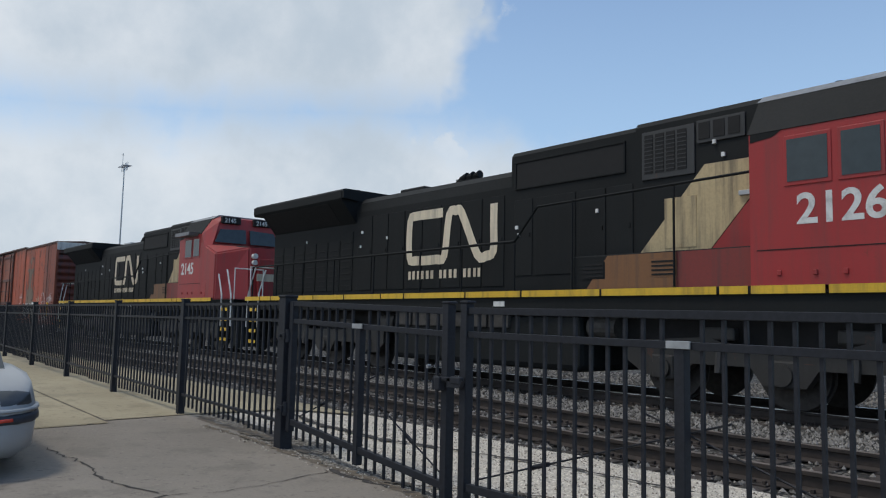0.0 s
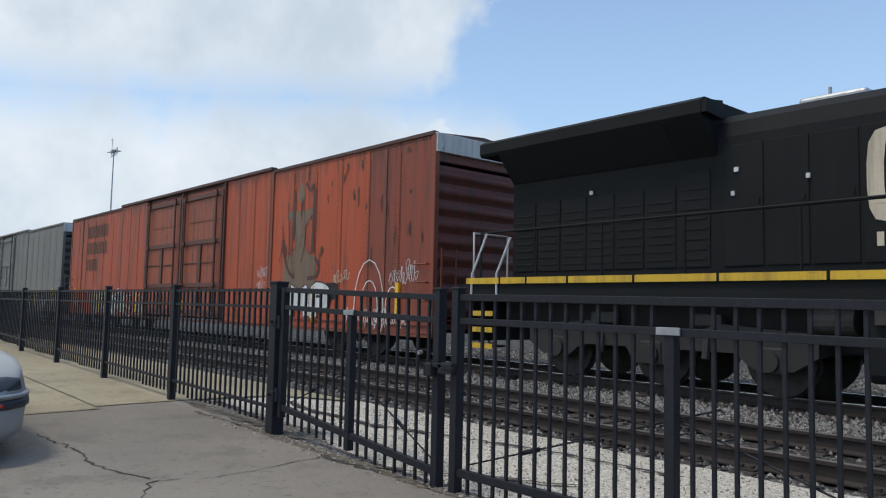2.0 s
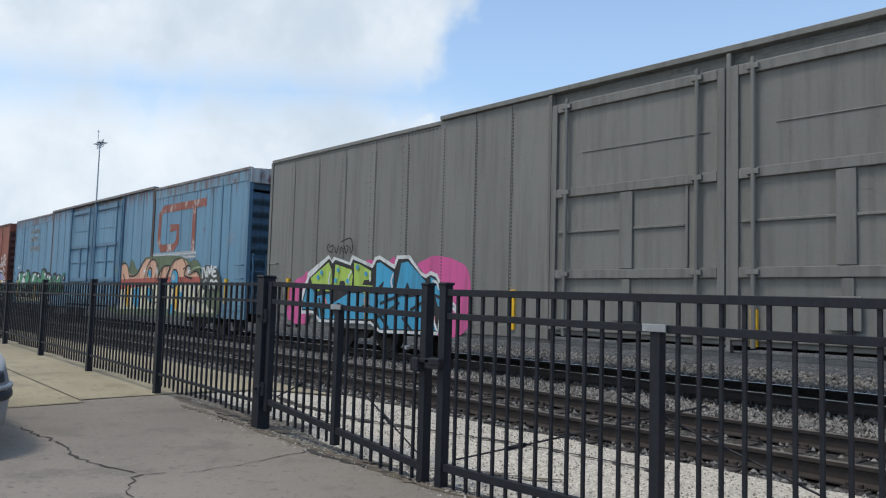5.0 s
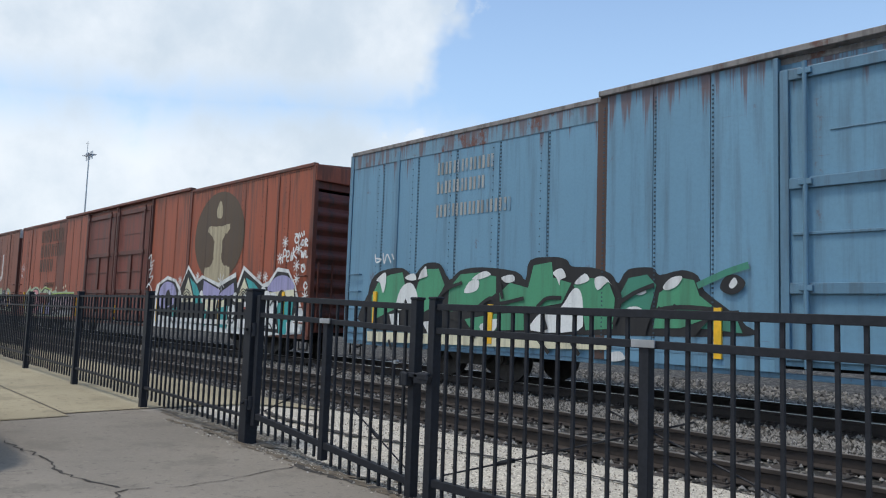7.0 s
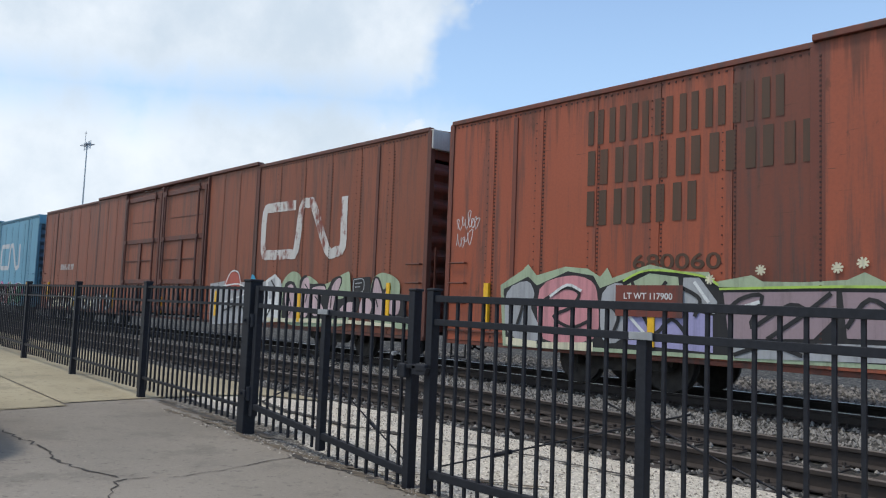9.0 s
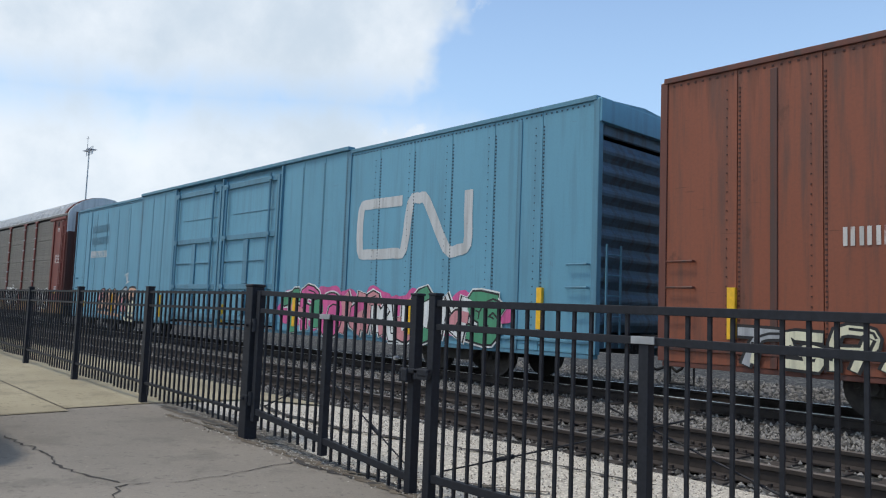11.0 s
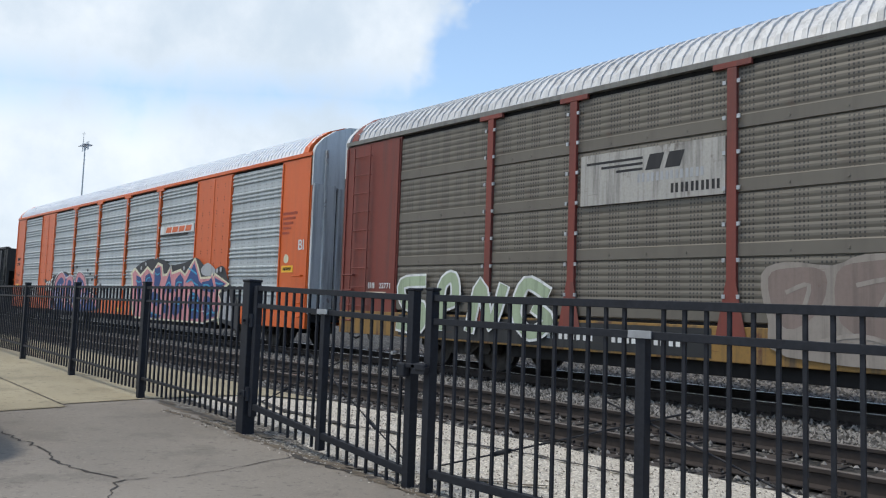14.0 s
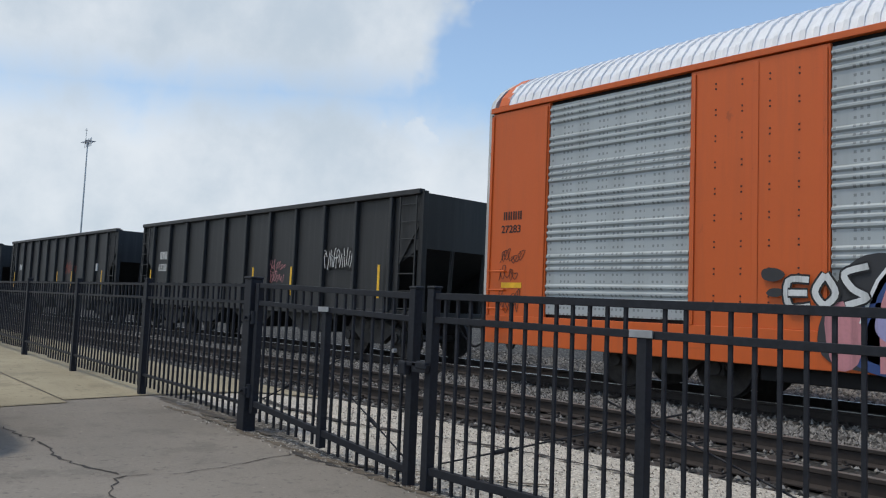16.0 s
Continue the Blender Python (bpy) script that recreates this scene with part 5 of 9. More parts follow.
    a.line(S_BLACK, 0.05, [(3.93, 0.91), (4.11, 1.16), (4.42, 1.03)])
    a.line(S_BLACK, 0.05, [(11.56, 1.49), (11.69, 1.58)])
    a.line(S_BLACK, 0.05, [(5.57, 0.86), (5.75, 0.70), (5.90, 0.85)])
    a.line(S_BLACK, 0.05, [(8.23, 0.88), (8.42, 1.00), (8.55, 0.85)])
    a.line(S_BLACK, 0.035, [(6.31, 1.60), (6.59, 1.76), (6.86, 1.63), (6.60, 1.49), (6.31, 1.60)])
    a.line(S_BLACK, 0.03, [(6.25, 1.69), (6.58, 1.85), (6.92, 1.69)])
    a.dot(S_BLACK, 6.59, 1.63, 0.06, 0.06)
    a.line(S_BLACK, 0.035, [(10.15, 1.64), (10.34, 1.76), (10.52, 1.66), (10.34, 1.55), (10.15, 1.64)])
    a.line(S_BLACK, 0.03, [(10.11, 1.71), (10.34, 1.84), (10.56, 1.71)])
    a.dot(S_BLACK, 10.34, 1.66, 0.06, 0.06)
    a.area(S_WHITE, [(10.34, 1.67), (10.93, 1.66), (10.93, 1.28), (10.35, 1.28)])
    a.area(S_BLACK, [(10.40, 1.60), (10.60, 1.61), (10.60, 1.47), (10.40, 1.46)])
    a.area(S_BLACK, [(10.66, 1.61), (10.87, 1.59), (10.87, 1.47), (10.66, 1.47)])
    a.area(S_RED, [(10.37, 1.32), (10.93, 1.33), (10.93, 1.27), (10.37, 1.26)])
    a.star(S_WHITE, 6.08, 2.12, 0.14)
    a.star(S_WHITE, 7.36, 2.23, 0.14)
    a.star(S_WHITE, 11.22, 2.17, 0.14)
    a.star(S_WHITE, 11.56, 2.15, 0.14)
    a.star(S_WHITE, 8.96, 2.03, 0.26)
    a.star(S_WHITE, 12.51, 3.07, 0.15)
    a.star(S_WHITE, 13.12, 2.43, 0.15)
    a.star(S_WHITE, 12.29, 2.64, 0.15)
    a.star(S_WHITE, 13.16, 2.08, 0.15)
    a.star(S_WHITE, 13.60, 1.63, 0.15)
    a.star(S_WHITE, 13.19, 2.86, 0.15)
    a.line(S_WHITE, 0.05, [(13.15, 3.14), (13.06, 3.21), (12.99, 3.12), (13.05, 3.02), (13.18, 3.07), (13.14, 3.23), (12.98, 3.25)])
    a.line(S_WHITE, 0.05, [(13.50, 2.35), (13.44, 2.41), (13.37, 2.34), (13.43, 2.25), (13.54, 2.32), (13.48, 2.44), (13.35, 2.42)])
    a.line(S_WHITE, 0.05, [(13.67, 1.93), (13.58, 1.99), (13.53, 1.89), (13.60, 1.81), (13.70, 1.88)])
    a.line(S_WHITE, 0.05, [(12.43, 2.51), (12.47, 2.84), (12.57, 2.85), (12.60, 2.72), (12.48, 2.68)])
    a.line(S_WHITE, 0.05, [(12.63, 2.67), (12.74, 2.69), (12.73, 2.82), (12.63, 2.78), (12.65, 2.56), (12.75, 2.57)])
    a.line(S_WHITE, 0.05, [(12.83, 2.56), (12.87, 2.78), (12.90, 2.56)])
    a.line(S_WHITE, 0.05, [(12.93, 2.59), (12.96, 2.91), (12.95, 2.73), (13.11, 2.91)])
    a.line(S_WHITE, 0.05, [(12.95, 2.73), (13.13, 2.61)])
    a.line(S_WHITE, 0.05, [(13.34, 2.95), (13.36, 3.07), (13.44, 3.06), (13.43, 2.95), (13.34, 2.95)])
    a.line(S_WHITE, 0.05, [(13.51, 2.91), (13.51, 3.10), (13.61, 3.05), (13.52, 3.00), (13.63, 2.91)])
    a.line(S_WHITE, 0.05, [(13.34, 2.80), (13.38, 2.62), (13.42, 2.78), (13.46, 2.62), (13.52, 2.81)])
    a.line(S_WHITE, 0.05, [(13.56, 2.79), (13.57, 2.63), (13.65, 2.64)])
    a.line(S_WHITE, 0.05, [(13.30, 3.27), (13.39, 3.17)])
    a.line(S_WHITE, 0.05, [(13.42, 3.31), (13.44, 3.20)])
    a.line(S_WHITE, 0.05, [(13.20, 3.27), (13.28, 3.15)])
    a.line(S_WHITE, 0.05, [(3.42, 2.93), (3.65, 3.05), (3.60, 2.67), (3.84, 2.71)])
    a.line(S_WHITE, 0.05, [(3.49, 2.52), (3.81, 2.58), (3.55, 2.28), (3.91, 2.30), (3.65, 2.05)])
    a.line(S_WHITE, 0.05, [(3.41, 1.90), (3.57, 2.03), (3.86, 1.80), (3.60, 1.65)])
    a.line(S_WHITE, 0.05, [(3.67, 2.76), (3.91, 2.86)])


def mural_dusk(c):
    a = Mural(c, -1.536)
    a.area(S_SAGE, [(-12.15, 1.71), (-11.61, 1.99), (-11.48, 2.10), (-11.27, 1.89), (-10.63, 2.04), (-10.15, 2.00), (-9.89, 1.86), (-9.75, 2.01), (-9.65, 1.84), (-8.95, 2.05), (-8.46, 1.94), (-7.95, 1.92), (-7.88, 1.77), (-7.30, 1.87), (-7.14, 1.78), (-6.60, 1.77), (-6.03, 1.80), (-5.82, 1.90), (-5.57, 1.77), (-4.67, 1.77), (-4.68, 0.69), (-12.04, 0.58)])
    a.area(S_BLACK, [(-12.06, 1.64), (-11.47, 1.87), (-11.26, 1.71), (-10.57, 1.96), (-10.03, 1.88), (-9.89, 1.67), (-9.42, 1.82), (-8.95, 1.98), (-8.08, 1.89), (-7.79, 1.70), (-4.67, 1.69), (-4.68, 0.75), (-11.97, 0.65)])
    a.area(S_GREY, [(-11.98, 1.57), (-11.50, 1.79), (-11.31, 1.56), (-11.38, 1.30), (-11.09, 0.76), (-11.91, 0.80)], 1)
    a.area(S_ROSE, [(-11.19, 1.64), (-10.57, 1.88), (-10.07, 1.79), (-9.93, 1.48), (-10.00, 0.82), (-11.07, 0.76)], 1)
    a.area(S_GREY, [(-9.84, 1.58), (-9.47, 1.75), (-9.25, 1.40), (-9.45, 0.85), (-9.82, 0.83)], 1)
    a.area(S_SAGE, [(-9.38, 1.72), (-8.95, 1.91), (-8.45, 1.85), (-8.40, 1.42), (-9.35, 1.36)])
    a.area(S_LILAC, [(-9.35, 1.31), (-8.45, 1.38), (-7.88, 1.27), (-7.87, 0.73), (-9.32, 0.77)])
    a.area(S_GREY, [(-8.36, 1.84), (-8.10, 1.84), (-7.81, 1.48), (-7.85, 1.30), (-8.39, 1.42)])
    a.area(S_DUSK, [(-7.72, 1.62), (-6.16, 1.65), (-6.16, 1.32), (-6.45, 1.01), (-7.63, 0.95)])
    a.area(S_DUSK, [(-6.09, 1.64), (-4.67, 1.64), (-4.68, 1.05), (-6.03, 1.04)])
    a.area(S_GREY, [(-7.63, 0.90), (-6.45, 0.95), (-6.03, 0.97), (-4.68, 0.98), (-4.68, 0.79), (-7.54, 0.68)])
    a.area(S_CREAM, [(-11.09, 0.70), (-10.00, 0.76), (-10.00, 0.61), (-11.09, 0.60)])
    a.area(S_CREAM, [(-11.97, 0.75), (-11.22, 0.71), (-11.22, 0.59), (-11.97, 0.61)])
    a.line(S_BLACK, 0.06, [(-11.05, 1.46), (-10.62, 1.67), (-10.31, 1.57), (-10.49, 1.33), (-10.85, 1.17), (-10.48, 0.99), (-10.12, 1.10)])
    a.line(S_BLACK, 0.06, [(-9.26, 1.77), (-9.04, 1.41), (-8.65, 1.77)])
    a.line(S_BLACK, 0.06, [(-9.68, 1.39), (-9.51, 1.21), (-9.61, 0.93)])
    a.line(S_BLACK, 0.06, [(-9.04, 1.23), (-8.83, 0.97), (-8.54, 1.20), (-8.25, 0.92)])
    a.line(S_BLACK, 0.06, [(-7.72, 1.27), (-7.47, 1.52), (-7.14, 1.57), (-7.30, 1.13), (-6.75, 1.46), (-6.45, 1.32)])
    a.line(S_BLACK, 0.06, [(-7.06, 0.98), (-6.60, 1.31), (-6.23, 1.62)])
    a.line(S_BLACK, 0.06, [(-6.03, 1.18), (-5.76, 1.55), (-5.38, 1.35), (-5.13, 1.56)])
    a.line(S_BLACK, 0.06, [(-11.79, 1.45), (-11.58, 1.35), (-11.70, 0.98)])
    a.line(S_BLACK, 0.06, [(-7.54, 0.73), (-7.05, 0.89), (-6.60, 0.78)])
    a.line(S_BLACK, 0.06, [(-8.36, 1.68), (-8.08, 1.51), (-8.16, 1.26)])
    a.line(S_WHITE, 0.05, [(-10.93, 1.52), (-10.56, 1.72), (-10.26, 1.62)])
    a.line(S_WHITE, 0.05, [(-9.30, 1.22), (-8.93, 0.88)])
    a.line(S_WHITE, 0.05, [(-8.17, 1.77), (-7.94, 1.47)])
    a.line(S_WHITE, 0.05, [(-7.46, 1.40), (-7.18, 1.49)])
    a.line(S_LIME, 0.035, [(-7.77, 1.67), (-6.16, 1.71), (-4.67, 1.70)])
    a.line(S_LIME, 0.035, [(-9.42, 1.79), (-8.95, 1.96), (-8.08, 1.87), (-7.79, 1.73)])
    a.star(S_CREAM, -7.92, 1.81, 0.07)
    a.star(S_CREAM, -7.16, 1.94, 0.07)
    a.star(S_CREAM, -6.14, 1.96, 0.07)
    a.star(S_CREAM, -5.83, 2.02, 0.07)


def mural_sleepers(c):
    a = Mural(c, -1.515)
    a.area(S_BLACK, [(-10.48, 1.13), (-10.44, 1.41), (-10.16, 1.68), (-9.81, 1.74), (-9.65, 1.64), (-9.68, 1.29), (-9.61, 0.95), (-10.25, 0.81)], 2)
    a.area(S_BLACK, [(-9.66, 0.99), (-9.61, 1.55), (-9.34, 1.71), (-9.10, 1.69), (-9.02, 1.48), (-9.04, 0.90), (-9.52, 0.85)], 2)
    a.area(S_BLACK, [(-9.09, 0.98), (-8.98, 1.56), (-8.77, 1.71), (-8.56, 1.71), (-8.50, 1.53), (-8.39, 1.33), (-8.12, 1.57), (-7.96, 1.63), (-8.13, 1.22), (-8.39, 0.92), (-8.85, 0.83)], 2)
    a.area(S_BLACK, [(-8.15, 1.18), (-8.00, 1.57), (-7.74, 1.76), (-7.52, 1.80), (-7.38, 1.71), (-7.45, 1.36), (-7.67, 1.12), (-7.38, 1.06), (-7.49, 0.76), (-7.96, 0.84)], 2)
    a.area(S_BLACK, [(-7.51, 0.98), (-7.31, 1.65), (-7.03, 1.80), (-6.79, 1.80), (-6.46, 1.73), (-6.35, 1.39), (-6.59, 1.24), (-6.35, 1.11), (-6.48, 0.63), (-7.25, 0.63)], 2)
    a.area(S_ROSE, [(-10.38, 1.23), (-10.26, 1.53), (-9.96, 1.67), (-9.74, 1.64), (-9.78, 1.42), (-10.15, 1.32)], 2)
    a.area(S_PEACH, [(-10.37, 1.00), (-10.05, 1.19), (-9.74, 1.29), (-9.70, 1.02), (-10.20, 0.91)], 2)
    a.area(S_PEACH, [(-9.58, 1.08), (-9.53, 1.51), (-9.31, 1.64), (-9.13, 1.63), (-9.11, 0.98), (-9.45, 0.93)], 2)
    a.area(S_PEACH, [(-9.00, 1.00), (-8.90, 1.52), (-8.73, 1.65), (-8.60, 1.65), (-8.53, 1.33), (-8.39, 1.21), (-8.08, 1.53), (-8.19, 1.24), (-8.39, 1.00), (-8.80, 0.91)], 2)
    a.area(S_GREY, [(-8.04, 1.34), (-7.95, 1.54), (-7.72, 1.70), (-7.45, 1.73), (-7.48, 1.50), (-7.74, 1.46)], 2)
    a.area(S_ROSE, [(-8.04, 1.22), (-7.74, 1.39), (-7.51, 1.38), (-7.69, 1.12), (-7.47, 1.03), (-7.54, 0.83), (-7.93, 0.91)], 2)
    a.area(S_PEACH, [(-7.41, 1.06), (-7.25, 1.60), (-7.04, 1.73), (-6.52, 1.69), (-6.42, 1.45), (-6.97, 1.37)], 2)
    a.area(S_CREAM, [(-7.38, 0.92), (-6.97, 1.26), (-6.59, 1.21), (-6.41, 1.07), (-6.54, 0.73), (-7.19, 0.71)], 2)
    a.line(S_BLACK, 0.04, [(-10.25, 1.10), (-10.00, 1.42), (-9.86, 1.51)])
    a.line(S_BLACK, 0.04, [(-9.38, 0.96), (-9.42, 1.39), (-9.29, 1.52)])
    a.line(S_BLACK, 0.04, [(-9.24, 0.97), (-9.24, 1.43)])
    a.line(S_BLACK, 0.04, [(-8.76, 0.95), (-8.75, 1.40), (-8.66, 1.56)])
    a.line(S_BLACK, 0.04, [(-8.51, 1.09), (-8.58, 1.40)])
    a.line(S_BLACK, 0.04, [(-7.85, 1.04), (-7.74, 1.23), (-7.58, 1.28)])
    a.line(S_BLACK, 0.04, [(-7.89, 1.34), (-7.66, 1.58)])
    a.line(S_BLACK, 0.04, [(-7.24, 0.92), (-7.11, 1.37), (-6.84, 1.48)])
    a.line(S_BLACK, 0.04, [(-7.04, 0.79), (-6.85, 1.09), (-6.59, 1.07)])
    a.area(S_PEACH, [(-10.35, 0.81), (-8.93, 0.81), (-7.96, 0.73), (-7.96, 0.64), (-8.93, 0.66), (-10.35, 0.74)])
    a.area(S_CREAM, [(-7.96, 0.79), (-7.25, 0.62), (-6.48, 0.56), (-6.48, 0.49), (-7.39, 0.51)])
    a.line(S_WHITE, 0.03, [(-7.73, 2.20), (-7.30, 2.29)])
    a.line(S_WHITE, 0.03, [(-7.52, 1.89), (-7.19, 1.98)])
    a.line(S_WHITE, 0.03, [(-7.54, 2.23), (-7.42, 1.92)])
    a.line(S_WHITE, 0.03, [(-7.46, 2.24), (-7.33, 1.95)])
    a.line(S_WHITE, 0.03, [(-7.36, 2.25), (-7.36, 1.95)])


def mural_navy_rose(c):
    a = Mural(c, -1.562)
    a.area(S_SOOT, [(2.36, 2.02), (2.68, 2.35), (3.31, 2.51), (4.05, 2.59), (5.02, 2.52), (5.53, 2.34), (6.68, 2.41), (7.30, 2.54), (7.69, 2.47), (8.07, 2.25), (8.59, 2.11), (9.01, 2.23), (9.34, 2.21), (9.62, 1.84), (9.99, 1.52), (10.34, 0.99), (10.37, 0.32), (9.24, 0.59), (2.76, 0.54)], 1)
    a.area(S_GREY, [(7.84, 2.19), (8.25, 2.36), (8.78, 2.15), (8.59, 1.98), (7.98, 1.99)], 1)
    a.area(S_GREY, [(9.24, 1.44), (9.69, 1.52), (9.97, 0.93), (9.97, 0.64), (9.20, 0.70)])
    a.area(S_CREAM, [(2.11, 1.41), (2.27, 1.67), (2.13, 2.14), (2.51, 2.32), (3.05, 2.05), (3.62, 2.34), (4.07, 2.15), (4.51, 2.46), (4.89, 2.38), (5.03, 2.05), (5.28, 2.07), (5.59, 2.38), (5.73, 2.11), (6.35, 2.21), (6.68, 2.04), (7.36, 2.56), (7.62, 2.28), (7.85, 1.93), (8.51, 1.95), (8.59, 2.08), (8.70, 1.93), (8.75, 2.06), (9.74, 1.72), (9.10, 1.42), (9.30, 1.19), (9.18, 0.70), (8.17, 0.50), (2.60, 0.49)])
    a.area(S_ROSE, [(2.25, 1.44), (2.41, 1.67), (2.29, 2.09), (2.52, 2.22), (3.05, 1.96), (3.63, 2.25), (4.07, 2.05), (4.54, 2.37), (4.84, 2.30), (4.95, 1.97), (5.34, 1.99), (5.58, 2.26), (5.68, 2.02), (6.35, 2.12), (6.71, 1.96), (7.35, 2.47), (7.56, 2.23), (7.81, 1.86), (8.48, 1.88), (8.59, 2.01), (8.70, 1.86), (8.78, 1.98), (9.58, 1.73), (9.01, 1.45), (9.23, 1.19), (9.13, 0.75), (8.17, 0.55), (2.69, 0.56)])
    a.area(S_NAVY, [(2.66, 2.03), (3.11, 1.94), (3.28, 1.67), (3.18, 1.23), (3.52, 1.02), (2.92, 1.16)])
    a.area(S_NAVY, [(3.44, 1.67), (3.51, 2.00), (3.85, 2.10), (4.11, 1.88), (4.09, 1.46), (3.80, 1.45), (3.76, 1.83), (3.63, 1.45)])
    a.area(S_NAVY, [(4.28, 2.25), (4.73, 2.29), (4.84, 1.87), (4.71, 1.57), (4.30, 1.67)])
    a.area(S_NAVY, [(4.24, 1.46), (4.79, 1.36), (5.06, 1.07), (4.53, 0.95), (3.96, 1.16)])
    a.area(S_NAVY, [(5.23, 1.67), (5.53, 2.11), (5.69, 1.77), (5.79, 1.43), (5.55, 1.42), (5.42, 1.62), (5.24, 1.37)])
    a.area(S_NAVY, [(5.98, 1.48), (6.02, 1.86), (6.35, 2.05), (6.64, 1.85), (6.64, 1.44), (6.45, 1.44), (6.36, 1.76), (6.16, 1.43)])
    a.area(S_NAVY, [(6.03, 1.29), (6.59, 1.30), (6.70, 0.94), (6.16, 0.63), (5.80, 0.80)])
    a.area(S_NAVY, [(6.77, 1.76), (7.35, 2.38), (7.76, 1.80), (8.07, 1.67), (7.51, 1.49), (7.31, 1.85)])
    a.area(S_NAVY, [(7.21, 1.49), (7.70, 1.41), (7.98, 1.08), (7.90, 0.65), (7.32, 0.62), (7.01, 1.13)])
    a.area(S_NAVY, [(7.96, 1.77), (8.42, 1.82), (8.59, 1.91), (8.85, 1.47), (8.51, 1.47), (8.07, 1.50)])
    a.area(S_NAVY, [(8.78, 1.91), (9.50, 1.72), (8.97, 1.50)])
    a.area(S_NAVY, [(8.16, 1.33), (8.51, 1.34), (8.85, 0.87), (9.09, 1.16), (9.13, 0.79), (8.26, 0.61), (8.08, 1.00)])
    a.area(S_NAVY, [(3.67, 0.97), (4.26, 0.73), (5.07, 0.67), (4.81, 0.53), (3.69, 0.59)])
    a.area(S_NAVY, [(5.12, 1.07), (5.68, 0.99), (5.63, 0.70), (5.13, 0.77)])
    a.line(S_BLUE, 0.05, [(2.70, 1.84), (2.95, 1.78), (3.18, 1.82)])
    a.line(S_BLUE, 0.05, [(3.57, 1.67), (3.67, 1.89), (3.93, 1.94)])
    a.line(S_BLUE, 0.05, [(4.35, 2.09), (4.56, 2.03), (4.76, 2.08)])
    a.line(S_BLUE, 0.05, [(4.38, 1.20), (4.66, 1.16), (4.86, 1.21)])
    a.line(S_BLUE, 0.05, [(5.36, 1.67), (5.54, 1.77), (5.69, 1.67)])
    a.line(S_BLUE, 0.05, [(6.08, 1.57), (6.19, 1.76), (6.53, 1.76)])
    a.line(S_BLUE, 0.05, [(6.09, 1.10), (6.37, 1.06), (6.59, 1.12)])
    a.line(S_BLUE, 0.05, [(6.90, 1.76), (7.21, 1.85), (7.41, 1.76), (7.70, 1.67)])
    a.line(S_BLUE, 0.05, [(7.22, 1.23), (7.51, 1.28), (7.80, 1.16)])
    a.line(S_BLUE, 0.05, [(7.32, 0.88), (7.61, 0.93), (7.85, 0.86)])
    a.line(S_BLUE, 0.05, [(8.07, 1.67), (8.34, 1.69), (8.60, 1.60)])
    a.line(S_BLUE, 0.05, [(8.89, 1.75), (9.09, 1.72), (9.36, 1.72)])
    a.line(S_BLUE, 0.05, [(8.25, 1.17), (8.47, 1.10), (8.60, 0.94)])
    a.line(S_BLUE, 0.05, [(8.34, 0.76), (8.68, 0.86), (9.01, 0.84)])
    a.line(S_BLUE, 0.05, [(7.00, 2.21), (7.35, 2.11), (7.60, 2.02)])
    a.line(S_BLUE, 0.05, [(7.36, 1.41), (7.61, 1.37), (7.75, 1.28)])
    a.line(S_BLUE, 0.05, [(3.83, 0.81), (4.26, 0.73), (4.81, 0.65)])
    a.line(S_CREAM, 0.03, [(5.25, 1.07), (5.55, 1.18), (5.44, 1.03)])
    a.line(S_CREAM, 0.03, [(7.01, 1.31), (7.21, 1.45), (7.32, 1.27)])
    a.line(S_WHITE, 0.03, [(8.00, 0.84), (8.27, 0.87), (8.33, 0.57), (8.10, 0.53), (8.00, 0.84)])
    a.line(S_CREAM, 0.05, [(9.16, 0.89), (9.24, 0.51)])
    a.dot(S_GREY, 3.16, 2.28, 0.07, 0.07)
    a.dot(S_GREY, 3.54, 2.41, 0.07, 0.07)
    a.dot(S_GREY, 8.97, 2.11, 0.07, 0.07)
    a.dot(S_GREY, 9.20, 2.14, 0.07, 0.07)
    a.dot(S_GREY, 9.62, 1.29, 0.07, 0.07)
    a.dot(S_GREY, 9.69, 1.07, 0.07, 0.07)
    a.dot(S_GREY, 6.68, 2.22, 0.07, 0.07)
    a.dot(S_GREY, 5.65, 2.26, 0.07, 0.07)

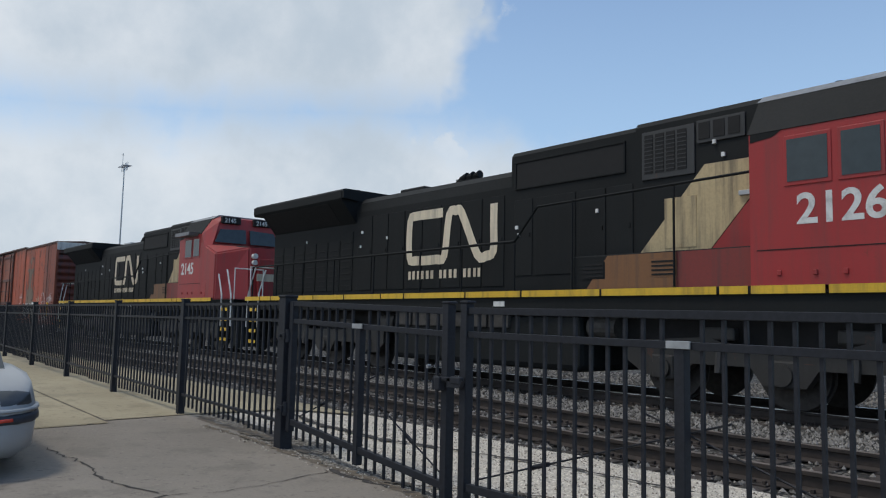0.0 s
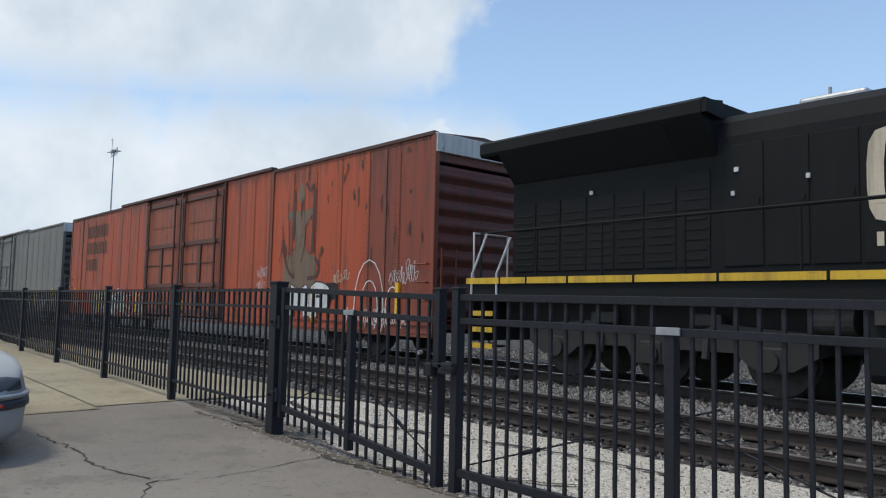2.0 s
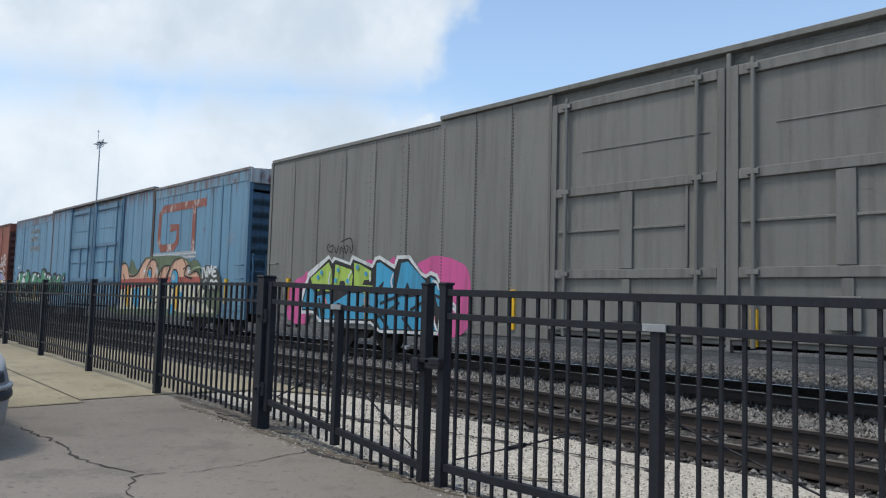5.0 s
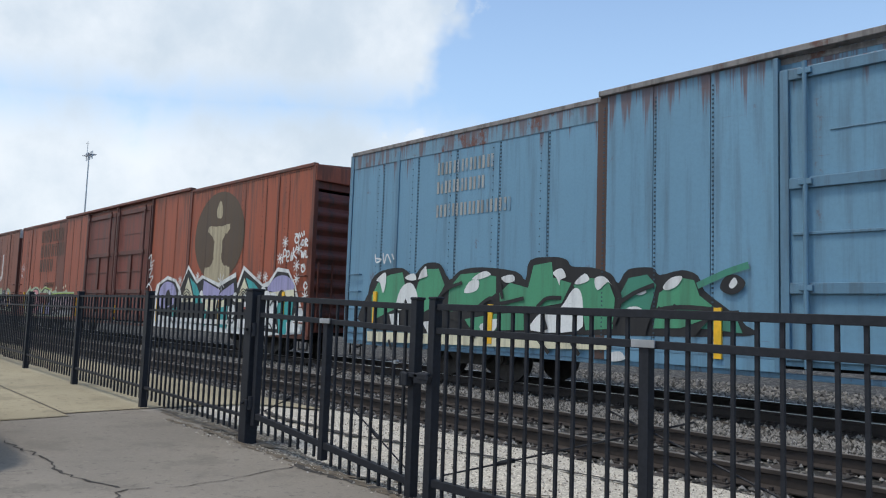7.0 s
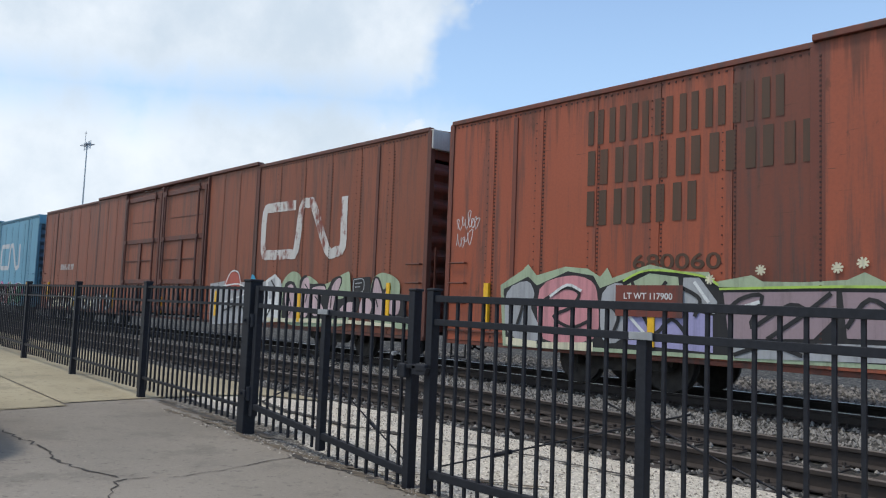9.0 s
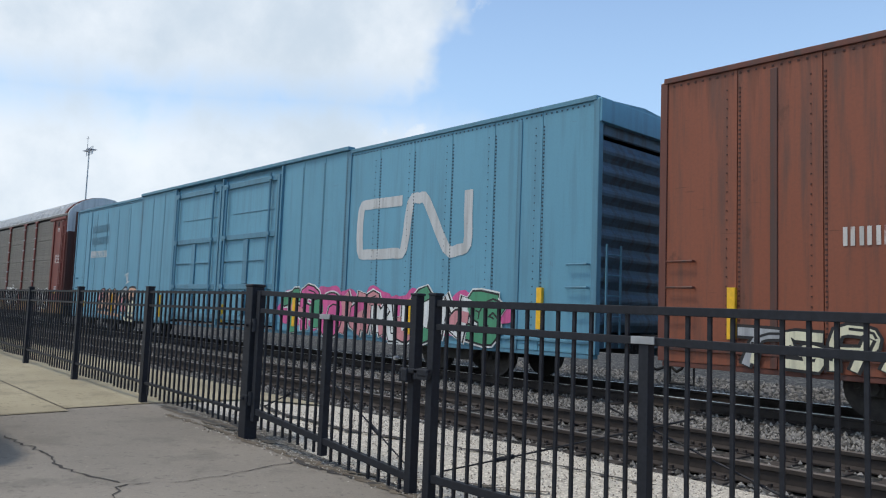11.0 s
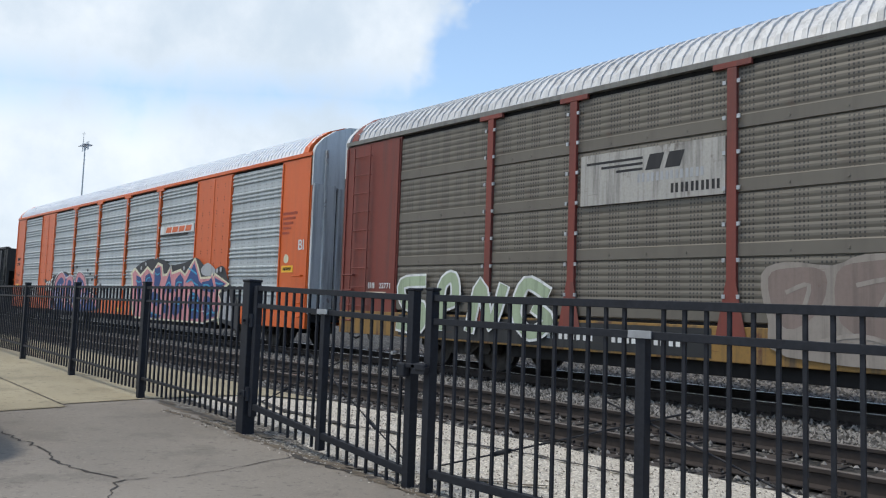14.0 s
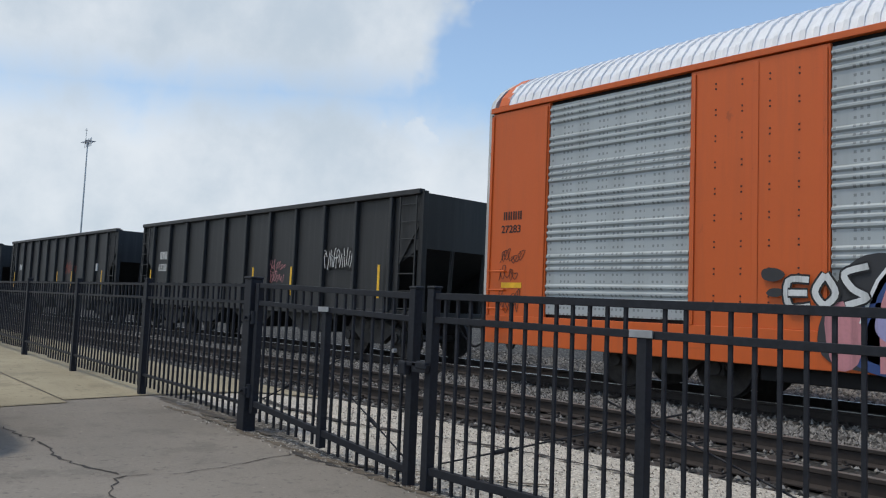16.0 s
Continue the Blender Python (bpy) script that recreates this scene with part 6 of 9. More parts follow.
def mural_pink_sage(c):
    a = Mural(c, -1.536)
    a.area(S_GREY, [(3.85, 1.71), (4.95, 1.81), (6.63, 1.72), (7.25, 1.81), (8.06, 1.72), (8.10, 0.72), (3.94, 0.49)])
    a.area(S_SAGE, [(7.98, 1.55), (8.11, 1.85), (8.49, 2.04), (8.86, 1.95), (8.92, 1.72), (9.21, 1.92), (9.60, 1.80), (9.79, 1.69), (10.06, 1.73), (10.32, 1.80), (10.82, 1.98), (11.03, 1.91), (11.05, 0.89), (10.35, 0.70), (8.10, 0.72)], 2)
    a.area(S_SAGE, [(11.83, 1.46), (11.90, 1.80), (12.18, 1.97), (12.58, 1.92), (12.87, 1.74), (12.90, 1.36), (13.11, 1.24), (13.14, 1.00), (13.23, 0.76), (12.45, 0.80), (11.84, 0.93)], 2)
    a.area(S_BLACK, [(8.06, 1.22), (8.17, 1.72), (8.60, 1.76), (8.88, 1.40), (8.86, 1.80), (9.16, 1.95), (9.31, 1.73), (9.97, 1.73), (10.11, 1.58), (10.32, 1.84), (10.66, 1.91), (10.71, 1.73), (10.50, 1.36), (11.15, 1.45), (11.46, 1.32), (11.24, 1.00), (10.34, 0.88), (8.95, 0.85), (8.16, 0.73)], 1)
    a.area(S_BLACK, [(11.83, 1.33), (11.93, 1.83), (12.14, 1.87), (12.32, 1.60), (12.51, 1.74), (12.58, 1.61), (12.45, 1.41), (12.96, 1.49), (13.08, 1.12), (13.20, 1.00), (12.71, 0.91), (11.91, 1.00)], 1)
    a.area(S_DUSTPINK, [(8.19, 1.31), (8.29, 1.64), (8.55, 1.68), (8.73, 1.24), (8.74, 0.88), (8.43, 0.82)], 1)
    a.area(S_DUSTPINK, [(8.93, 1.40), (9.01, 1.80), (9.26, 1.87), (9.34, 1.57), (9.29, 0.94), (8.96, 0.93)], 1)
    a.area(S_DUSTPINK, [(9.37, 1.57), (9.93, 1.67), (10.05, 1.54), (9.80, 1.35), (10.01, 1.05), (9.62, 0.92), (9.43, 1.11)], 1)
    a.area(S_DUSTPINK, [(10.17, 1.02), (10.33, 1.65), (10.58, 1.86), (10.68, 1.77), (10.46, 1.33), (10.34, 0.99)], 1)
    a.area(S_DUSTPINK, [(10.68, 1.08), (10.92, 1.27), (11.31, 1.28), (11.16, 1.07)], 1)
    a.area(S_DUSTPINK, [(11.47, 0.98), (11.54, 1.39), (11.90, 1.33), (11.83, 1.00)], 1)
    a.area(S_DUSTPINK, [(11.92, 1.03), (11.98, 1.77), (12.12, 1.81), (12.30, 1.44), (12.33, 1.02), (12.15, 1.01)], 1)
    a.area(S_DUSTPINK, [(12.35, 1.41), (12.48, 1.67), (12.54, 1.61), (12.44, 1.22)], 1)
    a.area(S_DUSTPINK, [(12.52, 1.32), (12.90, 1.42), (12.87, 1.08), (12.58, 1.07)], 1)
    a.area(S_BLACK, [(11.15, 1.86), (11.84, 1.89), (11.86, 1.46), (11.15, 1.44)])
    a.line(S_GREY, 0.025, [(11.21, 1.82), (11.57, 1.83), (11.57, 1.56), (11.22, 1.54), (11.21, 1.82)])
    a.line(S_GREY, 0.025, [(11.27, 1.73), (11.52, 1.75)])
    a.line(S_GREY, 0.025, [(11.27, 1.65), (11.46, 1.66)])
    a.line(S_BLACK, 0.035, [(9.12, 1.72), (9.27, 1.57), (9.18, 1.25)])
    a.line(S_BLACK, 0.035, [(8.40, 1.39), (8.54, 1.07), (8.42, 0.90)])
    a.line(S_BLACK, 0.035, [(9.61, 1.42), (9.80, 1.27)])
    a.line(S_BLACK, 0.035, [(12.04, 1.47), (12.15, 1.21)])
    a.line(S_BLACK, 0.035, [(10.33, 1.43), (10.30, 1.14)])
    a.area(S_WHITE, [(7.19, 1.81), (7.65, 1.98), (7.97, 1.81), (8.02, 0.72), (7.30, 0.68), (7.34, 1.20)])
    a.area(S_GREY, [(7.31, 1.76), (7.66, 1.89), (7.74, 1.38), (7.41, 1.29)])
    a.area(S_RED, [(4.80, 1.71), (5.23, 2.05), (5.67, 1.95), (5.83, 1.62), (5.41, 1.52)], 1)
    a.area(S_BLUE, [(6.31, 1.44), (6.42, 1.99), (6.82, 1.63), (6.84, 1.36)], 1)
    a.line(S_WHITE, 0.04, [(4.81, 1.61), (5.16, 2.05), (5.64, 2.02), (5.83, 1.53)])
    a.line(S_WHITE, 0.04, [(4.50, 1.61), (5.68, 1.71), (6.11, 1.44), (4.54, 1.12)])
    a.line(S_WHITE, 0.04, [(6.09, 1.81), (6.52, 1.36), (6.66, 1.00)])
    a.line(S_WHITE, 0.04, [(7.17, 0.76), (7.99, 0.84)])
    a.line(S_WHITE, 0.04, [(7.45, 1.20), (7.86, 1.17)])
    a.line(S_BLACK, 0.05, [(7.63, 1.21), (7.35, 0.85)])
    a.line(S_BLACK, 0.05, [(4.86, 0.93), (5.86, 1.11), (6.29, 0.62)])
    a.line(S_BLACK, 0.05, [(7.49, 1.81), (7.79, 1.55)])
    a.area(S_CREAM, [(7.29, 0.81), (8.10, 0.82), (11.16, 0.88), (12.71, 0.85), (12.71, 0.78), (11.17, 0.79), (7.30, 0.70)])


def mural_swirls(c):
    a = Mural(c, -1.562)
    a.area(S_SOOT, [(-7.00, 1.41), (-6.57, 2.05), (-5.42, 2.26), (-4.22, 1.91), (-3.64, 2.21), (-2.81, 2.00), (-2.40, 1.55), (-1.58, 1.35), (-0.88, 1.02), (-1.57, 0.63), (-6.67, 0.58)], 2)
    a.area(S_NAVY, [(x * 0.94 - 0.33, z * 0.92 + 0.09) for x, z in [(-7.00, 1.41), (-6.57, 2.05), (-5.42, 2.26), (-4.22, 1.91), (-3.64, 2.21), (-2.81, 2.00), (-2.40, 1.55), (-1.58, 1.35), (-0.88, 1.02), (-1.57, 0.63), (-6.67, 0.58)]], 2)
    a.line(S_ROSE, 0.2, [(-6.74, 0.64), (-6.66, 1.70), (-5.90, 2.11), (-5.40, 1.81), (-5.86, 1.36), (-5.36, 0.93)])
    a.line(S_ROSE, 0.2, [(-5.20, 0.72), (-5.04, 1.92), (-4.36, 1.81), (-4.62, 1.07), (-4.05, 0.78)])
    a.line(S_ROSE, 0.2, [(-4.06, 1.29), (-3.69, 2.07), (-2.93, 1.90), (-2.68, 1.48), (-3.28, 1.31), (-2.90, 0.83)])
    a.line(S_LILAC, 0.2, [(-6.34, 0.89), (-6.03, 1.59), (-5.64, 1.43)])
    a.line(S_LILAC, 0.2, [(-4.72, 1.49), (-4.20, 1.18), (-3.62, 1.46)])
    a.line(S_ROSE, 0.2, [(-2.66, 0.75), (-2.22, 1.24), (-1.57, 1.08), (-1.17, 0.83)])
    a.line(S_LILAC, 0.2, [(-3.29, 1.70), (-2.92, 1.55), (-3.15, 1.02)])
    a.line(S_WHITE, 0.045, [(-7.06, 1.22), (-6.74, 1.94), (-5.90, 2.25), (-5.25, 1.97)])
    a.line(S_WHITE, 0.045, [(-5.25, 1.97), (-4.51, 2.09), (-4.08, 1.79), (-4.20, 1.33)])
    a.line(S_WHITE, 0.045, [(-4.08, 1.79), (-3.64, 2.23), (-2.81, 2.02), (-2.49, 1.48), (-2.91, 1.12)])
    a.line(S_WHITE, 0.045, [(-6.66, 0.53), (-5.85, 1.14), (-5.20, 0.83), (-4.47, 1.07), (-3.91, 0.68)])
    a.line(S_WHITE, 0.045, [(-2.67, 0.94), (-2.11, 1.37), (-1.47, 1.21)])
    a.line(S_WHITE, 0.045, [(-6.21, 1.70), (-5.85, 1.25)])
    a.line(S_WHITE, 0.045, [(-3.63, 1.70), (-3.29, 1.47)])
    a.line(S_BLACK, 0.05, [(-6.36, 1.42), (-5.94, 1.02), (-6.25, 0.64)])
    a.line(S_BLACK, 0.05, [(-4.64, 1.70), (-4.83, 1.17), (-4.33, 0.87)])
    a.line(S_BLACK, 0.05, [(-3.48, 1.91), (-3.12, 1.67), (-3.45, 1.10)])
    a.line(S_BLACK, 0.05, [(-2.44, 1.04), (-1.89, 0.98)])
    a.dot(S_SOOT, -1.90, 1.89, 0.11, 0.06)
    a.dot(S_SOOT, -1.55, 1.98, 0.11, 0.06)
    a.dot(S_SOOT, -1.22, 1.80, 0.11, 0.06)
    a.dot(S_SOOT, -0.89, 1.67, 0.11, 0.06)
    a.dot(S_SOOT, -0.25, 1.58, 0.11, 0.06)
    a.dot(S_SOOT, -2.13, 2.12, 0.11, 0.06)
    a.dot(S_SOOT, -2.47, 2.28, 0.11, 0.06)
    a.dot(S_SOOT, -3.83, 2.42, 0.11, 0.06)
    a.dot(S_SOOT, -4.38, 2.40, 0.11, 0.06)
    a.dot(S_SOOT, -0.57, 1.50, 0.11, 0.06)


def bubble(c, y, x0, z0, w, h, shapes, fill, edge, fat=0.25):
    """Round letters with a thin edge, each given in its own unit square."""
    a = Mural(c, y)
    for i, pts in enumerate(shapes):
        line = [(x0 + w * (i + u), z0 + h * v) for u, v in pts]
        a.line(edge, h * (fat + 0.08), line)
        a.y -= 0.003
        a.line(fill, h * fat, line)
        a.y -= 0.003
    return a


ROUND = [
    [(0.12, 0.9), (0.25, 0.2), (0.5, 0.65), (0.72, 0.2), (0.9, 0.9)],
    [(0.12, 0.15), (0.2, 0.85), (0.5, 0.4), (0.78, 0.85), (0.88, 0.15)],
    [(0.2, 0.12), (0.2, 0.85), (0.75, 0.8), (0.7, 0.5), (0.3, 0.45)],
]
LOOPS = [
    [(0.85, 0.9), (0.2, 0.85), (0.3, 0.5), (0.8, 0.45), (0.75, 0.1), (0.1, 0.12)],
    [(0.3, 0.1), (0.35, 0.8), (0.65, 0.95), (0.7, 0.6), (0.4, 0.5)],
    [(0.1, 0.1), (0.35, 0.85), (0.6, 0.2), (0.9, 0.8)],
    [(0.85, 0.7), (0.4, 0.85), (0.2, 0.4), (0.5, 0.1), (0.9, 0.3), (0.6, 0.5)],
]


# ---- hi-cube boxcars ----
HALF = 13.65
SEAMS = [6.4 + (HALF - 6.4) * i / 6 for i in range(7)]
INNER = [3.45 + (6.4 - 3.45) * i / 3 for i in range(4)]
SILL, EAVE = 0.62, 5.0


def rivet_mesh():
    verts, faces = [], []
    cube = [(a, b, c) for a in (-1, 1) for b in (-1, 1) for c in (-1, 1)]
    quad = [(0, 1, 3, 2), (4, 6, 7, 5), (0, 4, 5, 1), (2, 3, 7, 6), (0, 2, 6, 4), (1, 5, 7, 3)]

    def rivet(x, y, z, r=0.014):
        o = len(verts)
        verts.extend((x + a * r, y + b * 0.008, z + c * r) for a, b, c in cube)
        faces.extend(tuple(o + i for i in q) for q in quad)
    for s in (-1, 1):
        for x in SEAMS[1:-1]:
            for k in range(58):
                rivet(s * x + 0.035, -1.505, SILL + 0.1 + k * 0.07)
                if k % 2:
                    rivet(s * x - 0.16, -1.505, SILL + 0.1 + k * 0.07, 0.009)
        rivet_x = [s * SEAMS[-1] - s * 0.05]
        for x in rivet_x:
            for k in range(88):
                rivet(x, -1.505, SILL + 0.1 + k * 0.05)
        for x in INNER[1:]:
            for k in range(60):
                rivet(s * x - s * 0.04, -1.535, SILL + 0.12 + k * 0.07)
        for k in range(60):
            rivet(s * (6.4 + k * 0.12), -1.505, EAVE - 0.06)
    me = bpy.data.meshes.new("rivets")
    me.from_pydata(verts, [], faces)
    return me


RIVETS = rivet_mesh()


def end_mesh(mat):
    """Corrugated steel end wall, ribs running across, facing +x from x=0."""
    bm = bmesh.new()
    prof = [(0.0, 0.72)]
    z = 1.0
    for k in range(9):
        h = 0.37
        prof += [(0.0, z), (0.03, z + 0.06), (0.085, z + 0.13), (0.095, z + 0.18), (0.085, z + 0.23), (0.03, z + 0.30)]
        z += h
    prof += [(0.0, z + 0.02), (0.0, 4.42), (0.03, 4.44), (0.03, 5.0)]
    a = [bm.verts.new((x, -1.40, z)) for x, z in prof]
    b = [bm.verts.new((x, 1.40, z)) for x, z in prof]
    for i in range(len(prof) - 1):
        bm.faces.new((a[i], a[i + 1], b[i + 1], b[i]))
    box(bm, -0.03, 0.05, -1.5, -1.40, 0.7, 5.0)
    box(bm, -0.03, 0.05, 1.40, 1.5, 0.7, 5.0)
    return mesh_of("end_wall", bm, mat)


def ladder(parent, x, y, z0, z1, rungs, w, mat, axis="x", rails=True):
    bm = bmesh.new()
    for i in range(rungs):
        z = z0 + (z1 - z0) * (i + 0.5) / rungs
        if not rails:
            rung = pipe(bmesh.new(), [(x, y + 0.07, z), (x, y, z), (x + w, y, z), (x + w, y + 0.07, z)], 0.014)
            part("grab_iron", rung, mat, parent)
            continue
        if axis == "x":
            tube(bm, (x, y, z), (x + w, y, z), 0.014, 6)
            for u in (x, x + w):
                tube(bm, (u, y, z), (u, y + 0.07, z), 0.012, 5)
        else:
            tube(bm, (x, y, z), (x, y + w, z), 0.014, 6)
    if rails:
        for u in (0, w):
            if axis == "x":
                box(bm, x + u - 0.02, x + u + 0.02, y - 0.012, y + 0.012, z0, z1)
            else:
                box(bm, x - 0.012, x + 0.012, y + u - 0.02, y + u + 0.02, z0, z1)
    return part("ladder", bm, mat, parent) if rails else None


DOOR_BARS = [("door_bar", -1.53, 1.53, -1.625, -1.566, z, z + 0.15) for z in (0.80, 1.70, 3.14, 4.68)]
DOOR_BARS += [("door_stile", x, x + 0.12, -1.625, -1.566, 0.8, 4.84) for x in (-1.655, 1.535)]
DOOR_BARS += [("door_brace", -0.19, 0.06, -1.615, -1.566, 1.86, 3.13), ("door_brace", 1.0, 1.05, -1.60, -1.566, 1.86, 3.13), ("door_brace", -1.0, 1.4, -1.58, -1.566, 3.9, 3.92)]
DOOR_BARS += [("door_brace", -0.13, 0.02, -1.615, -1.566, 0.96, 1.69), ("lock_box", -0.3, 0.12, -1.66, -1.617, 1.0, 1.45)]
DOOR_BARS += [("door_brace", -1.5, -0.14, -1.60, -1.566, 2.5, 2.54), ("door_brace", 0.03, 0.99, -1.60, -1.566, 2.5, 2.54)]
DOOR_BARS += [("rod_clamp", x - 0.09, x + 0.09, -1.68, -1.626, z, z + 0.08) for x in (-1.3, 1.22) for z in (0.83, 1.74, 3.18, 4.72)]


def door_meshes(mat, rib):
    """One plug door, 3.35 m wide, with its frame bars and locking rods."""
    skin = mesh_of("door_skin", box(bmesh.new(), -1.66, 1.66, -1.565, -1.50, 0.72, 4.86, 0.012), mat)
    pieces = [(q[0], mesh_of(q[0], box(bmesh.new(), *q[1:], 0.008), rib)) for q in DOOR_BARS]
    for x in (-1.3, 1.22):
        pieces.append(("locking_rod", mesh_of("locking_rod", tube(bmesh.new(), (x, -1.65, 0.7), (x, -1.65, 4.9), 0.035, 10), rib)))
    return skin, pieces


def boxcar(label, x, skin, trim, end, top_mat, corner, door_mat=None, rib=None, post_mat=None, fascia=None, rivet_mat=None, tones=(), bolsters=True):
    car = vehicle("boxcar", label, "boxcar", x)
    part("body", box(bmesh.new(), -HALF + 0.04, HALF - 0.04, -1.46, 1.46, 0.85, 4.98), skin, car)
    # side sheets between the seams
    cache = {}

    def sheet_part(x0, x1, y, z1):
        w = round(x1 - x0 - 0.012, 3)
        mat = skin
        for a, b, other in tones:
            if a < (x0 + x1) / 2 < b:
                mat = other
        key = (w, y, z1, mat.name)
        if key not in cache:
            cache[key] = mesh_of("side_sheet", box(bmesh.new(), 0, w, y, y + 0.03, SILL, z1, 0.004), mat)
        share("side_sheet", cache[key], car, (x0 + 0.006, 0, 0))
    for s in (-1, 1):
        for a, b in zip(SEAMS, SEAMS[1:]):
            sheet_part(min(s * a, s * b), max(s * a, s * b), -1.50, EAVE)
        for a, b in zip(INNER, INNER[1:]):
            sheet_part(min(s * a, s * b), max(s * a, s * b), -1.53, EAVE + 0.07)
    part("far_side", box(bmesh.new(), -HALF, HALF, 1.47, 1.5, SILL, EAVE), skin, car)
    rv = new("rivets", RIVETS.copy())
    rv.data.materials.append(rivet_mat or P_REDRIVET)
    rv.parent = car
    tagged(rv, kind="stuff")
    # corner posts and intermediate heavy posts
    for s in (-1, 1):
        part("corner_post", box(bmesh.new(), s * HALF - 0.06, s * HALF + 0.06, -1.525, -1.4, SILL, EAVE + 0.02, 0.008), trim, car)
        None if not bolsters else part("bolster_post", box(bmesh.new(), s * 11.9 - 0.05, s * 11.9 + 0.05, -1.525, -1.49, SILL, EAVE - 0.1, 0.006), trim, car)
        part("step_post", box(bmesh.new(), s * 6.4 - 0.1, s * 6.4 + 0.1, -1.534, -1.49, SILL, EAVE + 0.06, 0.006), post_mat or trim, car)
    # eaves, roof with cross ribs
    for s in (-1, 1):
        a, b = (6.5, HALF - 0.07) if s > 0 else (-HALF + 0.07, -6.5)
        None if fascia is False else part("fascia", box(bmesh.new(), a, b, -1.514, -1.497, 4.68, EAVE, 0.004), fascia or trim, car)
        a, b = (6.45, HALF) if s > 0 else (-HALF, -6.45)
        part("eave_rail", box(bmesh.new(), a, b, -1.535, -1.40, EAVE, EAVE + 0.09, 0.01), top_mat, car)
    part("eave_rail", box(bmesh.new(), -6.45, 6.45, -1.60, -1.40, EAVE + 0.075, EAVE + 0.17, 0.01), top_mat, car)
    bm = extrude_x(bmesh.new(), [(-1.47, 4.97), (-1.45, 5.06), (0, 5.17), (1.45, 5.06), (1.47, 4.97)], -HALF + 0.02, HALF - 0.02)
    roof = part("roof", bm, top_mat, car)
    bm = bmesh.new()
    for i in range(19):
        u = -HALF + 0.75 + i * 1.45
        extrude_x(bm, [(-1.44, 5.06), (-1.40, 5.11), (0, 5.22), (1.40, 5.11), (1.44, 5.06), (0, 5.165)], u - 0.05, u + 0.05)
    tagged(part("roof_ribs", bm, top_mat, roof), kind="stuff")
    # doors with posts
    skin_m, bars_m = door_meshes(door_mat or skin, rib or trim)
    for dx in (-1.70, 1.70):
        d = share("door", skin_m, car, (dx, 0, 0))
        for nm, me in bars_m:
            share(nm, me, d, (0, 0, 0))
    for px in (-3.42, 0.0, 3.42):
        part("door_post", box(bmesh.new(), px - 0.035, px + 0.035, -1.60, -1.49, SILL, EAVE + 0.05, 0.006), rib or trim, car)
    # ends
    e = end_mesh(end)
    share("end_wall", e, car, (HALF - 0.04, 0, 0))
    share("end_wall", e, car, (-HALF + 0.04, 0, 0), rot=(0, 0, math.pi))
    for s in (-1, 1):
        part("end_cap", box(bmesh.new(), s * HALF - 0.05 + s * 0.0, s * HALF + s * 0.05 + 0.05, -1.51, 1.51, 4.62, 5.04, 0.012), corner, car, "pale faded end cap")
    # sills, centre beam, underframe
    part("side_sill", box(bmesh.new(), -HALF, HALF, -1.49, -1.36, 0.54, SILL - 0.003, 0.008), trim, car)
    part("side_sill", box(bmesh.new(), -HALF, HALF, 1.36, 1.49, 0.54, SILL - 0.003, 0.008), trim, car)
    part("sill_ledge", box(bmesh.new(), -HALF + 0.07, HALF - 0.07, -1.5335, -1.497, 0.79, 0.835, 0.006), trim, car)
    bm = box(bmesh.new(), -HALF, HALF, -0.33, 0.33, 0.62, 0.86)
    for u in range(-12, 13, 2):
        box(bm, u - 0.06, u + 0.06, -1.4, 1.4, 0.64, 0.855)
    part("underframe", bm, M_DARK, car)
    for s in (-1, 1):
        add_truck(car, s * 9.9)
        coupler(car, s * HALF, s)
        for u, top in ((12.5, 1.75), (8.9, 1.5), (4.3, 1.5)):
            part("reflector", box(bmesh.new(), s * u - 0.06, s * u + 0.06, -1.572, -1.503, top - 0.75, top, 0.004), M_REFLECT, car, "yellow reflective strip")
    part("reflector", box(bmesh.new(), 0.35, 0.45, -1.64, -1.583, 0.72, 1.25), M_REFLECT, car)
    ladder(car, HALF - 0.55, -1.58, 0.75, 2.35, 4, 0.45, trim, rails=False)
    ladder(car, -HALF + 0.1, -1.58, 0.75, 2.35, 4, 0.45, trim, rails=False)
    ladder(car, HALF + 0.14, -1.35, 0.75, 2.5, 5, 0.42, trim, axis="y")
    ladder(car, -HALF - 0.14, -1.35, 0.75, 2.5, 5, 0.42, trim, axis="y")
    for s in (-1, 1):
        bm = bmesh.new()
        pipe(bm, [(s * (HALF - 0.5), -1.42, 0.56), (s * (HALF - 0.5), -1.42, 0.28), (s * (HALF - 0.1), -1.42, 0.28), (s * (HALF - 0.1), -1.42, 0.56)], 0.018)
        part("stirrup", bm, M_DARK, car)
    return car


P_ORANGE = paint("sunbaked_orange_red", (0.47, 0.078, 0.022), 0.35, 0.5, rust_colour=(0.09, 0.045, 0.03), drip=0.6)
P_ORANGE_TRIM = paint("rusted_orange_trim", (0.27, 0.065, 0.03), 0.6, 0.55)
P_REDBR = paint("faded_red_brown", (0.35, 0.080, 0.034), 0.3, 0.5, drip=0.6)
P_REDBR_TRIM = paint("dark_red_brown", (0.17, 0.045, 0.025), 0.45, 0.5)
P_MAROON = paint("maroon_door", (0.19, 0.042, 0.026), 0.5, 0.5, rust_colour=(0.06, 0.028, 0.022))
P_BROWN = paint("box_car_brown", (0.25, 0.072, 0.034), 0.3, 0.45, drip=0.4)
P_BROWN_TRIM = paint("dark_box_car_brown", (0.13, 0.04, 0.025), 0.4, 0.5)
P_GREY = paint("flat_warm_grey", (0.205, 0.20, 0.178), 0.06, 0.22, 0.6)
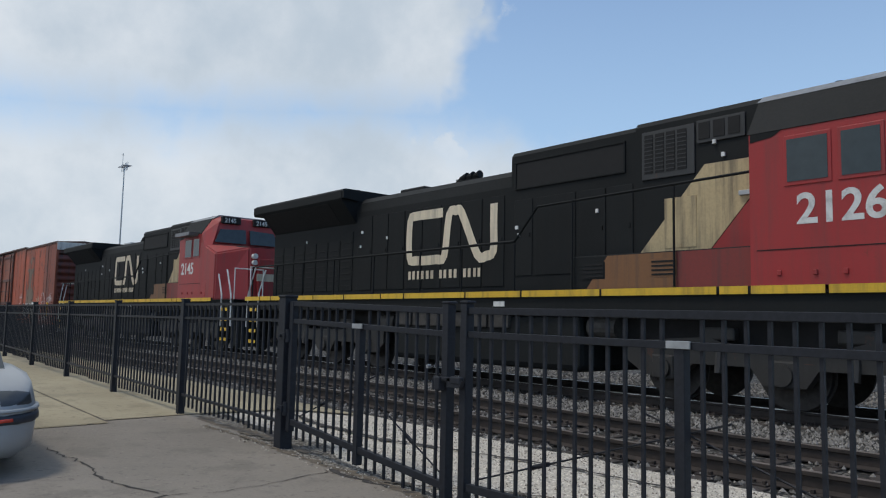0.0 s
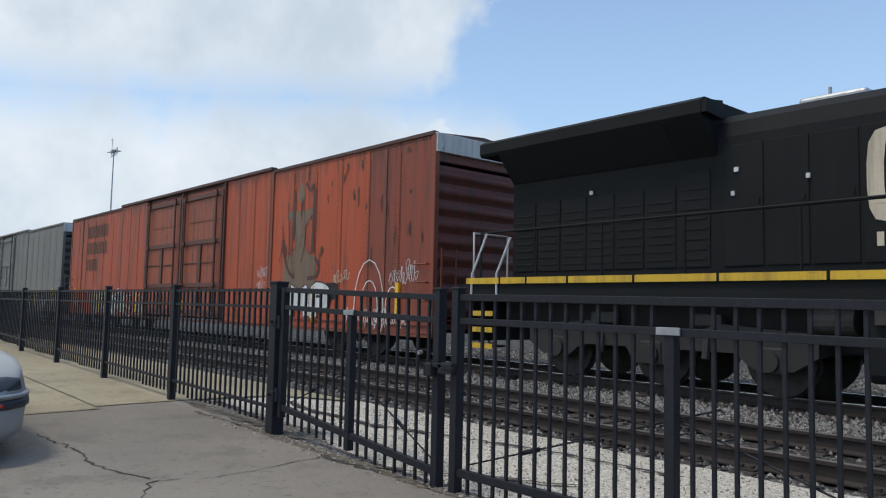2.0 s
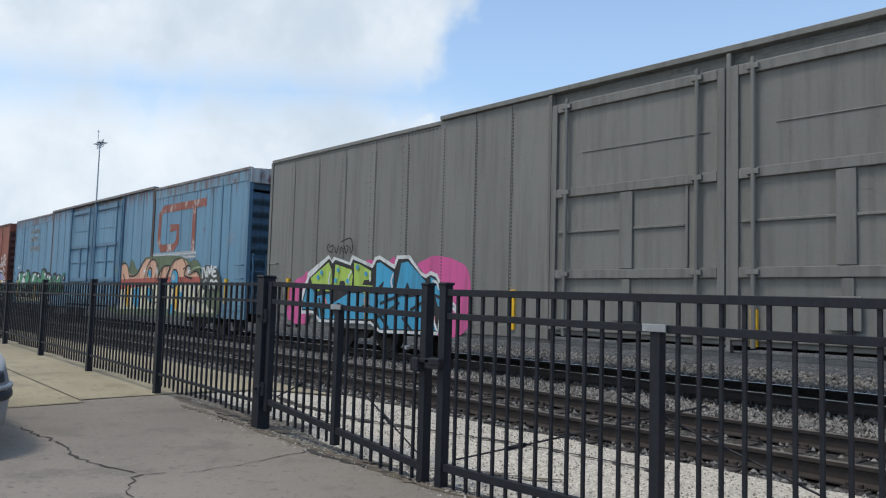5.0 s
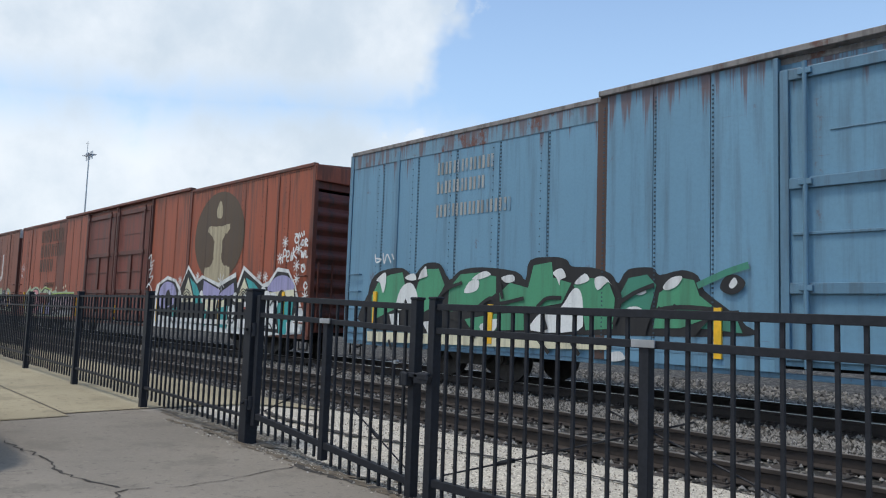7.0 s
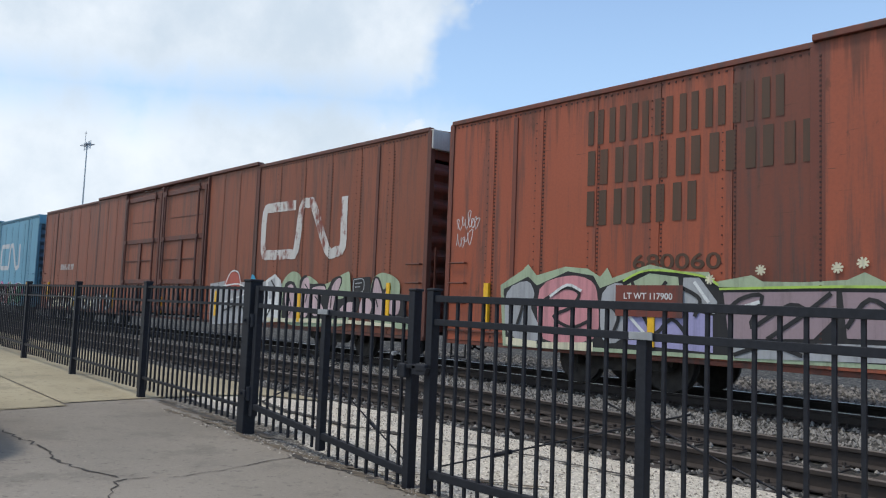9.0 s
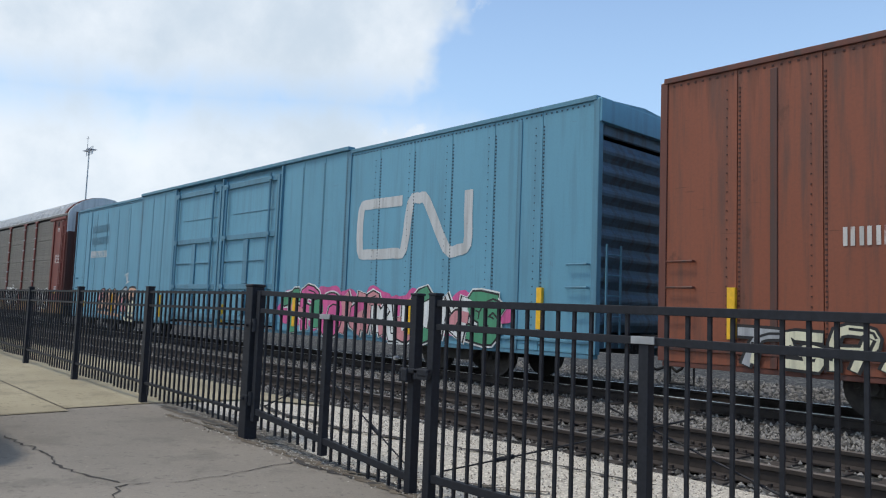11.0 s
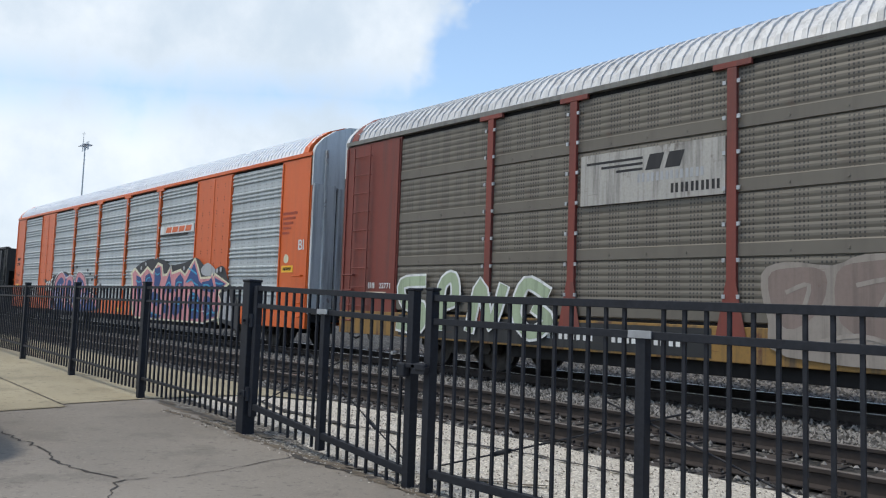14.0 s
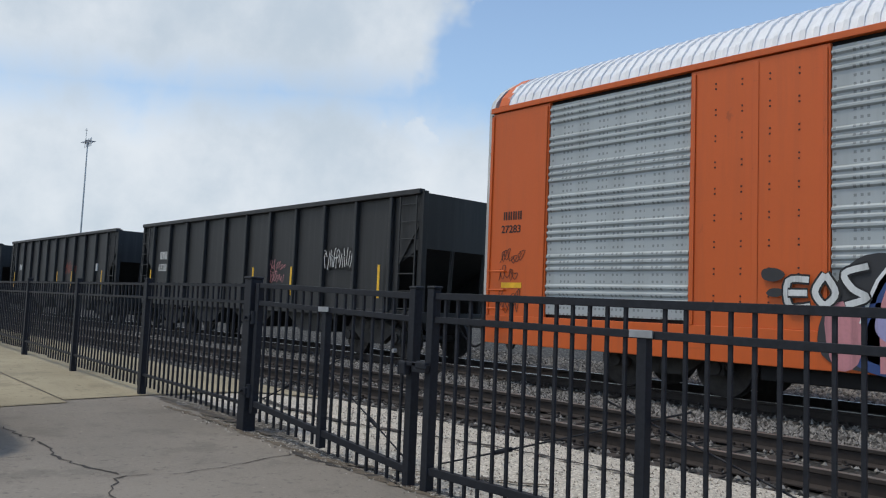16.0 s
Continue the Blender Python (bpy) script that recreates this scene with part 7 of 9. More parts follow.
P_GREY_TRIM = paint("warm_grey_trim", (0.20, 0.195, 0.175), 0.15, 0.3)
P_BLUE = paint("faded_powder_blue", (0.145, 0.30, 0.42), 0.2, 0.25, rust_colour=(0.13, 0.05, 0.035), drip=0.75)
P_BLUE_TRIM = paint("powder_blue_trim", (0.11, 0.225, 0.32), 0.3, 0.3)
P_BLUE2 = paint("smooth_powder_blue", (0.13, 0.335, 0.45), 0.03, 0.14)
P_BLUE2_TRIM = paint("smooth_blue_trim", (0.10, 0.25, 0.34), 0.08, 0.2)
P_RUSTROOF = paint("rusty_galvanised", (0.24, 0.22, 0.21), 0.75, 0.5, rust_colour=(0.13, 0.06, 0.045))
P_ENDWHITE = paint("peeling_white_cap", (0.58, 0.56, 0.52), 0.55, 0.4, rust_colour=(0.13, 0.05, 0.035))
# end walls: shade put into darker copies of the side colours, plus grime
P_ENDDARK = paint("shaded_red_end", (0.18, 0.045, 0.028), 0.4, 0.6)
P_ENDBLUE = paint("shaded_blue_end", (0.065, 0.135, 0.20), 0.25, 0.5)
P_LETTER = paint("dark_ghost_lettering", (0.07, 0.038, 0.02), 0.1, 0.15, dirt_colour=(0.24, 0.065, 0.03))
P_PEEL = paint("peeling_white_lettering", (0.60, 0.57, 0.53), 1.2, 0.2, rust_colour=(0.22, 0.06, 0.04))
P_RUSTLOGO = paint("rusted_red_lettering", (0.28, 0.075, 0.045), 0.95, 0.2, rust_colour=(0.62, 0.58, 0.52))


def ribbon_logo(car, x, z, h, mat, y, w=None):
    """Two ribbon shapes side by side, a bracket and a zigzag, with rounded turns."""
    t = 0.17 * h
    k = (w or 1.35 * h) / 1.35 / h
    bm = bmesh.new()
    stroke(bm, soften([(x + 0.55 * h * k, z + h - t / 2), (x + 0.4 * h * k, z + h - t / 2), (x + 0.16 * h * k, z + h - t / 2), (x + 0.06 * h * k, z + h * 0.84), (x + 0.06 * h * k, z + h * 0.16), (x + 0.16 * h * k, z + t / 2), (x + 0.48 * h * k, z + t / 2),
                (x + 0.6 * h * k, z + h * 0.14), (x + 0.66 * h * k, z + h * 0.86), (x + 0.76 * h * k, z + h - t / 2), (x + 0.84 * h * k, z + h * 0.86), (x + 1.06 * h * k, z + h * 0.12), (x + 1.18 * h * k, z + t / 2), (x + 1.27 * h * k, z + h * 0.16), (x + 1.27 * h * k, z + h * 0.6), (x + 1.27 * h * k, z + h - t / 2)], 3), t, y)
    part("ribbon_emblem", bm, mat, car, "two worn ribbon-like shapes")


def pillar(bm, x, dz, y):
    """A pillar with a broad foot and arms and a round head, flaking at its edges."""
    half = [(0.0, 3.76), (0.7, 3.78), (0.74, 3.62), (0.45, 3.5), (0.27, 3.3), (0.26, 2.75), (0.4, 2.56), (0.82, 2.5), (0.88, 1.6), (0.0, 1.6)]
    rnd = random.Random(12)
    line = []
    for sx, pts in ((1, half), (-1, half[::-1])):
        for (u0, z0), (u1, z1) in zip(pts, pts[1:]):
            for k in range(4):
                t = k / 4
                line.append((x + sx * (u0 + (u1 - u0) * t) + rnd.uniform(-0.025, 0.025), dz + z0 + (z1 - z0) * t + rnd.uniform(-0.03, 0.03)))
    bm.faces.new([bm.verts.new((u, y, z)) for u, z in line])
    blob(bm, x, 4.24 + dz, 0.21, 0.24, y, rnd, 20, 0.2)


def build_boxcars():
    Y = -1.509
    G = (-0.55,)
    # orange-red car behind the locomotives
    c = boxcar("orange-red hi-cube boxcar, rusty, white sprayed scrawls", -58.53, P_ORANGE, P_ORANGE_TRIM, P_ENDDARK, P_RUSTEAVE, P_ENDWHITE, door_mat=P_RUSTDOOR, rib=P_RUSTBAR, fascia=False, tones=((11.1, 14.0, P_SHADERED),))
    bars(c, -11.2, 4.0, [0.3, 0.42, 0.42, 0.3, 0.42, 0.42, 0.3, 0.42], 0.55, P_LETTER, Y)
    bars(c, -11.2, 3.25, [0.42] * 7, 0.55, P_LETTER, Y)
    bars(c, -11.2, 2.5, [0.42] * 4, 0.55, P_LETTER, Y)
    bubble(c, -1.512, 6.45, 0.82, 1.1, 0.9, ROUND, S_WHITE, S_BLACK, 0.36)
    for k, (u, r) in enumerate(((11.35, 0.8), (11.38, 0.46), (12.3, 0.35))):
        ring = [(u + r * 0.75 * math.cos(a * math.pi / 8), 1.15 + r * 1.45 * math.sin(a * math.pi / 8)) for a in range(-2, 11)]
        part("sprayed_arc", stroke(bmesh.new(), ring, 0.032, Y - 0.02 - 0.004 * k), S_WHITE, c, "white sprayed arc")
    scrawl(c, 9.75, 1.78, 0.75, 0.3, S_CREAM, Y, 13)
    scrawl(c, 12.1, 1.7, 1.1, 0.5, S_WHITE, Y, 14)
    scrawl(c, 10.3, 0.75, 2.6, 0.35, S_WHITE, Y - 0.03, 15)
    graffiti(c, -9.8, -3.6, 0.66, 1.6, [S_SAGE, S_WHITE, P_ORANGE], S_BLACK, S_WHITE, -1.537, 12, cell=1.0, fat=0.3)
    scrawl(c, 5.7, 1.65, 0.6, 0.6, S_WHITE, -1.537, 3)
    rnd = random.Random(8)
    primer = paint("worn_olive_primer", (0.20, 0.135, 0.085), 0.3, 0.4)
    bare = paint("bare_rust_patch", (0.085, 0.03, 0.02), 0.4, 0.5)
    bm = bmesh.new()
    pillar(bm, 8.06, 0.0, Y)
    part("bare_patch", bm, primer, c, "worn pillar-shaped patch of olive primer")
    for pts in ([(7.15, 3.0), (7.25, 2.5), (7.5, 2.1), (7.8, 1.95)], [(8.85, 2.45), (9.05, 2.2), (8.9, 1.95), (8.5, 1.9)], [(7.7, 4.35), (7.72, 3.6), (7.68, 3.0)], [(8.75, 4.3), (8.72, 3.4), (8.75, 2.6)], [(8.3, 4.5), (8.5, 4.3), (8.7, 4.42)]):
        part("rust_run", stroke(bmesh.new(), soften(pts, 4), 0.11, Y - 0.002), bare, c)
    for i in range(26):
        u, z = 6.7 + 6.6 * rnd.random() ** 1.3, 2.0 + 2.8 * rnd.random()
        bm = bmesh.new()
        blob(bm, u, z, rnd.uniform(0.02, 0.06), rnd.uniform(0.05, 0.26), Y - 0.004, rnd, 14, 0.5)
        part("rust_spot", bm, bare, c)
    for i in range(6):
        u = 7.0 + 0.35 * i * rnd.uniform(0.8, 1.1)
        bm = bmesh.new()
        stroke(bm, soften([(u, 4.3 - rnd.random()), (u + 0.15, 3.5 - rnd.random()), (u - 0.05, 2.9 - rnd.random())], 4), rnd.uniform(0.015, 0.035), Y - 0.005)
        part("rust_run", bm, bare, c)
    bm = box(bmesh.new(), 9.45, 10.0, -1.508, -1.502, 1.35, 1.78)
    part("data_panel", bm, S_BLACK, c)
    # grey car
    # its end wall is a darker grey, the shade put into the paint
    c = boxcar("flat grey hi-cube boxcar with bright blue and lime graffiti", -87.5, P_GREY, P_GREY_TRIM, paint("shaded_grey_end", (0.10, 0.10, 0.09), 0.2, 0.5), P_GREY_TRIM, P_WHITECAP, fascia=False, rivet_mat=P_GREYRIVET, bolsters=False)
    mural_blue_lime(c)
    scrawl(c, -12.9, 1.1, 0.6, 0.5, S_BLACK, Y - 0.016, 24)
    graffiti(c, 3.8, 11.5, 0.62, 1.5, [S_BLACK, S_GREY], S_BLACK, None, Y, 23, cell=1.2, fat=0.5)
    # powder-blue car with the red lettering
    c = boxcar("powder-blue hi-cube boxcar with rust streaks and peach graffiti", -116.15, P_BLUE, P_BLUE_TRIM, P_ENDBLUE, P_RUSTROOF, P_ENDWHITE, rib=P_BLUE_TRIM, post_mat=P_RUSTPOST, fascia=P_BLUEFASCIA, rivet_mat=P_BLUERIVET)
    bm = bmesh.new()
    stroke(bm, [(8.72, 4.26), (7.3, 4.26), (7.02, 4.1), (6.98, 3.1), (7.2, 2.86), (8.3, 2.86), (8.6, 3.05), (8.62, 3.55), (8.0, 3.55)], 0.27, Y)
    stroke(bm, [(8.72, 4.262), (10.75, 4.262)], 0.27, Y - 0.0011)
    stroke(bm, [(9.9, 4.2), (9.9, 2.72)], 0.27, Y - 0.003)
    part("red_emblem", bm, P_RUSTLOGO, c, "large rust-red block emblem, flaking")
    bm = bmesh.new()
    for z in (2.50, 2.62):
        stroke(bm, [(6.52, z), (10.18, z)], 0.03, Y - 0.003)
    for k in range(46):
        u = 6.54 + 0.08 * k
        stroke(bm, [(u, 2.44), (u, 2.69)], 0.035, Y - 0.006)
    tagged(part("picket_stencil", bm, S_WHITE, c, "white stencilled row of pickets"), kind="stuff")
    mural_peach(c)
    scrawl(c, 12.45, 2.75, 0.4, 0.4, S_GREY, Y - 0.004, 33)
    bars(c, -10.6, 4.2, [0.24] * 7, 0.26, P_GHOSTBLUE, Y)
    bars(c, -10.6, 3.8, [0.24] * 6, 0.26, P_GHOSTBLUE, Y)
    bars(c, -10.6, 3.3, [0.24] * 9, 0.26, P_GHOSTBLUE, Y)
    mural_green(c)
    # red-brown car with the pale figure emblem
    c = boxcar("red-brown hi-cube boxcar with maroon doors and lilac graffiti", -145.1, P_REDBR, P_REDBR_TRIM, P_ENDDARK, P_REDBR_TRIM, P_REDBR, door_mat=P_MAROON, rib=P_MAROONBAR, fascia=False, tones=((-7.7, -6.4, P_SOOTRED),))
    bm = bmesh.new()
    blob(bm, 8.47, 3.45, 1.63, 1.38, Y, random.Random(4), 40, 0.0)
    part("dark_disc", bm, paint("brown_disc", (0.085, 0.05, 0.025), 0.05, 0.3), c, "large dark brown painted disc")
    bm = bmesh.new()
    pillar(bm, 8.48, 0.0, Y - 0.004)
    part("pale_emblem", bm, paint("flaking_tan_paint", (0.50, 0.42, 0.27), 0.4, 0.35), c, "pale pillar-shaped emblem, flaking")
    mural_pyramids(c)
    for n, z, u in ((8, 4.13, 0.435), (7, 3.43, 0.56), (4, 2.73, 0.545)):
        bars(c, -10.25, z, [u] * n, 0.6, P_LETTER, Y)
    letters(c, "680060", -9.3, 1.98, 0.34, P_LETTER, Y, name="road_number", squeeze=1.5)
    mural_dusk(c)
    part("data_panel", box(bmesh.new(), -9.55, -8.35, -1.58, -1.572, 1.22, 1.72), P_MAROON, c, "maroon stencilled data panel")
    letters(c, "LT WT 117900", -9.4, 1.5, 0.14, M_WHITE, -1.583, name="stencil")
    scrawl(c, -13.4, 2.5, 0.6, 0.7, S_WHITE, Y, 45)
    # brown car with the ribbon emblem
    c = boxcar("brown hi-cube boxcar with flaking white emblem and graffiti", -173.1, P_BROWN, P_BROWN_TRIM, P_ENDDARK, P_BROWN_TRIM, P_ENDWHITE, rib=P_BROWN_TRIM, fascia=False)
    ribbon_logo(c, 6.68, 2.38, 1.55, P_PEEL, Y, 4.2)
    mural_pink_sage(c)
    graffiti(c, -12.5, -4.5, 0.6, 1.3, [S_CREAM, S_GREY], S_BLACK, None, -1.537, 52, cell=1.1, fat=0.25)
    bars(c, -11, 2.3, [0.2] * 9, 0.25, P_PEEL, Y)
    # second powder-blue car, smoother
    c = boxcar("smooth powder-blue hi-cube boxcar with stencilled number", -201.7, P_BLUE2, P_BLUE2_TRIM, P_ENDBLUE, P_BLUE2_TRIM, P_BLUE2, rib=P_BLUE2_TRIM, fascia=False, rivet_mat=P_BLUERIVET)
    ghost = paint("ghost_blue_lettering", (0.085, 0.215, 0.29), 0.1, 0.2)
    bars(c, -11.7, 3.98, [0.25] * 8, 0.3, ghost, Y)
    bars(c, -11.7, 3.5, [0.25] * 8, 0.3, ghost, Y)
    bars(c, -11.7, 2.97, [0.23] * 3, 0.28, M_WHITE, Y)
    letters(c, "795136", -10.98, 2.97, 0.38, M_WHITE, Y, name="road_number")
    ribbon_logo(c, 6.8, 2.4, 1.4, P_WHITECAP, Y, 4.0)
    mural_sleepers(c)
    graffiti(c, 3.8, 11.5, 0.6, 1.7, [S_PINK, S_ROSE, S_WHITE, S_GREEN], S_BLACK, S_WHITE, -1.537, 66, cell=1.4, fat=0.45, cloud=S_PINK)
    for s in (-1,):
        part("notice", box(bmesh.new(), -12.75, -12.1, -1.512, -1.503, 0.95, 1.2), M_REFLECT, c, "small yellow notice plate")


P_RUSTPOST = paint("rusted_post", (0.085, 0.045, 0.035), 0.6, 0.5)
P_BLUEFASCIA = paint("rusty_blue_fascia", (0.16, 0.30, 0.40), 0.85, 0.4, rust_colour=(0.14, 0.055, 0.04), drip=0.7)
P_GHOSTBLUE = paint("peeled_pale_lettering", (0.36, 0.36, 0.34), 1.2, 0.4, rust_colour=(0.15, 0.26, 0.35))
P_RUSTDOOR = paint("rusty_orange_door", (0.36, 0.082, 0.032), 0.75, 0.55, rust_colour=(0.085, 0.035, 0.025), drip=0.5)
P_RUSTBAR = paint("rust_brown_bar", (0.12, 0.036, 0.022), 0.6, 0.5)
P_RUSTEAVE = paint("rust_black_eave", (0.085, 0.035, 0.025), 0.6, 0.5)
# darker orange-red: shadow and soot near the car's end put into the colour
P_SHADERED = paint("shaded_sooty_red", (0.27, 0.055, 0.026), 0.35, 0.5, drip=0.5)
P_SOOTRED = paint("sooty_red_brown", (0.185, 0.05, 0.026), 0.4, 0.6, drip=0.6)
P_MAROONBAR = paint("sooty_maroon_bar", (0.125, 0.034, 0.022), 0.4, 0.5)
# rivets darker than their sheets: each rivet's small shadow is in the colour
P_REDRIVET = plain("shaded_red_rivet", (0.06, 0.018, 0.012), 0.6)
P_BLUERIVET = plain("shaded_blue_rivet", (0.03, 0.06, 0.085), 0.6)
P_GREYRIVET = plain("shaded_grey_rivet", (0.07, 0.068, 0.06), 0.6)
P_WHITECAP = paint("clean_white_cap", (0.62, 0.63, 0.62), 0.1, 0.25)
build_boxcars()


# ---- autoracks ----
def perforated(name, colour, dirt, rust, holes=0.8, panels=False):
    """Galvanised side screen with grime; punched holes only painted as dark dots."""
    def build(w, sh, pos):
        xyz = w.n("ShaderNodeSeparateXYZ", Vector=pos)
        fx = w.m("FRACT", w.m("MULTIPLY", xyz.outputs[0], 12.0))
        fz = w.m("FRACT", w.m("MULTIPLY", xyz.outputs[2], 8.7))
        gx = w.m("FRACT", w.m("MULTIPLY", xyz.outputs[0], 2.7))
        hole = w.m("MULTIPLY", w.m("MULTIPLY", w.m("LESS_THAN", fx, 0.45), w.m("LESS_THAN", fz, 0.35)), w.m("LESS_THAN", gx, 0.62))
        if panels:
            fx = w.m("FRACT", w.m("MULTIPLY", xyz.outputs[0], 17.0))
            fz = w.m("FRACT", w.m("MULTIPLY", xyz.outputs[2], 16.0))
            band = w.m("FRACT", w.m("DIVIDE", w.m("SUBTRACT", xyz.outputs[2], 1.16), 0.9475))
            hole = w.m("MULTIPLY", w.m("MULTIPLY", w.m("LESS_THAN", fx, 0.42), w.m("LESS_THAN", fz, 0.5)), w.m("MULTIPLY", w.m("LESS_THAN", gx, 0.62), w.m("GREATER_THAN", band, 0.23)))
        down = w.noise(w.stretch(pos, 2.0, 2.0, 0.2), 1.6, 6.0, 0.6)
        big = w.noise(pos, 0.5, 3.0)
        c = w.mix(w.m("MULTIPLY", w.step(big, 0.3, 0.75), 0.5), col(colour), col([v * 0.75 for v in colour]))
        c = w.mix(w.m("MULTIPLY", w.step(down, 0.45, 0.75), dirt), c, col((0.10, 0.085, 0.07)))
        c = w.mix(w.m("MULTIPLY", w.step(w.noise(pos, 2.5, 8.0, 0.7), 0.62, 0.72), rust), c, col((0.12, 0.06, 0.04)))
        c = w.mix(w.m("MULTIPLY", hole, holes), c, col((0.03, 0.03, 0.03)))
        w.put(sh.inputs["Base Color"], c)
        sh.inputs["Metallic"].default_value = 0.25
        sh.inputs["Roughness"].default_value = 0.5
    return surface(name, build)


def screen_mesh(w, mat):
    bm = bmesh.new()
    prof = [(-1.49, 1.16)]
    z = 1.2
    while z < 4.75:
        prof += [(-1.49, z), (-1.49, z + 0.17)]
        for k in range(3):
            b = z + 0.18 + k * 0.115
            prof += [(-1.49, b), (-1.522, b + 0.03), (-1.522, b + 0.06), (-1.49, b + 0.09)]
        z += 0.535
    prof.append((-1.49, 4.95))
    extrude_x(bm, prof + [(-1.447, 4.95), (-1.447, 1.16)], -w / 2, w / 2)
    return mesh_of("side_screen", bm, mat)


def arch(r=0.0):
    return [(-1.52 - r * 0.3, 5.10), (-1.45 - r, 5.28 + r * 0.4), (-1.22 - r, 5.53 + r), (-0.88, 5.76 + r), (-0.46, 5.92 + r), (0, 5.98 + r), (0.46, 5.92 + r), (0.88, 5.76 + r), (1.22 + r, 5.53 + r), (1.45 + r, 5.28 + r * 0.4), (1.52 + r * 0.3, 5.10)]


def panel_screen_mesh(w, mat):
    """Four sheets one above the other, a plain lip at the foot of each, shallow waves above it."""
    bm = bmesh.new()
    prof = []
    for k in range(4):
        z = 1.16 + 0.9475 * k
        prof += [(-1.465, z), (-1.465, z + 0.012), (-1.503, z + 0.014), (-1.503, z + 0.2), (-1.49, z + 0.215)]
        for i in range(6):
            b = z + 0.23 + 0.115 * i
            prof += [(-1.49, b), (-1.499, b + 0.04), (-1.499, b + 0.075), (-1.49, b + 0.11)]
        prof.append((-1.49, z + 0.93))
    extrude_x(bm, prof + [(-1.447, 4.95), (-1.447, 1.15)], -w / 2, w / 2)
    for k in range(3):
        for u in (-w / 4, 0.0, w / 4):
            tube(bm, (u, -1.515, 2.2 + 0.9475 * k), (u, -1.5, 2.2 + 0.9475 * k), 0.022, 6)
    return mesh_of("side_screen", bm, mat)


def rack_roof(half, mat, car):
    bm = bmesh.new()
    rings = []
    n = int(half * 2 / 0.19)
    for i in range(n):
        u = -half + i * 2 * half / n
        for du, r in ((0.0, 0.0), (0.10, 0.0), (0.12, 0.03), (0.19, 0.03)):
            rings.append([bm.verts.new((u + du, y, z)) for y, z in arch(r)])
    for r, q in zip(rings, rings[1:]):
        for i in range(len(r) - 1):
            bm.faces.new((r[i], q[i], q[i + 1], r[i + 1]))
    return part("roof", bm, mat, car, "ribbed galvanised arched roof")


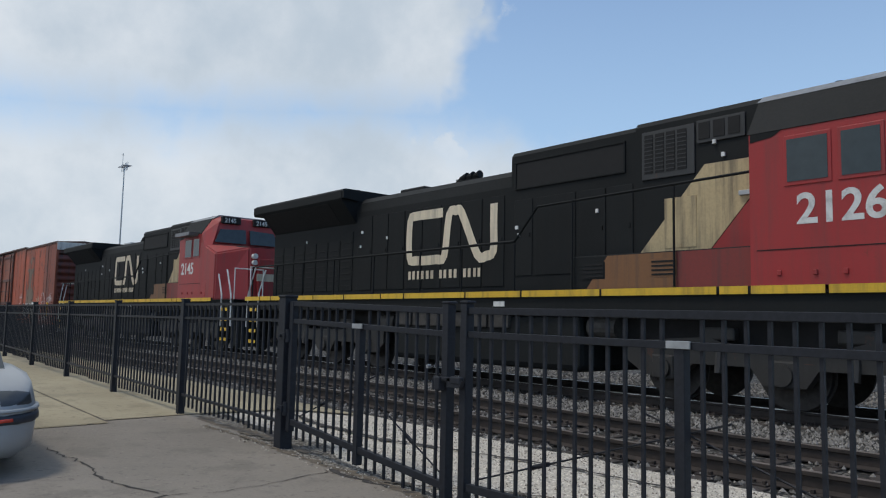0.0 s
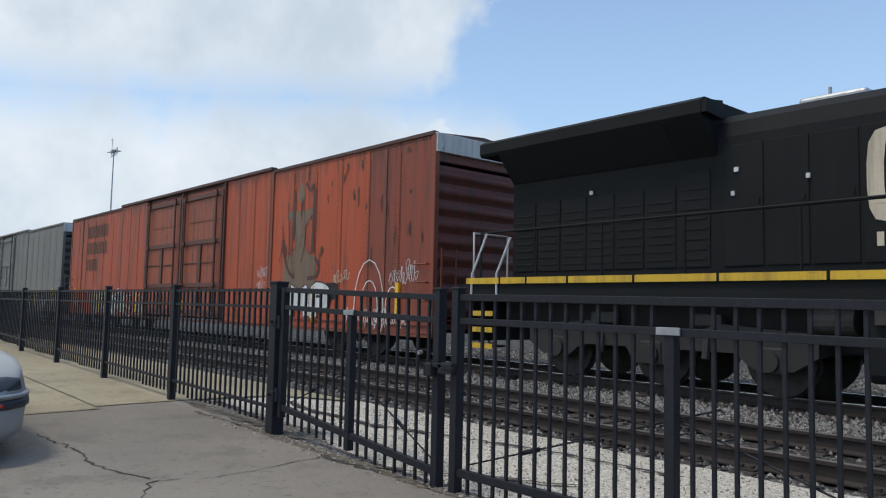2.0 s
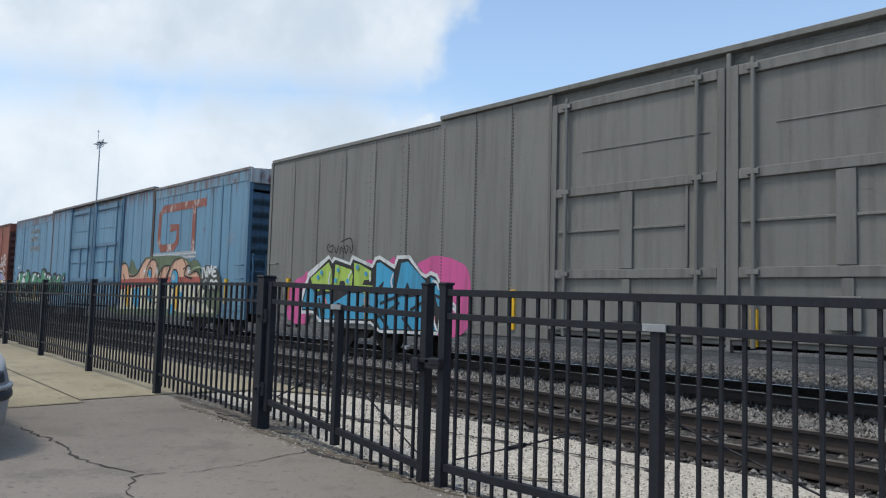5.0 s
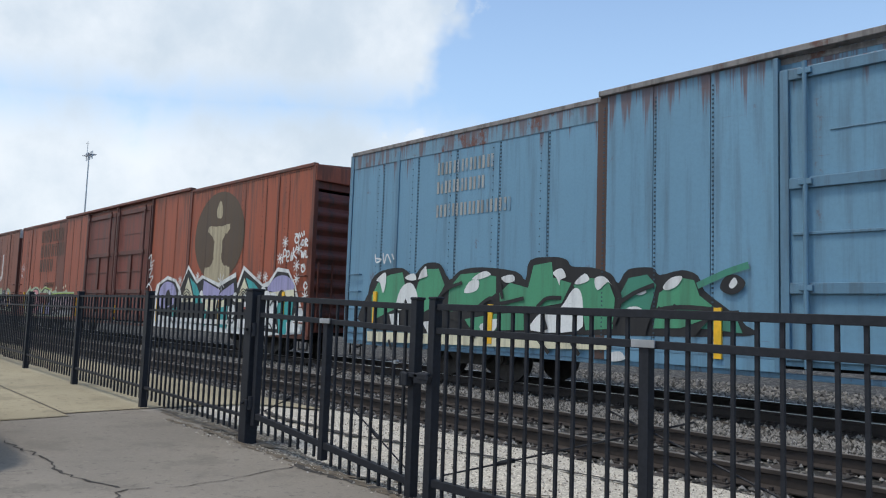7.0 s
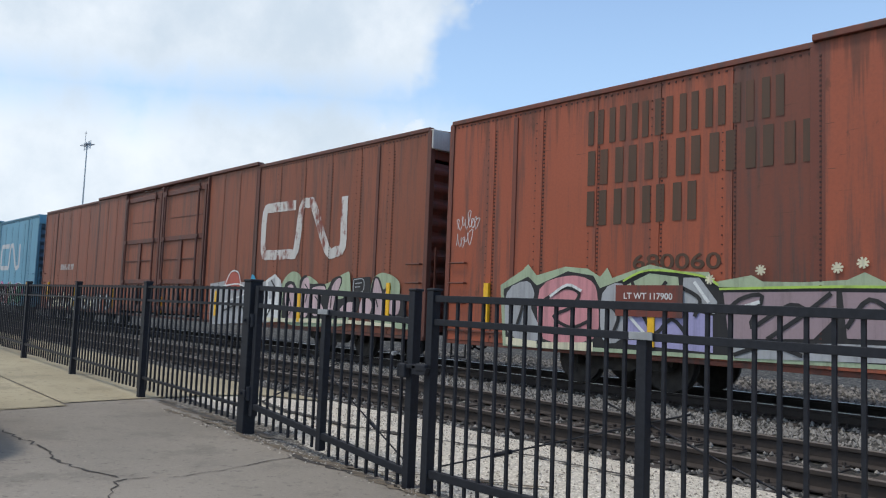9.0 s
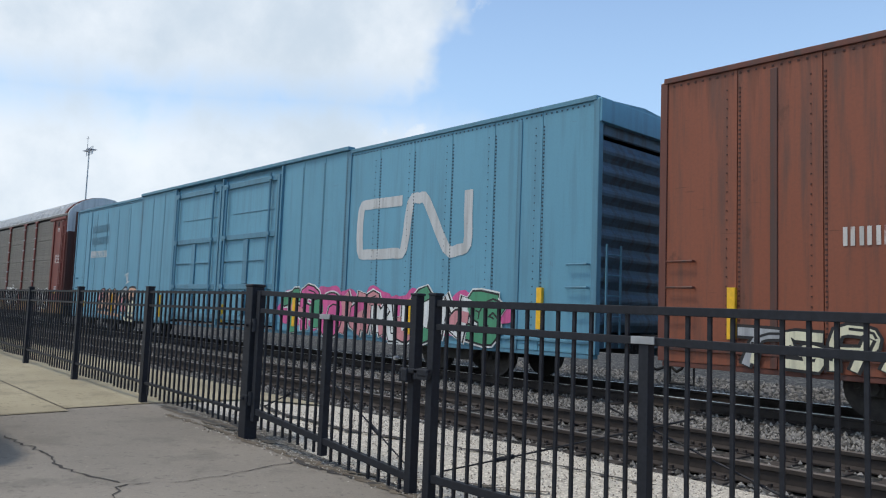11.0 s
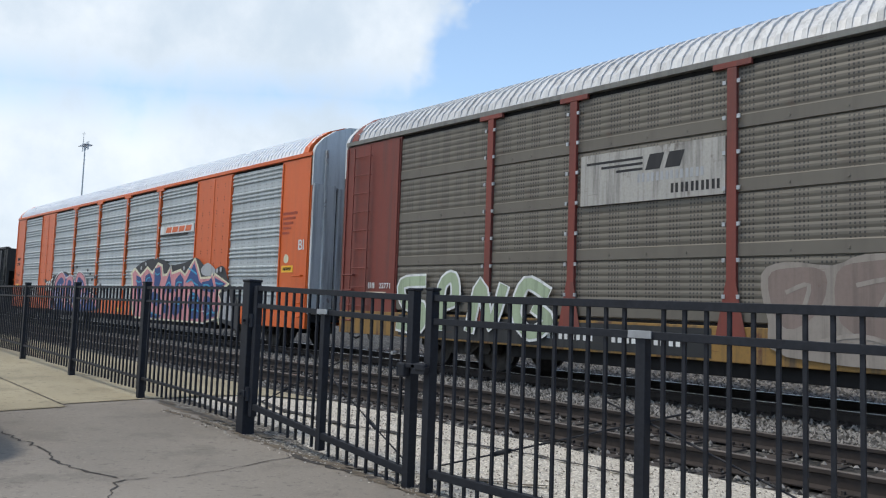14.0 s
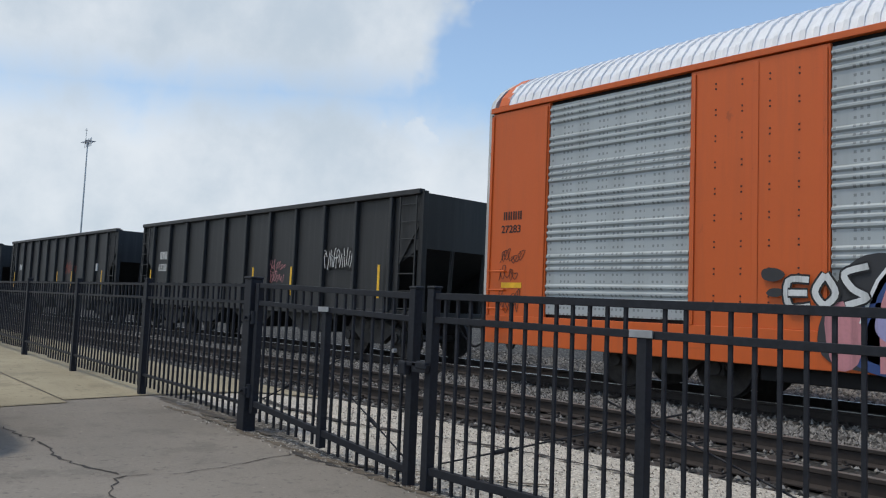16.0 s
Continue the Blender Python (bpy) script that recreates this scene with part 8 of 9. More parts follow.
def autorack(label, x, half, spans, posts, screen, frame_mat, roof_mat, sill_mat, end_low, end_high, flared=False):
    car = vehicle("autorack", label, "autorack", x)
    # solid dark block added in place of the shaded hollow inside
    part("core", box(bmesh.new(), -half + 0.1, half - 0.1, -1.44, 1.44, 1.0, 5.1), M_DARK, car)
    cache = {}
    for a, b in spans:
        w = round(b - a - 0.02, 3)
        if w not in cache:
            cache[w] = panel_screen_mesh(w, screen) if flared else screen_mesh(w, screen)
        share("side_screen", cache[w], car, ((a + b) / 2, 0, 0))
    solid = [-half] + [v for s in spans for v in s] + [half]
    for a, b in zip(solid[::2], solid[1::2]):
        if b - a > 0.3:
            part("side_plate", box(bmesh.new(), a, b, -1.52, -1.45, 1.1, 5.0, 0.006), frame_mat, car)
            for u in (a + 0.06, b - 0.06):
                part("plate_stiffener", box(bmesh.new(), u - 0.03, u + 0.03, -1.55, -1.515, 1.1, 4.95, 0.006), frame_mat, car)
    for u in posts:
        part("post", box(bmesh.new(), u - 0.075, u + 0.075, -1.56, -1.45, 0.9, 5.02, 0.008), frame_mat, car)
        part("post_head", box(bmesh.new(), u - 0.3, u + 0.3, -1.565, -1.50, 4.93, 5.02, 0.006), frame_mat, car)
        if flared:
            part("post_foot", prism(bmesh.new(), [(u - 0.075, 1.75), (u - 0.2, 1.1), (u - 0.24, 0.9), (u + 0.24, 0.9), (u + 0.2, 1.1), (u + 0.075, 1.75)], -1.566, -1.5605), frame_mat, car)
        bm = bmesh.new()
        for k in range(7):
            for s in (-0.11, 0.11):
                box(bm, u + s - 0.025, u + s + 0.025, -1.575, -1.545, 1.5 + k * 0.53, 1.56 + k * 0.53)
        tagged(part("bolts", bm, M_ALU, car), kind="stuff")
    if not flared:
        for a, b in zip(solid[::2], solid[1::2]):
            if b - a > 1.5:
                m = (a + b) / 2
                part("plate_stiffener", box(bmesh.new(), m - 0.045, m + 0.045, -1.535, -1.5195, 1.1, 4.95, 0.008), frame_mat, car)
                bm = bmesh.new()
                for i in range(1, 5):
                    u = a + (b - a) * i / 5
                    for k in range(9):
                        box(bm, u - 0.012, u + 0.012, -1.528, -1.5195, 1.45 + k * 0.4, 1.475 + k * 0.4)
                        box(bm, u - 0.012, u + 0.012, -1.528, -1.5195, 1.53 + k * 0.4, 1.555 + k * 0.4)
                tagged(part("rivets", bm, P_REDRIVET, car), kind="stuff")
    part("eave_rail", box(bmesh.new(), -half, half, -1.55, -1.45, 5.02, 5.12, 0.008), P_GREY_TRIM if flared else frame_mat, car)
    part("far_side", box(bmesh.new(), -half, half, 1.45, 1.52, 1.1, 5.1), frame_mat, car)
    rack_roof(half - 0.25, roof_mat, car)
    part("side_sill", box(bmesh.new(), -half, half, -1.54, -1.40, 0.58, 1.1, 0.01), sill_mat, car)
    part("far_sill", box(bmesh.new(), -half, half, 1.40, 1.54, 0.58, 1.1, 0.01), sill_mat, car)
    part("deck", box(bmesh.new(), -half, half, -1.4, 1.4, 0.75, 0.98), M_DARK, car)
    part("centre_girder", box(bmesh.new(), -half + 5.3, half - 5.3, -1.36, 1.36, 0.36, 0.74, 0.02), M_DARK, car)
    for s in (-1, 1):
        bm = bmesh.new()
        a = arch()
        e = s * half
        extrude_x(bm, a + [(1.52, 4.25), (-1.52, 4.25)], e - 0.06, e + 0.06)
        part("end_gable", bm, end_high, car)
        part("end_hoop", extrude_x(bmesh.new(), [(y * 1.015, z + 0.03) for y, z in a] + [(y * 0.93, z - 0.10) for y, z in a[::-1]], e - s * 0.32 - 0.12, e - s * 0.32 + 0.12), frame_mat, car)
        for k in range(4):
            u = -1.5 + k * 0.76
            part("door_leaf", box(bmesh.new(), min(e, e + s * 0.09), max(e, e + s * 0.09), u, u + 0.70, 0.95, 4.25 if k else 4.3, 0.02), end_low, car)
            part("door_rib", box(bmesh.new(), min(e + s * 0.07, e + s * 0.15), max(e + s * 0.07, e + s * 0.15), u + 0.3, u + 0.38, 0.95, 5.2, 0.01), end_low, car)
        add_truck(car, s * (half - 3.6))
        coupler(car, s * half, s)
        ladder(car, s * half - s * 0.1 - (0.5 if s > 0 else 0.0), -1.62, 0.7, 2.1, 4, 0.45, frame_mat, rails=False)
    return car


P_RACK_RED = paint("oxide_red_frame", (0.20, 0.042, 0.028), 0.15, 0.3)
P_RACK_ORANGE = paint("bright_orange_paint", (0.64, 0.115, 0.016), 0.03, 0.07, 0.42)
P_TTX = paint("golden_yellow_deck", (0.27, 0.15, 0.035), 0.8, 0.6)
P_SILVER = paint("silver_roof", (0.86, 0.87, 0.88), 0.03, 0.08, 0.45)
P_DULLROOF = paint("dull_zinc_roof", (0.60, 0.60, 0.59), 0.06, 0.25, 0.5, metal=0.15)
P_BROWNDOOR = paint("brown_end_door", (0.10, 0.035, 0.025), 0.2, 0.4)
P_ZINC = paint("grey_zinc_door", (0.60, 0.60, 0.58), 0.3, 0.35)
P_BLACK = paint("dusty_black_paint", (0.018, 0.019, 0.020), 0.12, 0.25, 0.5, rust_colour=(0.06, 0.03, 0.02), dirt_colour=(0.06, 0.06, 0.06))
M_TAUPE = perforated("grimy_taupe_screen", (0.16, 0.143, 0.116), 0.45, 0.3, 0.75, True)
M_GALV = perforated("galvanised_screen", (0.45, 0.485, 0.49), 0.2, 0.05, 0.45)


def build_autoracks():
    posts = [-9.6, -7.6, -4.7, -1.53, 1.53, 4.7, 7.6, 9.6]
    edges = [-12.4] + posts + [12.4]
    spans = [(a + 0.04, b - 0.04) for a, b in zip(edges, edges[1:])]
    c = autorack("grimy taupe-screened autorack with oxide-red posts", -231.25, 14.4, spans, posts, M_TAUPE, P_RACK_RED, P_DULLROOF, P_TTX, P_BROWNDOOR, P_WHITECAP, flared=True)
    Y = -1.535
    ladder(c, 14.0, -1.62, 1.0, 4.75, 9, 0.36, P_RACK_RED)
    for x in (12.58, 13.9):
        part("end_post", box(bmesh.new(), x - 0.1, x + 0.1, -1.575, -1.5205, 0.9, 4.84, 0.01), P_RACK_RED, c)
    part("header", box(bmesh.new(), 12.05, 14.4, -1.60, -1.5505, 4.85, 4.98, 0.01), P_RACK_RED, c)
    part("vent_slot", box(bmesh.new(), 13.1, 13.28, -1.526, -1.5205, 4.55, 4.78), M_DARK, c)
    part("data_frame", box(bmesh.new(), 12.98, 13.58, -1.5255, -1.5205, 2.88, 3.24), M_WHITE, c, "white stencilled frame")
    part("data_field", box(bmesh.new(), 13.0, 13.56, -1.5275, -1.526, 2.9, 3.22), P_RACK_RED, c)
    for k in range(4):
        bars(c, 13.03, 2.93 + 0.07 * k, [0.055] * 4 + [-0.1] + [0.05] * 2 + [-0.06] + [0.05], 0.035, M_WHITE, -1.528)
        bars(c, 13.14 - 0.02 * (k % 2), 1.6 + 0.055 * k, [0.05] * (6 + k % 2), 0.035, M_WHITE, -1.522)
    for k in range(3):
        bars(c, 13.12, 4.34 + 0.055 * k, [0.045] * 5, 0.035, M_WHITE, -1.522)
    ladder(c, -13.95, -1.62, 1.0, 4.9, 9, 0.6, P_RACK_RED)
    letters(c, "22771", -12.95, 1.62, 0.17, M_WHITE, -1.53, name="road_number")
    bars(c, -13.35, 1.62, [0.13, 0.13], 0.13, M_WHITE, -1.53)
    part("stripe", box(bmesh.new(), -13.4, -12.7, -1.528, -1.52, 1.44, 1.54), M_CREAM, c)
    part("stripe", box(bmesh.new(), 12.98, 13.77, -1.528, -1.522, 1.47, 1.56), M_REFLECT, c)
    ob = letters(c, "EXCESS HEIGHT CAR", 14.27, 4.45, 0.17, S_BLACK, -1.25, name="end_stencil")
    ob.rotation_euler = (radians(90), 0, radians(90))
    # faded white patch on one screen, with the road's horse-mark worn away
    part("faded_patch", box(bmesh.new(), -7.42, -4.8, -1.543, -1.505, 3.05, 3.92), P_WORNWHITE, c, "worn white patch with dark bars")
    for k in range(3):
        part("emblem_line", box(bmesh.new(), -7.3 + 0.3 * k, -6.2, -1.547, -1.5435, 3.74 - 0.09 * k, 3.78 - 0.09 * k), S_BLACK, c)
    for x in (-6.15, -5.8):
        part("emblem_block", prism(bmesh.new(), [(x, 3.55), (x + 0.26, 3.55), (x + 0.34, 3.8), (x + 0.08, 3.8)], -1.547, -1.5435), S_BLACK, c)
    bars(c, -6.3, 3.36, [0.17] * 7, 0.14, S_GREY, -1.5435)
    bars(c, -5.7, 3.14, [0.17] * 5, 0.15, S_BLACK, -1.5435)
    part("sill_panel", box(bmesh.new(), -12.2, -5.0, -1.546, -1.5405, 0.62, 1.06), P_BLACK, c, "black lettered panel on the sill")
    bars(c, -8.1, 0.76, [0.26] * 4, 0.2, M_WHITE, -1.5465)
    bars(c, -6.75, 0.76, [0.26] * 5, 0.2, M_WHITE, -1.5465)
    graffiti(c, 10.6, 12.7, 0.65, 1.8, [S_WHITE, M_TAUPE], S_BLACK, S_WHITE, Y, 71, cell=0.7, fat=0.2)
    graffiti(c, 4.9, 7.0, 0.65, 1.9, [S_WHITE, M_TAUPE], S_WHITE, None, Y, 72, cell=0.8, fat=0.2)
    dust = spray("dust_white", (0.31, 0.27, 0.23))
    a = Mural(c, -1.57)
    a.area(dust, [(-4.25, 1.85), (-3.9, 2.02), (-3.3, 1.96), (-2.9, 2.1), (-2.2, 2.05), (-1.6, 1.8), (-1.5, 0.75), (-3.9, 0.72), (-4.15, 1.2)], 1)
    old = spray("dust_rose", (0.22, 0.165, 0.14))
    a.area(old, [(-4.15, 1.8), (-3.9, 1.93), (-3.4, 1.88), (-3.45, 1.4), (-3.8, 1.1), (-4.05, 1.25)], 1)
    a.area(old, [(-3.25, 1.85), (-2.9, 2.0), (-2.3, 1.95), (-2.35, 1.3), (-2.7, 1.0), (-3.2, 1.2)], 1)
    a.area(old, [(-2.2, 1.9), (-1.72, 1.72), (-1.62, 0.9), (-2.0, 0.85), (-2.2, 1.2)], 1)
    for pts in ([(-3.9, 1.6), (-3.6, 1.7), (-3.7, 1.3)], [(-3.0, 1.7), (-2.6, 1.75), (-2.8, 1.3)], [(-2.0, 1.6), (-1.85, 1.2)], [(-3.6, 0.9), (-3.0, 1.05), (-2.4, 0.9)]):
        a.line(dust, 0.06, pts)
    bubble(c, -1.57, -12.3, 0.7, 1.1, 1.2, LOOPS, S_SAGE, S_WHITE, 0.17)
    scrawl(c, 2.0, 1.5, 1.1, 0.4, S_WHITE, Y, 75)
    # orange car
    spans = [(-12.3, -9.5), (-7.45, -4.73), (-4.48, -1.76), (-1.51, 1.21), (1.46, 4.18), (4.43, 7.15), (9.5, 12.3)]
    c = autorack("bright orange autorack with silver louvred side screens", -260.9, 13.75, spans, [-4.605, -1.635, 1.335, 4.305], M_GALV, P_RACK_ORANGE, P_SILVER, P_RACK_ORANGE, P_ZINC, P_WHITECAP)
    Y = -1.558
    letters(c, "BI", 13.25, 2.6, 0.38, M_WHITE, -1.53, name="deck_mark")
    letters(c, "27283", -13.4, 2.66, 0.2, S_BLACK, -1.525, name="road_number")
    bars(c, -13.35, 2.9, [0.12] * 4, 0.16, S_BLACK, -1.525)
    for k in range(5):
        bars(c, 12.45, 3.55 - k * 0.13, [0.09] * (8 - k), 0.07, S_RED, -1.525)
    bm = bmesh.new()
    blob(bm, 12.7, 2.38, 0.12, 0.12, -1.527, random.Random(1), 24, 0)
    part("round_decal", bm, S_CREAM, c, "round pale green decal")
    part("notice", box(bmesh.new(), 12.5, 13.05, -1.53, -1.522, 2.02, 2.2), M_REFLECT, c, "yellow notice plate")
    bars(c, 12.57, 2.07, [0.05] * 8, 0.08, S_BLACK, -1.531)
    part("notice", box(bmesh.new(), -13.35, -12.85, -1.53, -1.522, 1.62, 1.72), M_REFLECT, c, "yellow notice plate")
    scrawl(c, -13.4, 1.75, 0.6, 0.6, S_BLACK, -1.53, 92)
    scrawl(c, -13.4, 1.2, 0.55, 0.35, S_BLACK, -1.53, 93)
    part("emblem_band", box(bmesh.new(), 4.5, 7.1, -1.545, -1.515, 3.4, 3.66), M_WHITE, c, "white band")
    for i in range(4):
        x = 4.95 + i * 0.5
        bm = bmesh.new()
        prism(bm, [(x, 3.44), (x + 0.42, 3.44), (x + 0.5, 3.62), (x + 0.08, 3.62)], -1.549, -1.546)
        part("emblem_block", bm, P_RACK_ORANGE, c, "slanted orange block")
    part("emblem_line", box(bmesh.new(), 4.5, 6.6, -1.547, -1.515, 3.33, 3.39), S_BLACK, c)
    mural_navy_rose(c)
    mural_swirls(c)
    a = Mural(c, -1.562)
    a.area(S_SOOT, [(-7.35, 1.75), (-7.0, 2.1), (-6.4, 2.0), (-6.0, 1.3), (-6.2, 0.65), (-7.3, 0.65), (-7.6, 1.0)], 2)
    a.dot(S_NAVY, -6.85, 1.05, 0.5, 0.48)
    a.area(S_ROSE, [(-7.5, 1.35), (-7.2, 1.5), (-7.0, 1.3), (-7.1, 0.7), (-7.4, 0.65)], 2)
    a.dot(S_LILAC, -6.7, 1.2, 0.2, 0.24)
    a.dot(S_SOOT, -8.2, 1.85, 0.16, 0.1)
    a.dot(S_SOOT, -8.15, 1.6, 0.14, 0.06)
    for pts in ([(-7.72, 1.78), (-7.98, 1.76), (-7.96, 1.42), (-7.7, 1.42)], [(-7.96, 1.6), (-7.74, 1.6)], [(-7.5, 1.84), (-7.62, 1.62), (-7.5, 1.45), (-7.36, 1.6), (-7.48, 1.84)], [(-6.98, 1.95), (-7.25, 1.86), (-7.15, 1.66), (-6.98, 1.55), (-7.22, 1.45)]):
        a.line(S_BLACK, 0.14, pts)
        a.y -= 0.003
        a.line(S_WHITE, 0.085, pts)
        a.y -= 0.003
    for u in (1.0, 6.0, -6.2):
        part("sill_marker", box(bmesh.new(), u, u + 0.35, -1.56, -1.542, 0.68, 0.82), M_REFLECT, c)


P_WORNWHITE = paint("worn_white_patch", (0.42, 0.40, 0.36), 0.6, 0.5, rust_colour=(0.15, 0.13, 0.11))
build_autoracks()


# ---- coal hoppers ----


def hopper(x, label, tag):
    car = vehicle("hopper_car", label, "hopper", x)
    h = 7.6
    for y0, y1, nm in ((-1.42, -1.38, "side_wall"), (1.38, 1.42, "far_wall")):
        part(nm, prism(bmesh.new(), [(-h, 3.66), (-h, 3.1), (-h + 0.75, 2.1), (-h + 0.75, 1.02), (h - 0.75, 1.02), (h - 0.75, 2.1), (h, 3.1), (h, 3.66)], y0, y1), P_BLACK, car)
    for s in (-1, 1):
        part("slope_sheet", prism(bmesh.new(), [(s * (h - 0.05), 3.5), (s * (h - 0.05), 2.5), (s * 4.4, 0.9), (s * 4.3, 1.0)], -1.37, 1.37), P_BLACK, car)
        part("end_sheet", box(bmesh.new(), s * h - 0.03, s * h + 0.03, -1.42, 1.42, 2.45, 3.66), P_BLACK, car)
        for y in (-1.40, 1.40):
            part("corner_post", box(bmesh.new(), s * h - 0.07, s * h + 0.07, y - 0.07, y + 0.07, 0.95, 3.7, 0.01), P_BLACK, car)
        part("end_sill", box(bmesh.new(), s * h - 0.1, s * h + 0.1, -1.45, 1.45, 0.85, 1.08, 0.01), P_BLACK, car)
        for y in (-0.5, 0.5):
            bm = bmesh.new()
            pipe(bm, [(s * h, y, 2.45), (s * (h - 0.1), y, 1.0)], 0.05)
            part("end_strut", bm, P_BLACK, car)
        ladder(car, s * (h - 0.1) - (0.55 if s > 0 else 0), -1.52, 0.95, 3.6, 7, 0.55, P_BLACK)
        add_truck(car, s * 5.6)
        coupler(car, s * (h + 0.1), s)
    part("load", box(bmesh.new(), -h + 0.1, h - 0.1, -1.37, 1.37, 3.0, 3.3), M_DARK, car, "coal load below the rim")
    for i in range(11):
        u = -6.6 + i * 1.32
        z0 = 1.05
        part("side_rib", box(bmesh.new(), u - 0.05, u + 0.05, -1.53, -1.42, z0, 3.62, 0.02), P_BLACK, car)
    for y in (-1.46, 1.46):
        part("top_chord", box(bmesh.new(), -h, h, y - 0.08, y + 0.08, 3.62, 3.74, 0.015), P_BLACK, car)
    part("side_sill", box(bmesh.new(), -h, h, -1.47, -1.33, 0.92, 1.1, 0.012), P_BLACK, car)
    for k in range(3):
        part("hopper_door", prism(bmesh.new(), [(-4.4 + k * 3.0, 1.0), (-1.7 + k * 3.0, 1.0), (-2.6 + k * 3.0, 0.45), (-3.5 + k * 3.0, 0.45)], -1.1, 1.1), P_BLACK, car)
    for u in (6.3, 2.6, 0.6, -6.6):
        part("reflector", box(bmesh.new(), u - 0.04, u + 0.04, -1.545, -1.535, 1.35, 2.1), M_REFLECT, car)
    if tag:
        letters(car, "6528", -6.15, 2.05, 0.34, M_WHITE, -1.46, name="road_number")
        bars(car, -6.05, 2.45, [0.2, 0.2, 0.2], 0.26, M_WHITE, -1.46)
        graffiti(car, 3.9, 5.2, 2.0, 2.6, [S_WHITE], S_BLACK, None, -1.47, 97, cell=0.45, fat=0.12)
        scrawl(car, 1.3, 1.7, 0.9, 0.6, S_ROSE, -1.45, 98)
    else:
        scrawl(car, 1.5, 2.0, 1.4, 0.5, S_RED, -1.45, 99)
        bars(car, -6.05, 2.2, [0.2, 0.2, 0.2, 0.2], 0.3, M_WHITE, -1.46)
        part("placard", box(bmesh.new(), 5.2, 5.5, -1.46, -1.43, 2.1, 2.4), M_WHITE, car)
    return car


hopper(-284.3, "black ribbed coal hopper car with white stencilled number", True)
hopper(-302.1, "black ribbed coal hopper car with faint red tag", False)
hopper(-319.9, "black ribbed coal hopper car with faint red tag", False)


# ---- locomotives ----
P_HOOD = paint("sooty_black_hood", (0.0075, 0.009, 0.0095), 0.03, 0.15, 0.7, rust_colour=(0.03, 0.02, 0.014), dirt_colour=(0.018, 0.016, 0.014), gloss=0.25)
P_RED = paint("faded_red_cab", (0.34, 0.022, 0.022), 0.05, 0.25, 0.45)
P_LCREAM = paint("dingy_tan_cream", (0.52, 0.40, 0.22), 0.3, 0.5, rust_colour=(0.20, 0.12, 0.05))
P_REDGRIME = paint("grimy_red_panel", (0.21, 0.03, 0.024), 0.3, 0.5)
P_HOODGREY = paint("dusty_hood_grey", (0.030, 0.031, 0.032), 0.1, 0.3)
P_TAN = paint("oily_tan_panel", (0.20, 0.088, 0.032), 0.35, 0.4)
P_LTRUCK = paint("grimy_silver_truck", (0.026, 0.024, 0.022), 0.3, 0.55, dirt_colour=(0.02, 0.018, 0.016))
M_GRILLE = plain("dark_grille", (0.003, 0.003, 0.0035), 0.75)
M_WINDOW = glass("cab_glass")
M_LAMP = plain("lamp_lens", (0.75, 0.75, 0.70), 0.15, vary=0.05)


def loco_frame_mesh():
    bm = bmesh.new()
    for s in (-1, 1):
        y0, y1 = sorted((s * 0.98, s * 1.18))
        prism(bm, [(-2.7, 0.62), (-2.35, 0.40), (-1.75, 0.40), (-1.45, 0.62), (-0.5, 0.62), (-0.32, 0.36), (0.32, 0.36), (0.5, 0.62), (1.45, 0.62), (1.75, 0.40), (2.35, 0.40), (2.7, 0.62), (2.7, 0.95), (1.2, 1.05), (0.8, 0.92), (-0.8, 0.92), (-1.2, 1.05), (-2.7, 0.95)], y0, y1)
        for x in (-2.0, 0.0, 2.0):
            box(bm, x - 0.2, x + 0.2, y0 - 0.03, y1 + 0.03, 0.34, 0.74, 0.03)
            tube(bm, (x, s * 1.18, 0.53), (x, s * 1.27, 0.53), 0.16, 14)
        for x in (-1.0, 1.0):
            tube(bm, (x, s * 1.15, 0.95), (x, s * 1.22, 0.5), 0.06, 8)
            box(bm, x - 0.25, x + 0.25, s * 1.1 - 0.08, s * 1.1 + 0.08, 1.0, 1.2, 0.03)
    box(bm, -2.6, 2.6, -0.9, 0.9, 0.62, 0.9)
    return mesh_of("truck_frame", bm, P_LTRUCK)


LFRAME = loco_frame_mesh()


def flat(name, pts, y, mat, parent, label="", t=0.006):
    return part(name, prism(bmesh.new(), pts, y - t, y), mat, parent, label)


def door_panel(car, x0, x1, z0, z1, y, mat, grille=False):
    d = part("hood_door", box(bmesh.new(), x0, x1, y - 0.018, y, z0, z1, 0.008), mat, car)
    if grille:
        for k in range(8):
            z = z0 + 0.12 + k * (z1 - z0 - 0.24) / 8
            part("louvre", box(bmesh.new(), x0 + 0.06, x1 - 0.06, y - 0.03, y - 0.016, z, z + 0.03), M_GRILLE, d)
    else:
        part("latch", box(bmesh.new(), x1 - 0.09, x1 - 0.05, y - 0.035, y - 0.016, (z0 + z1) / 2, (z0 + z1) / 2 + 0.08, 0.004), mat, d)


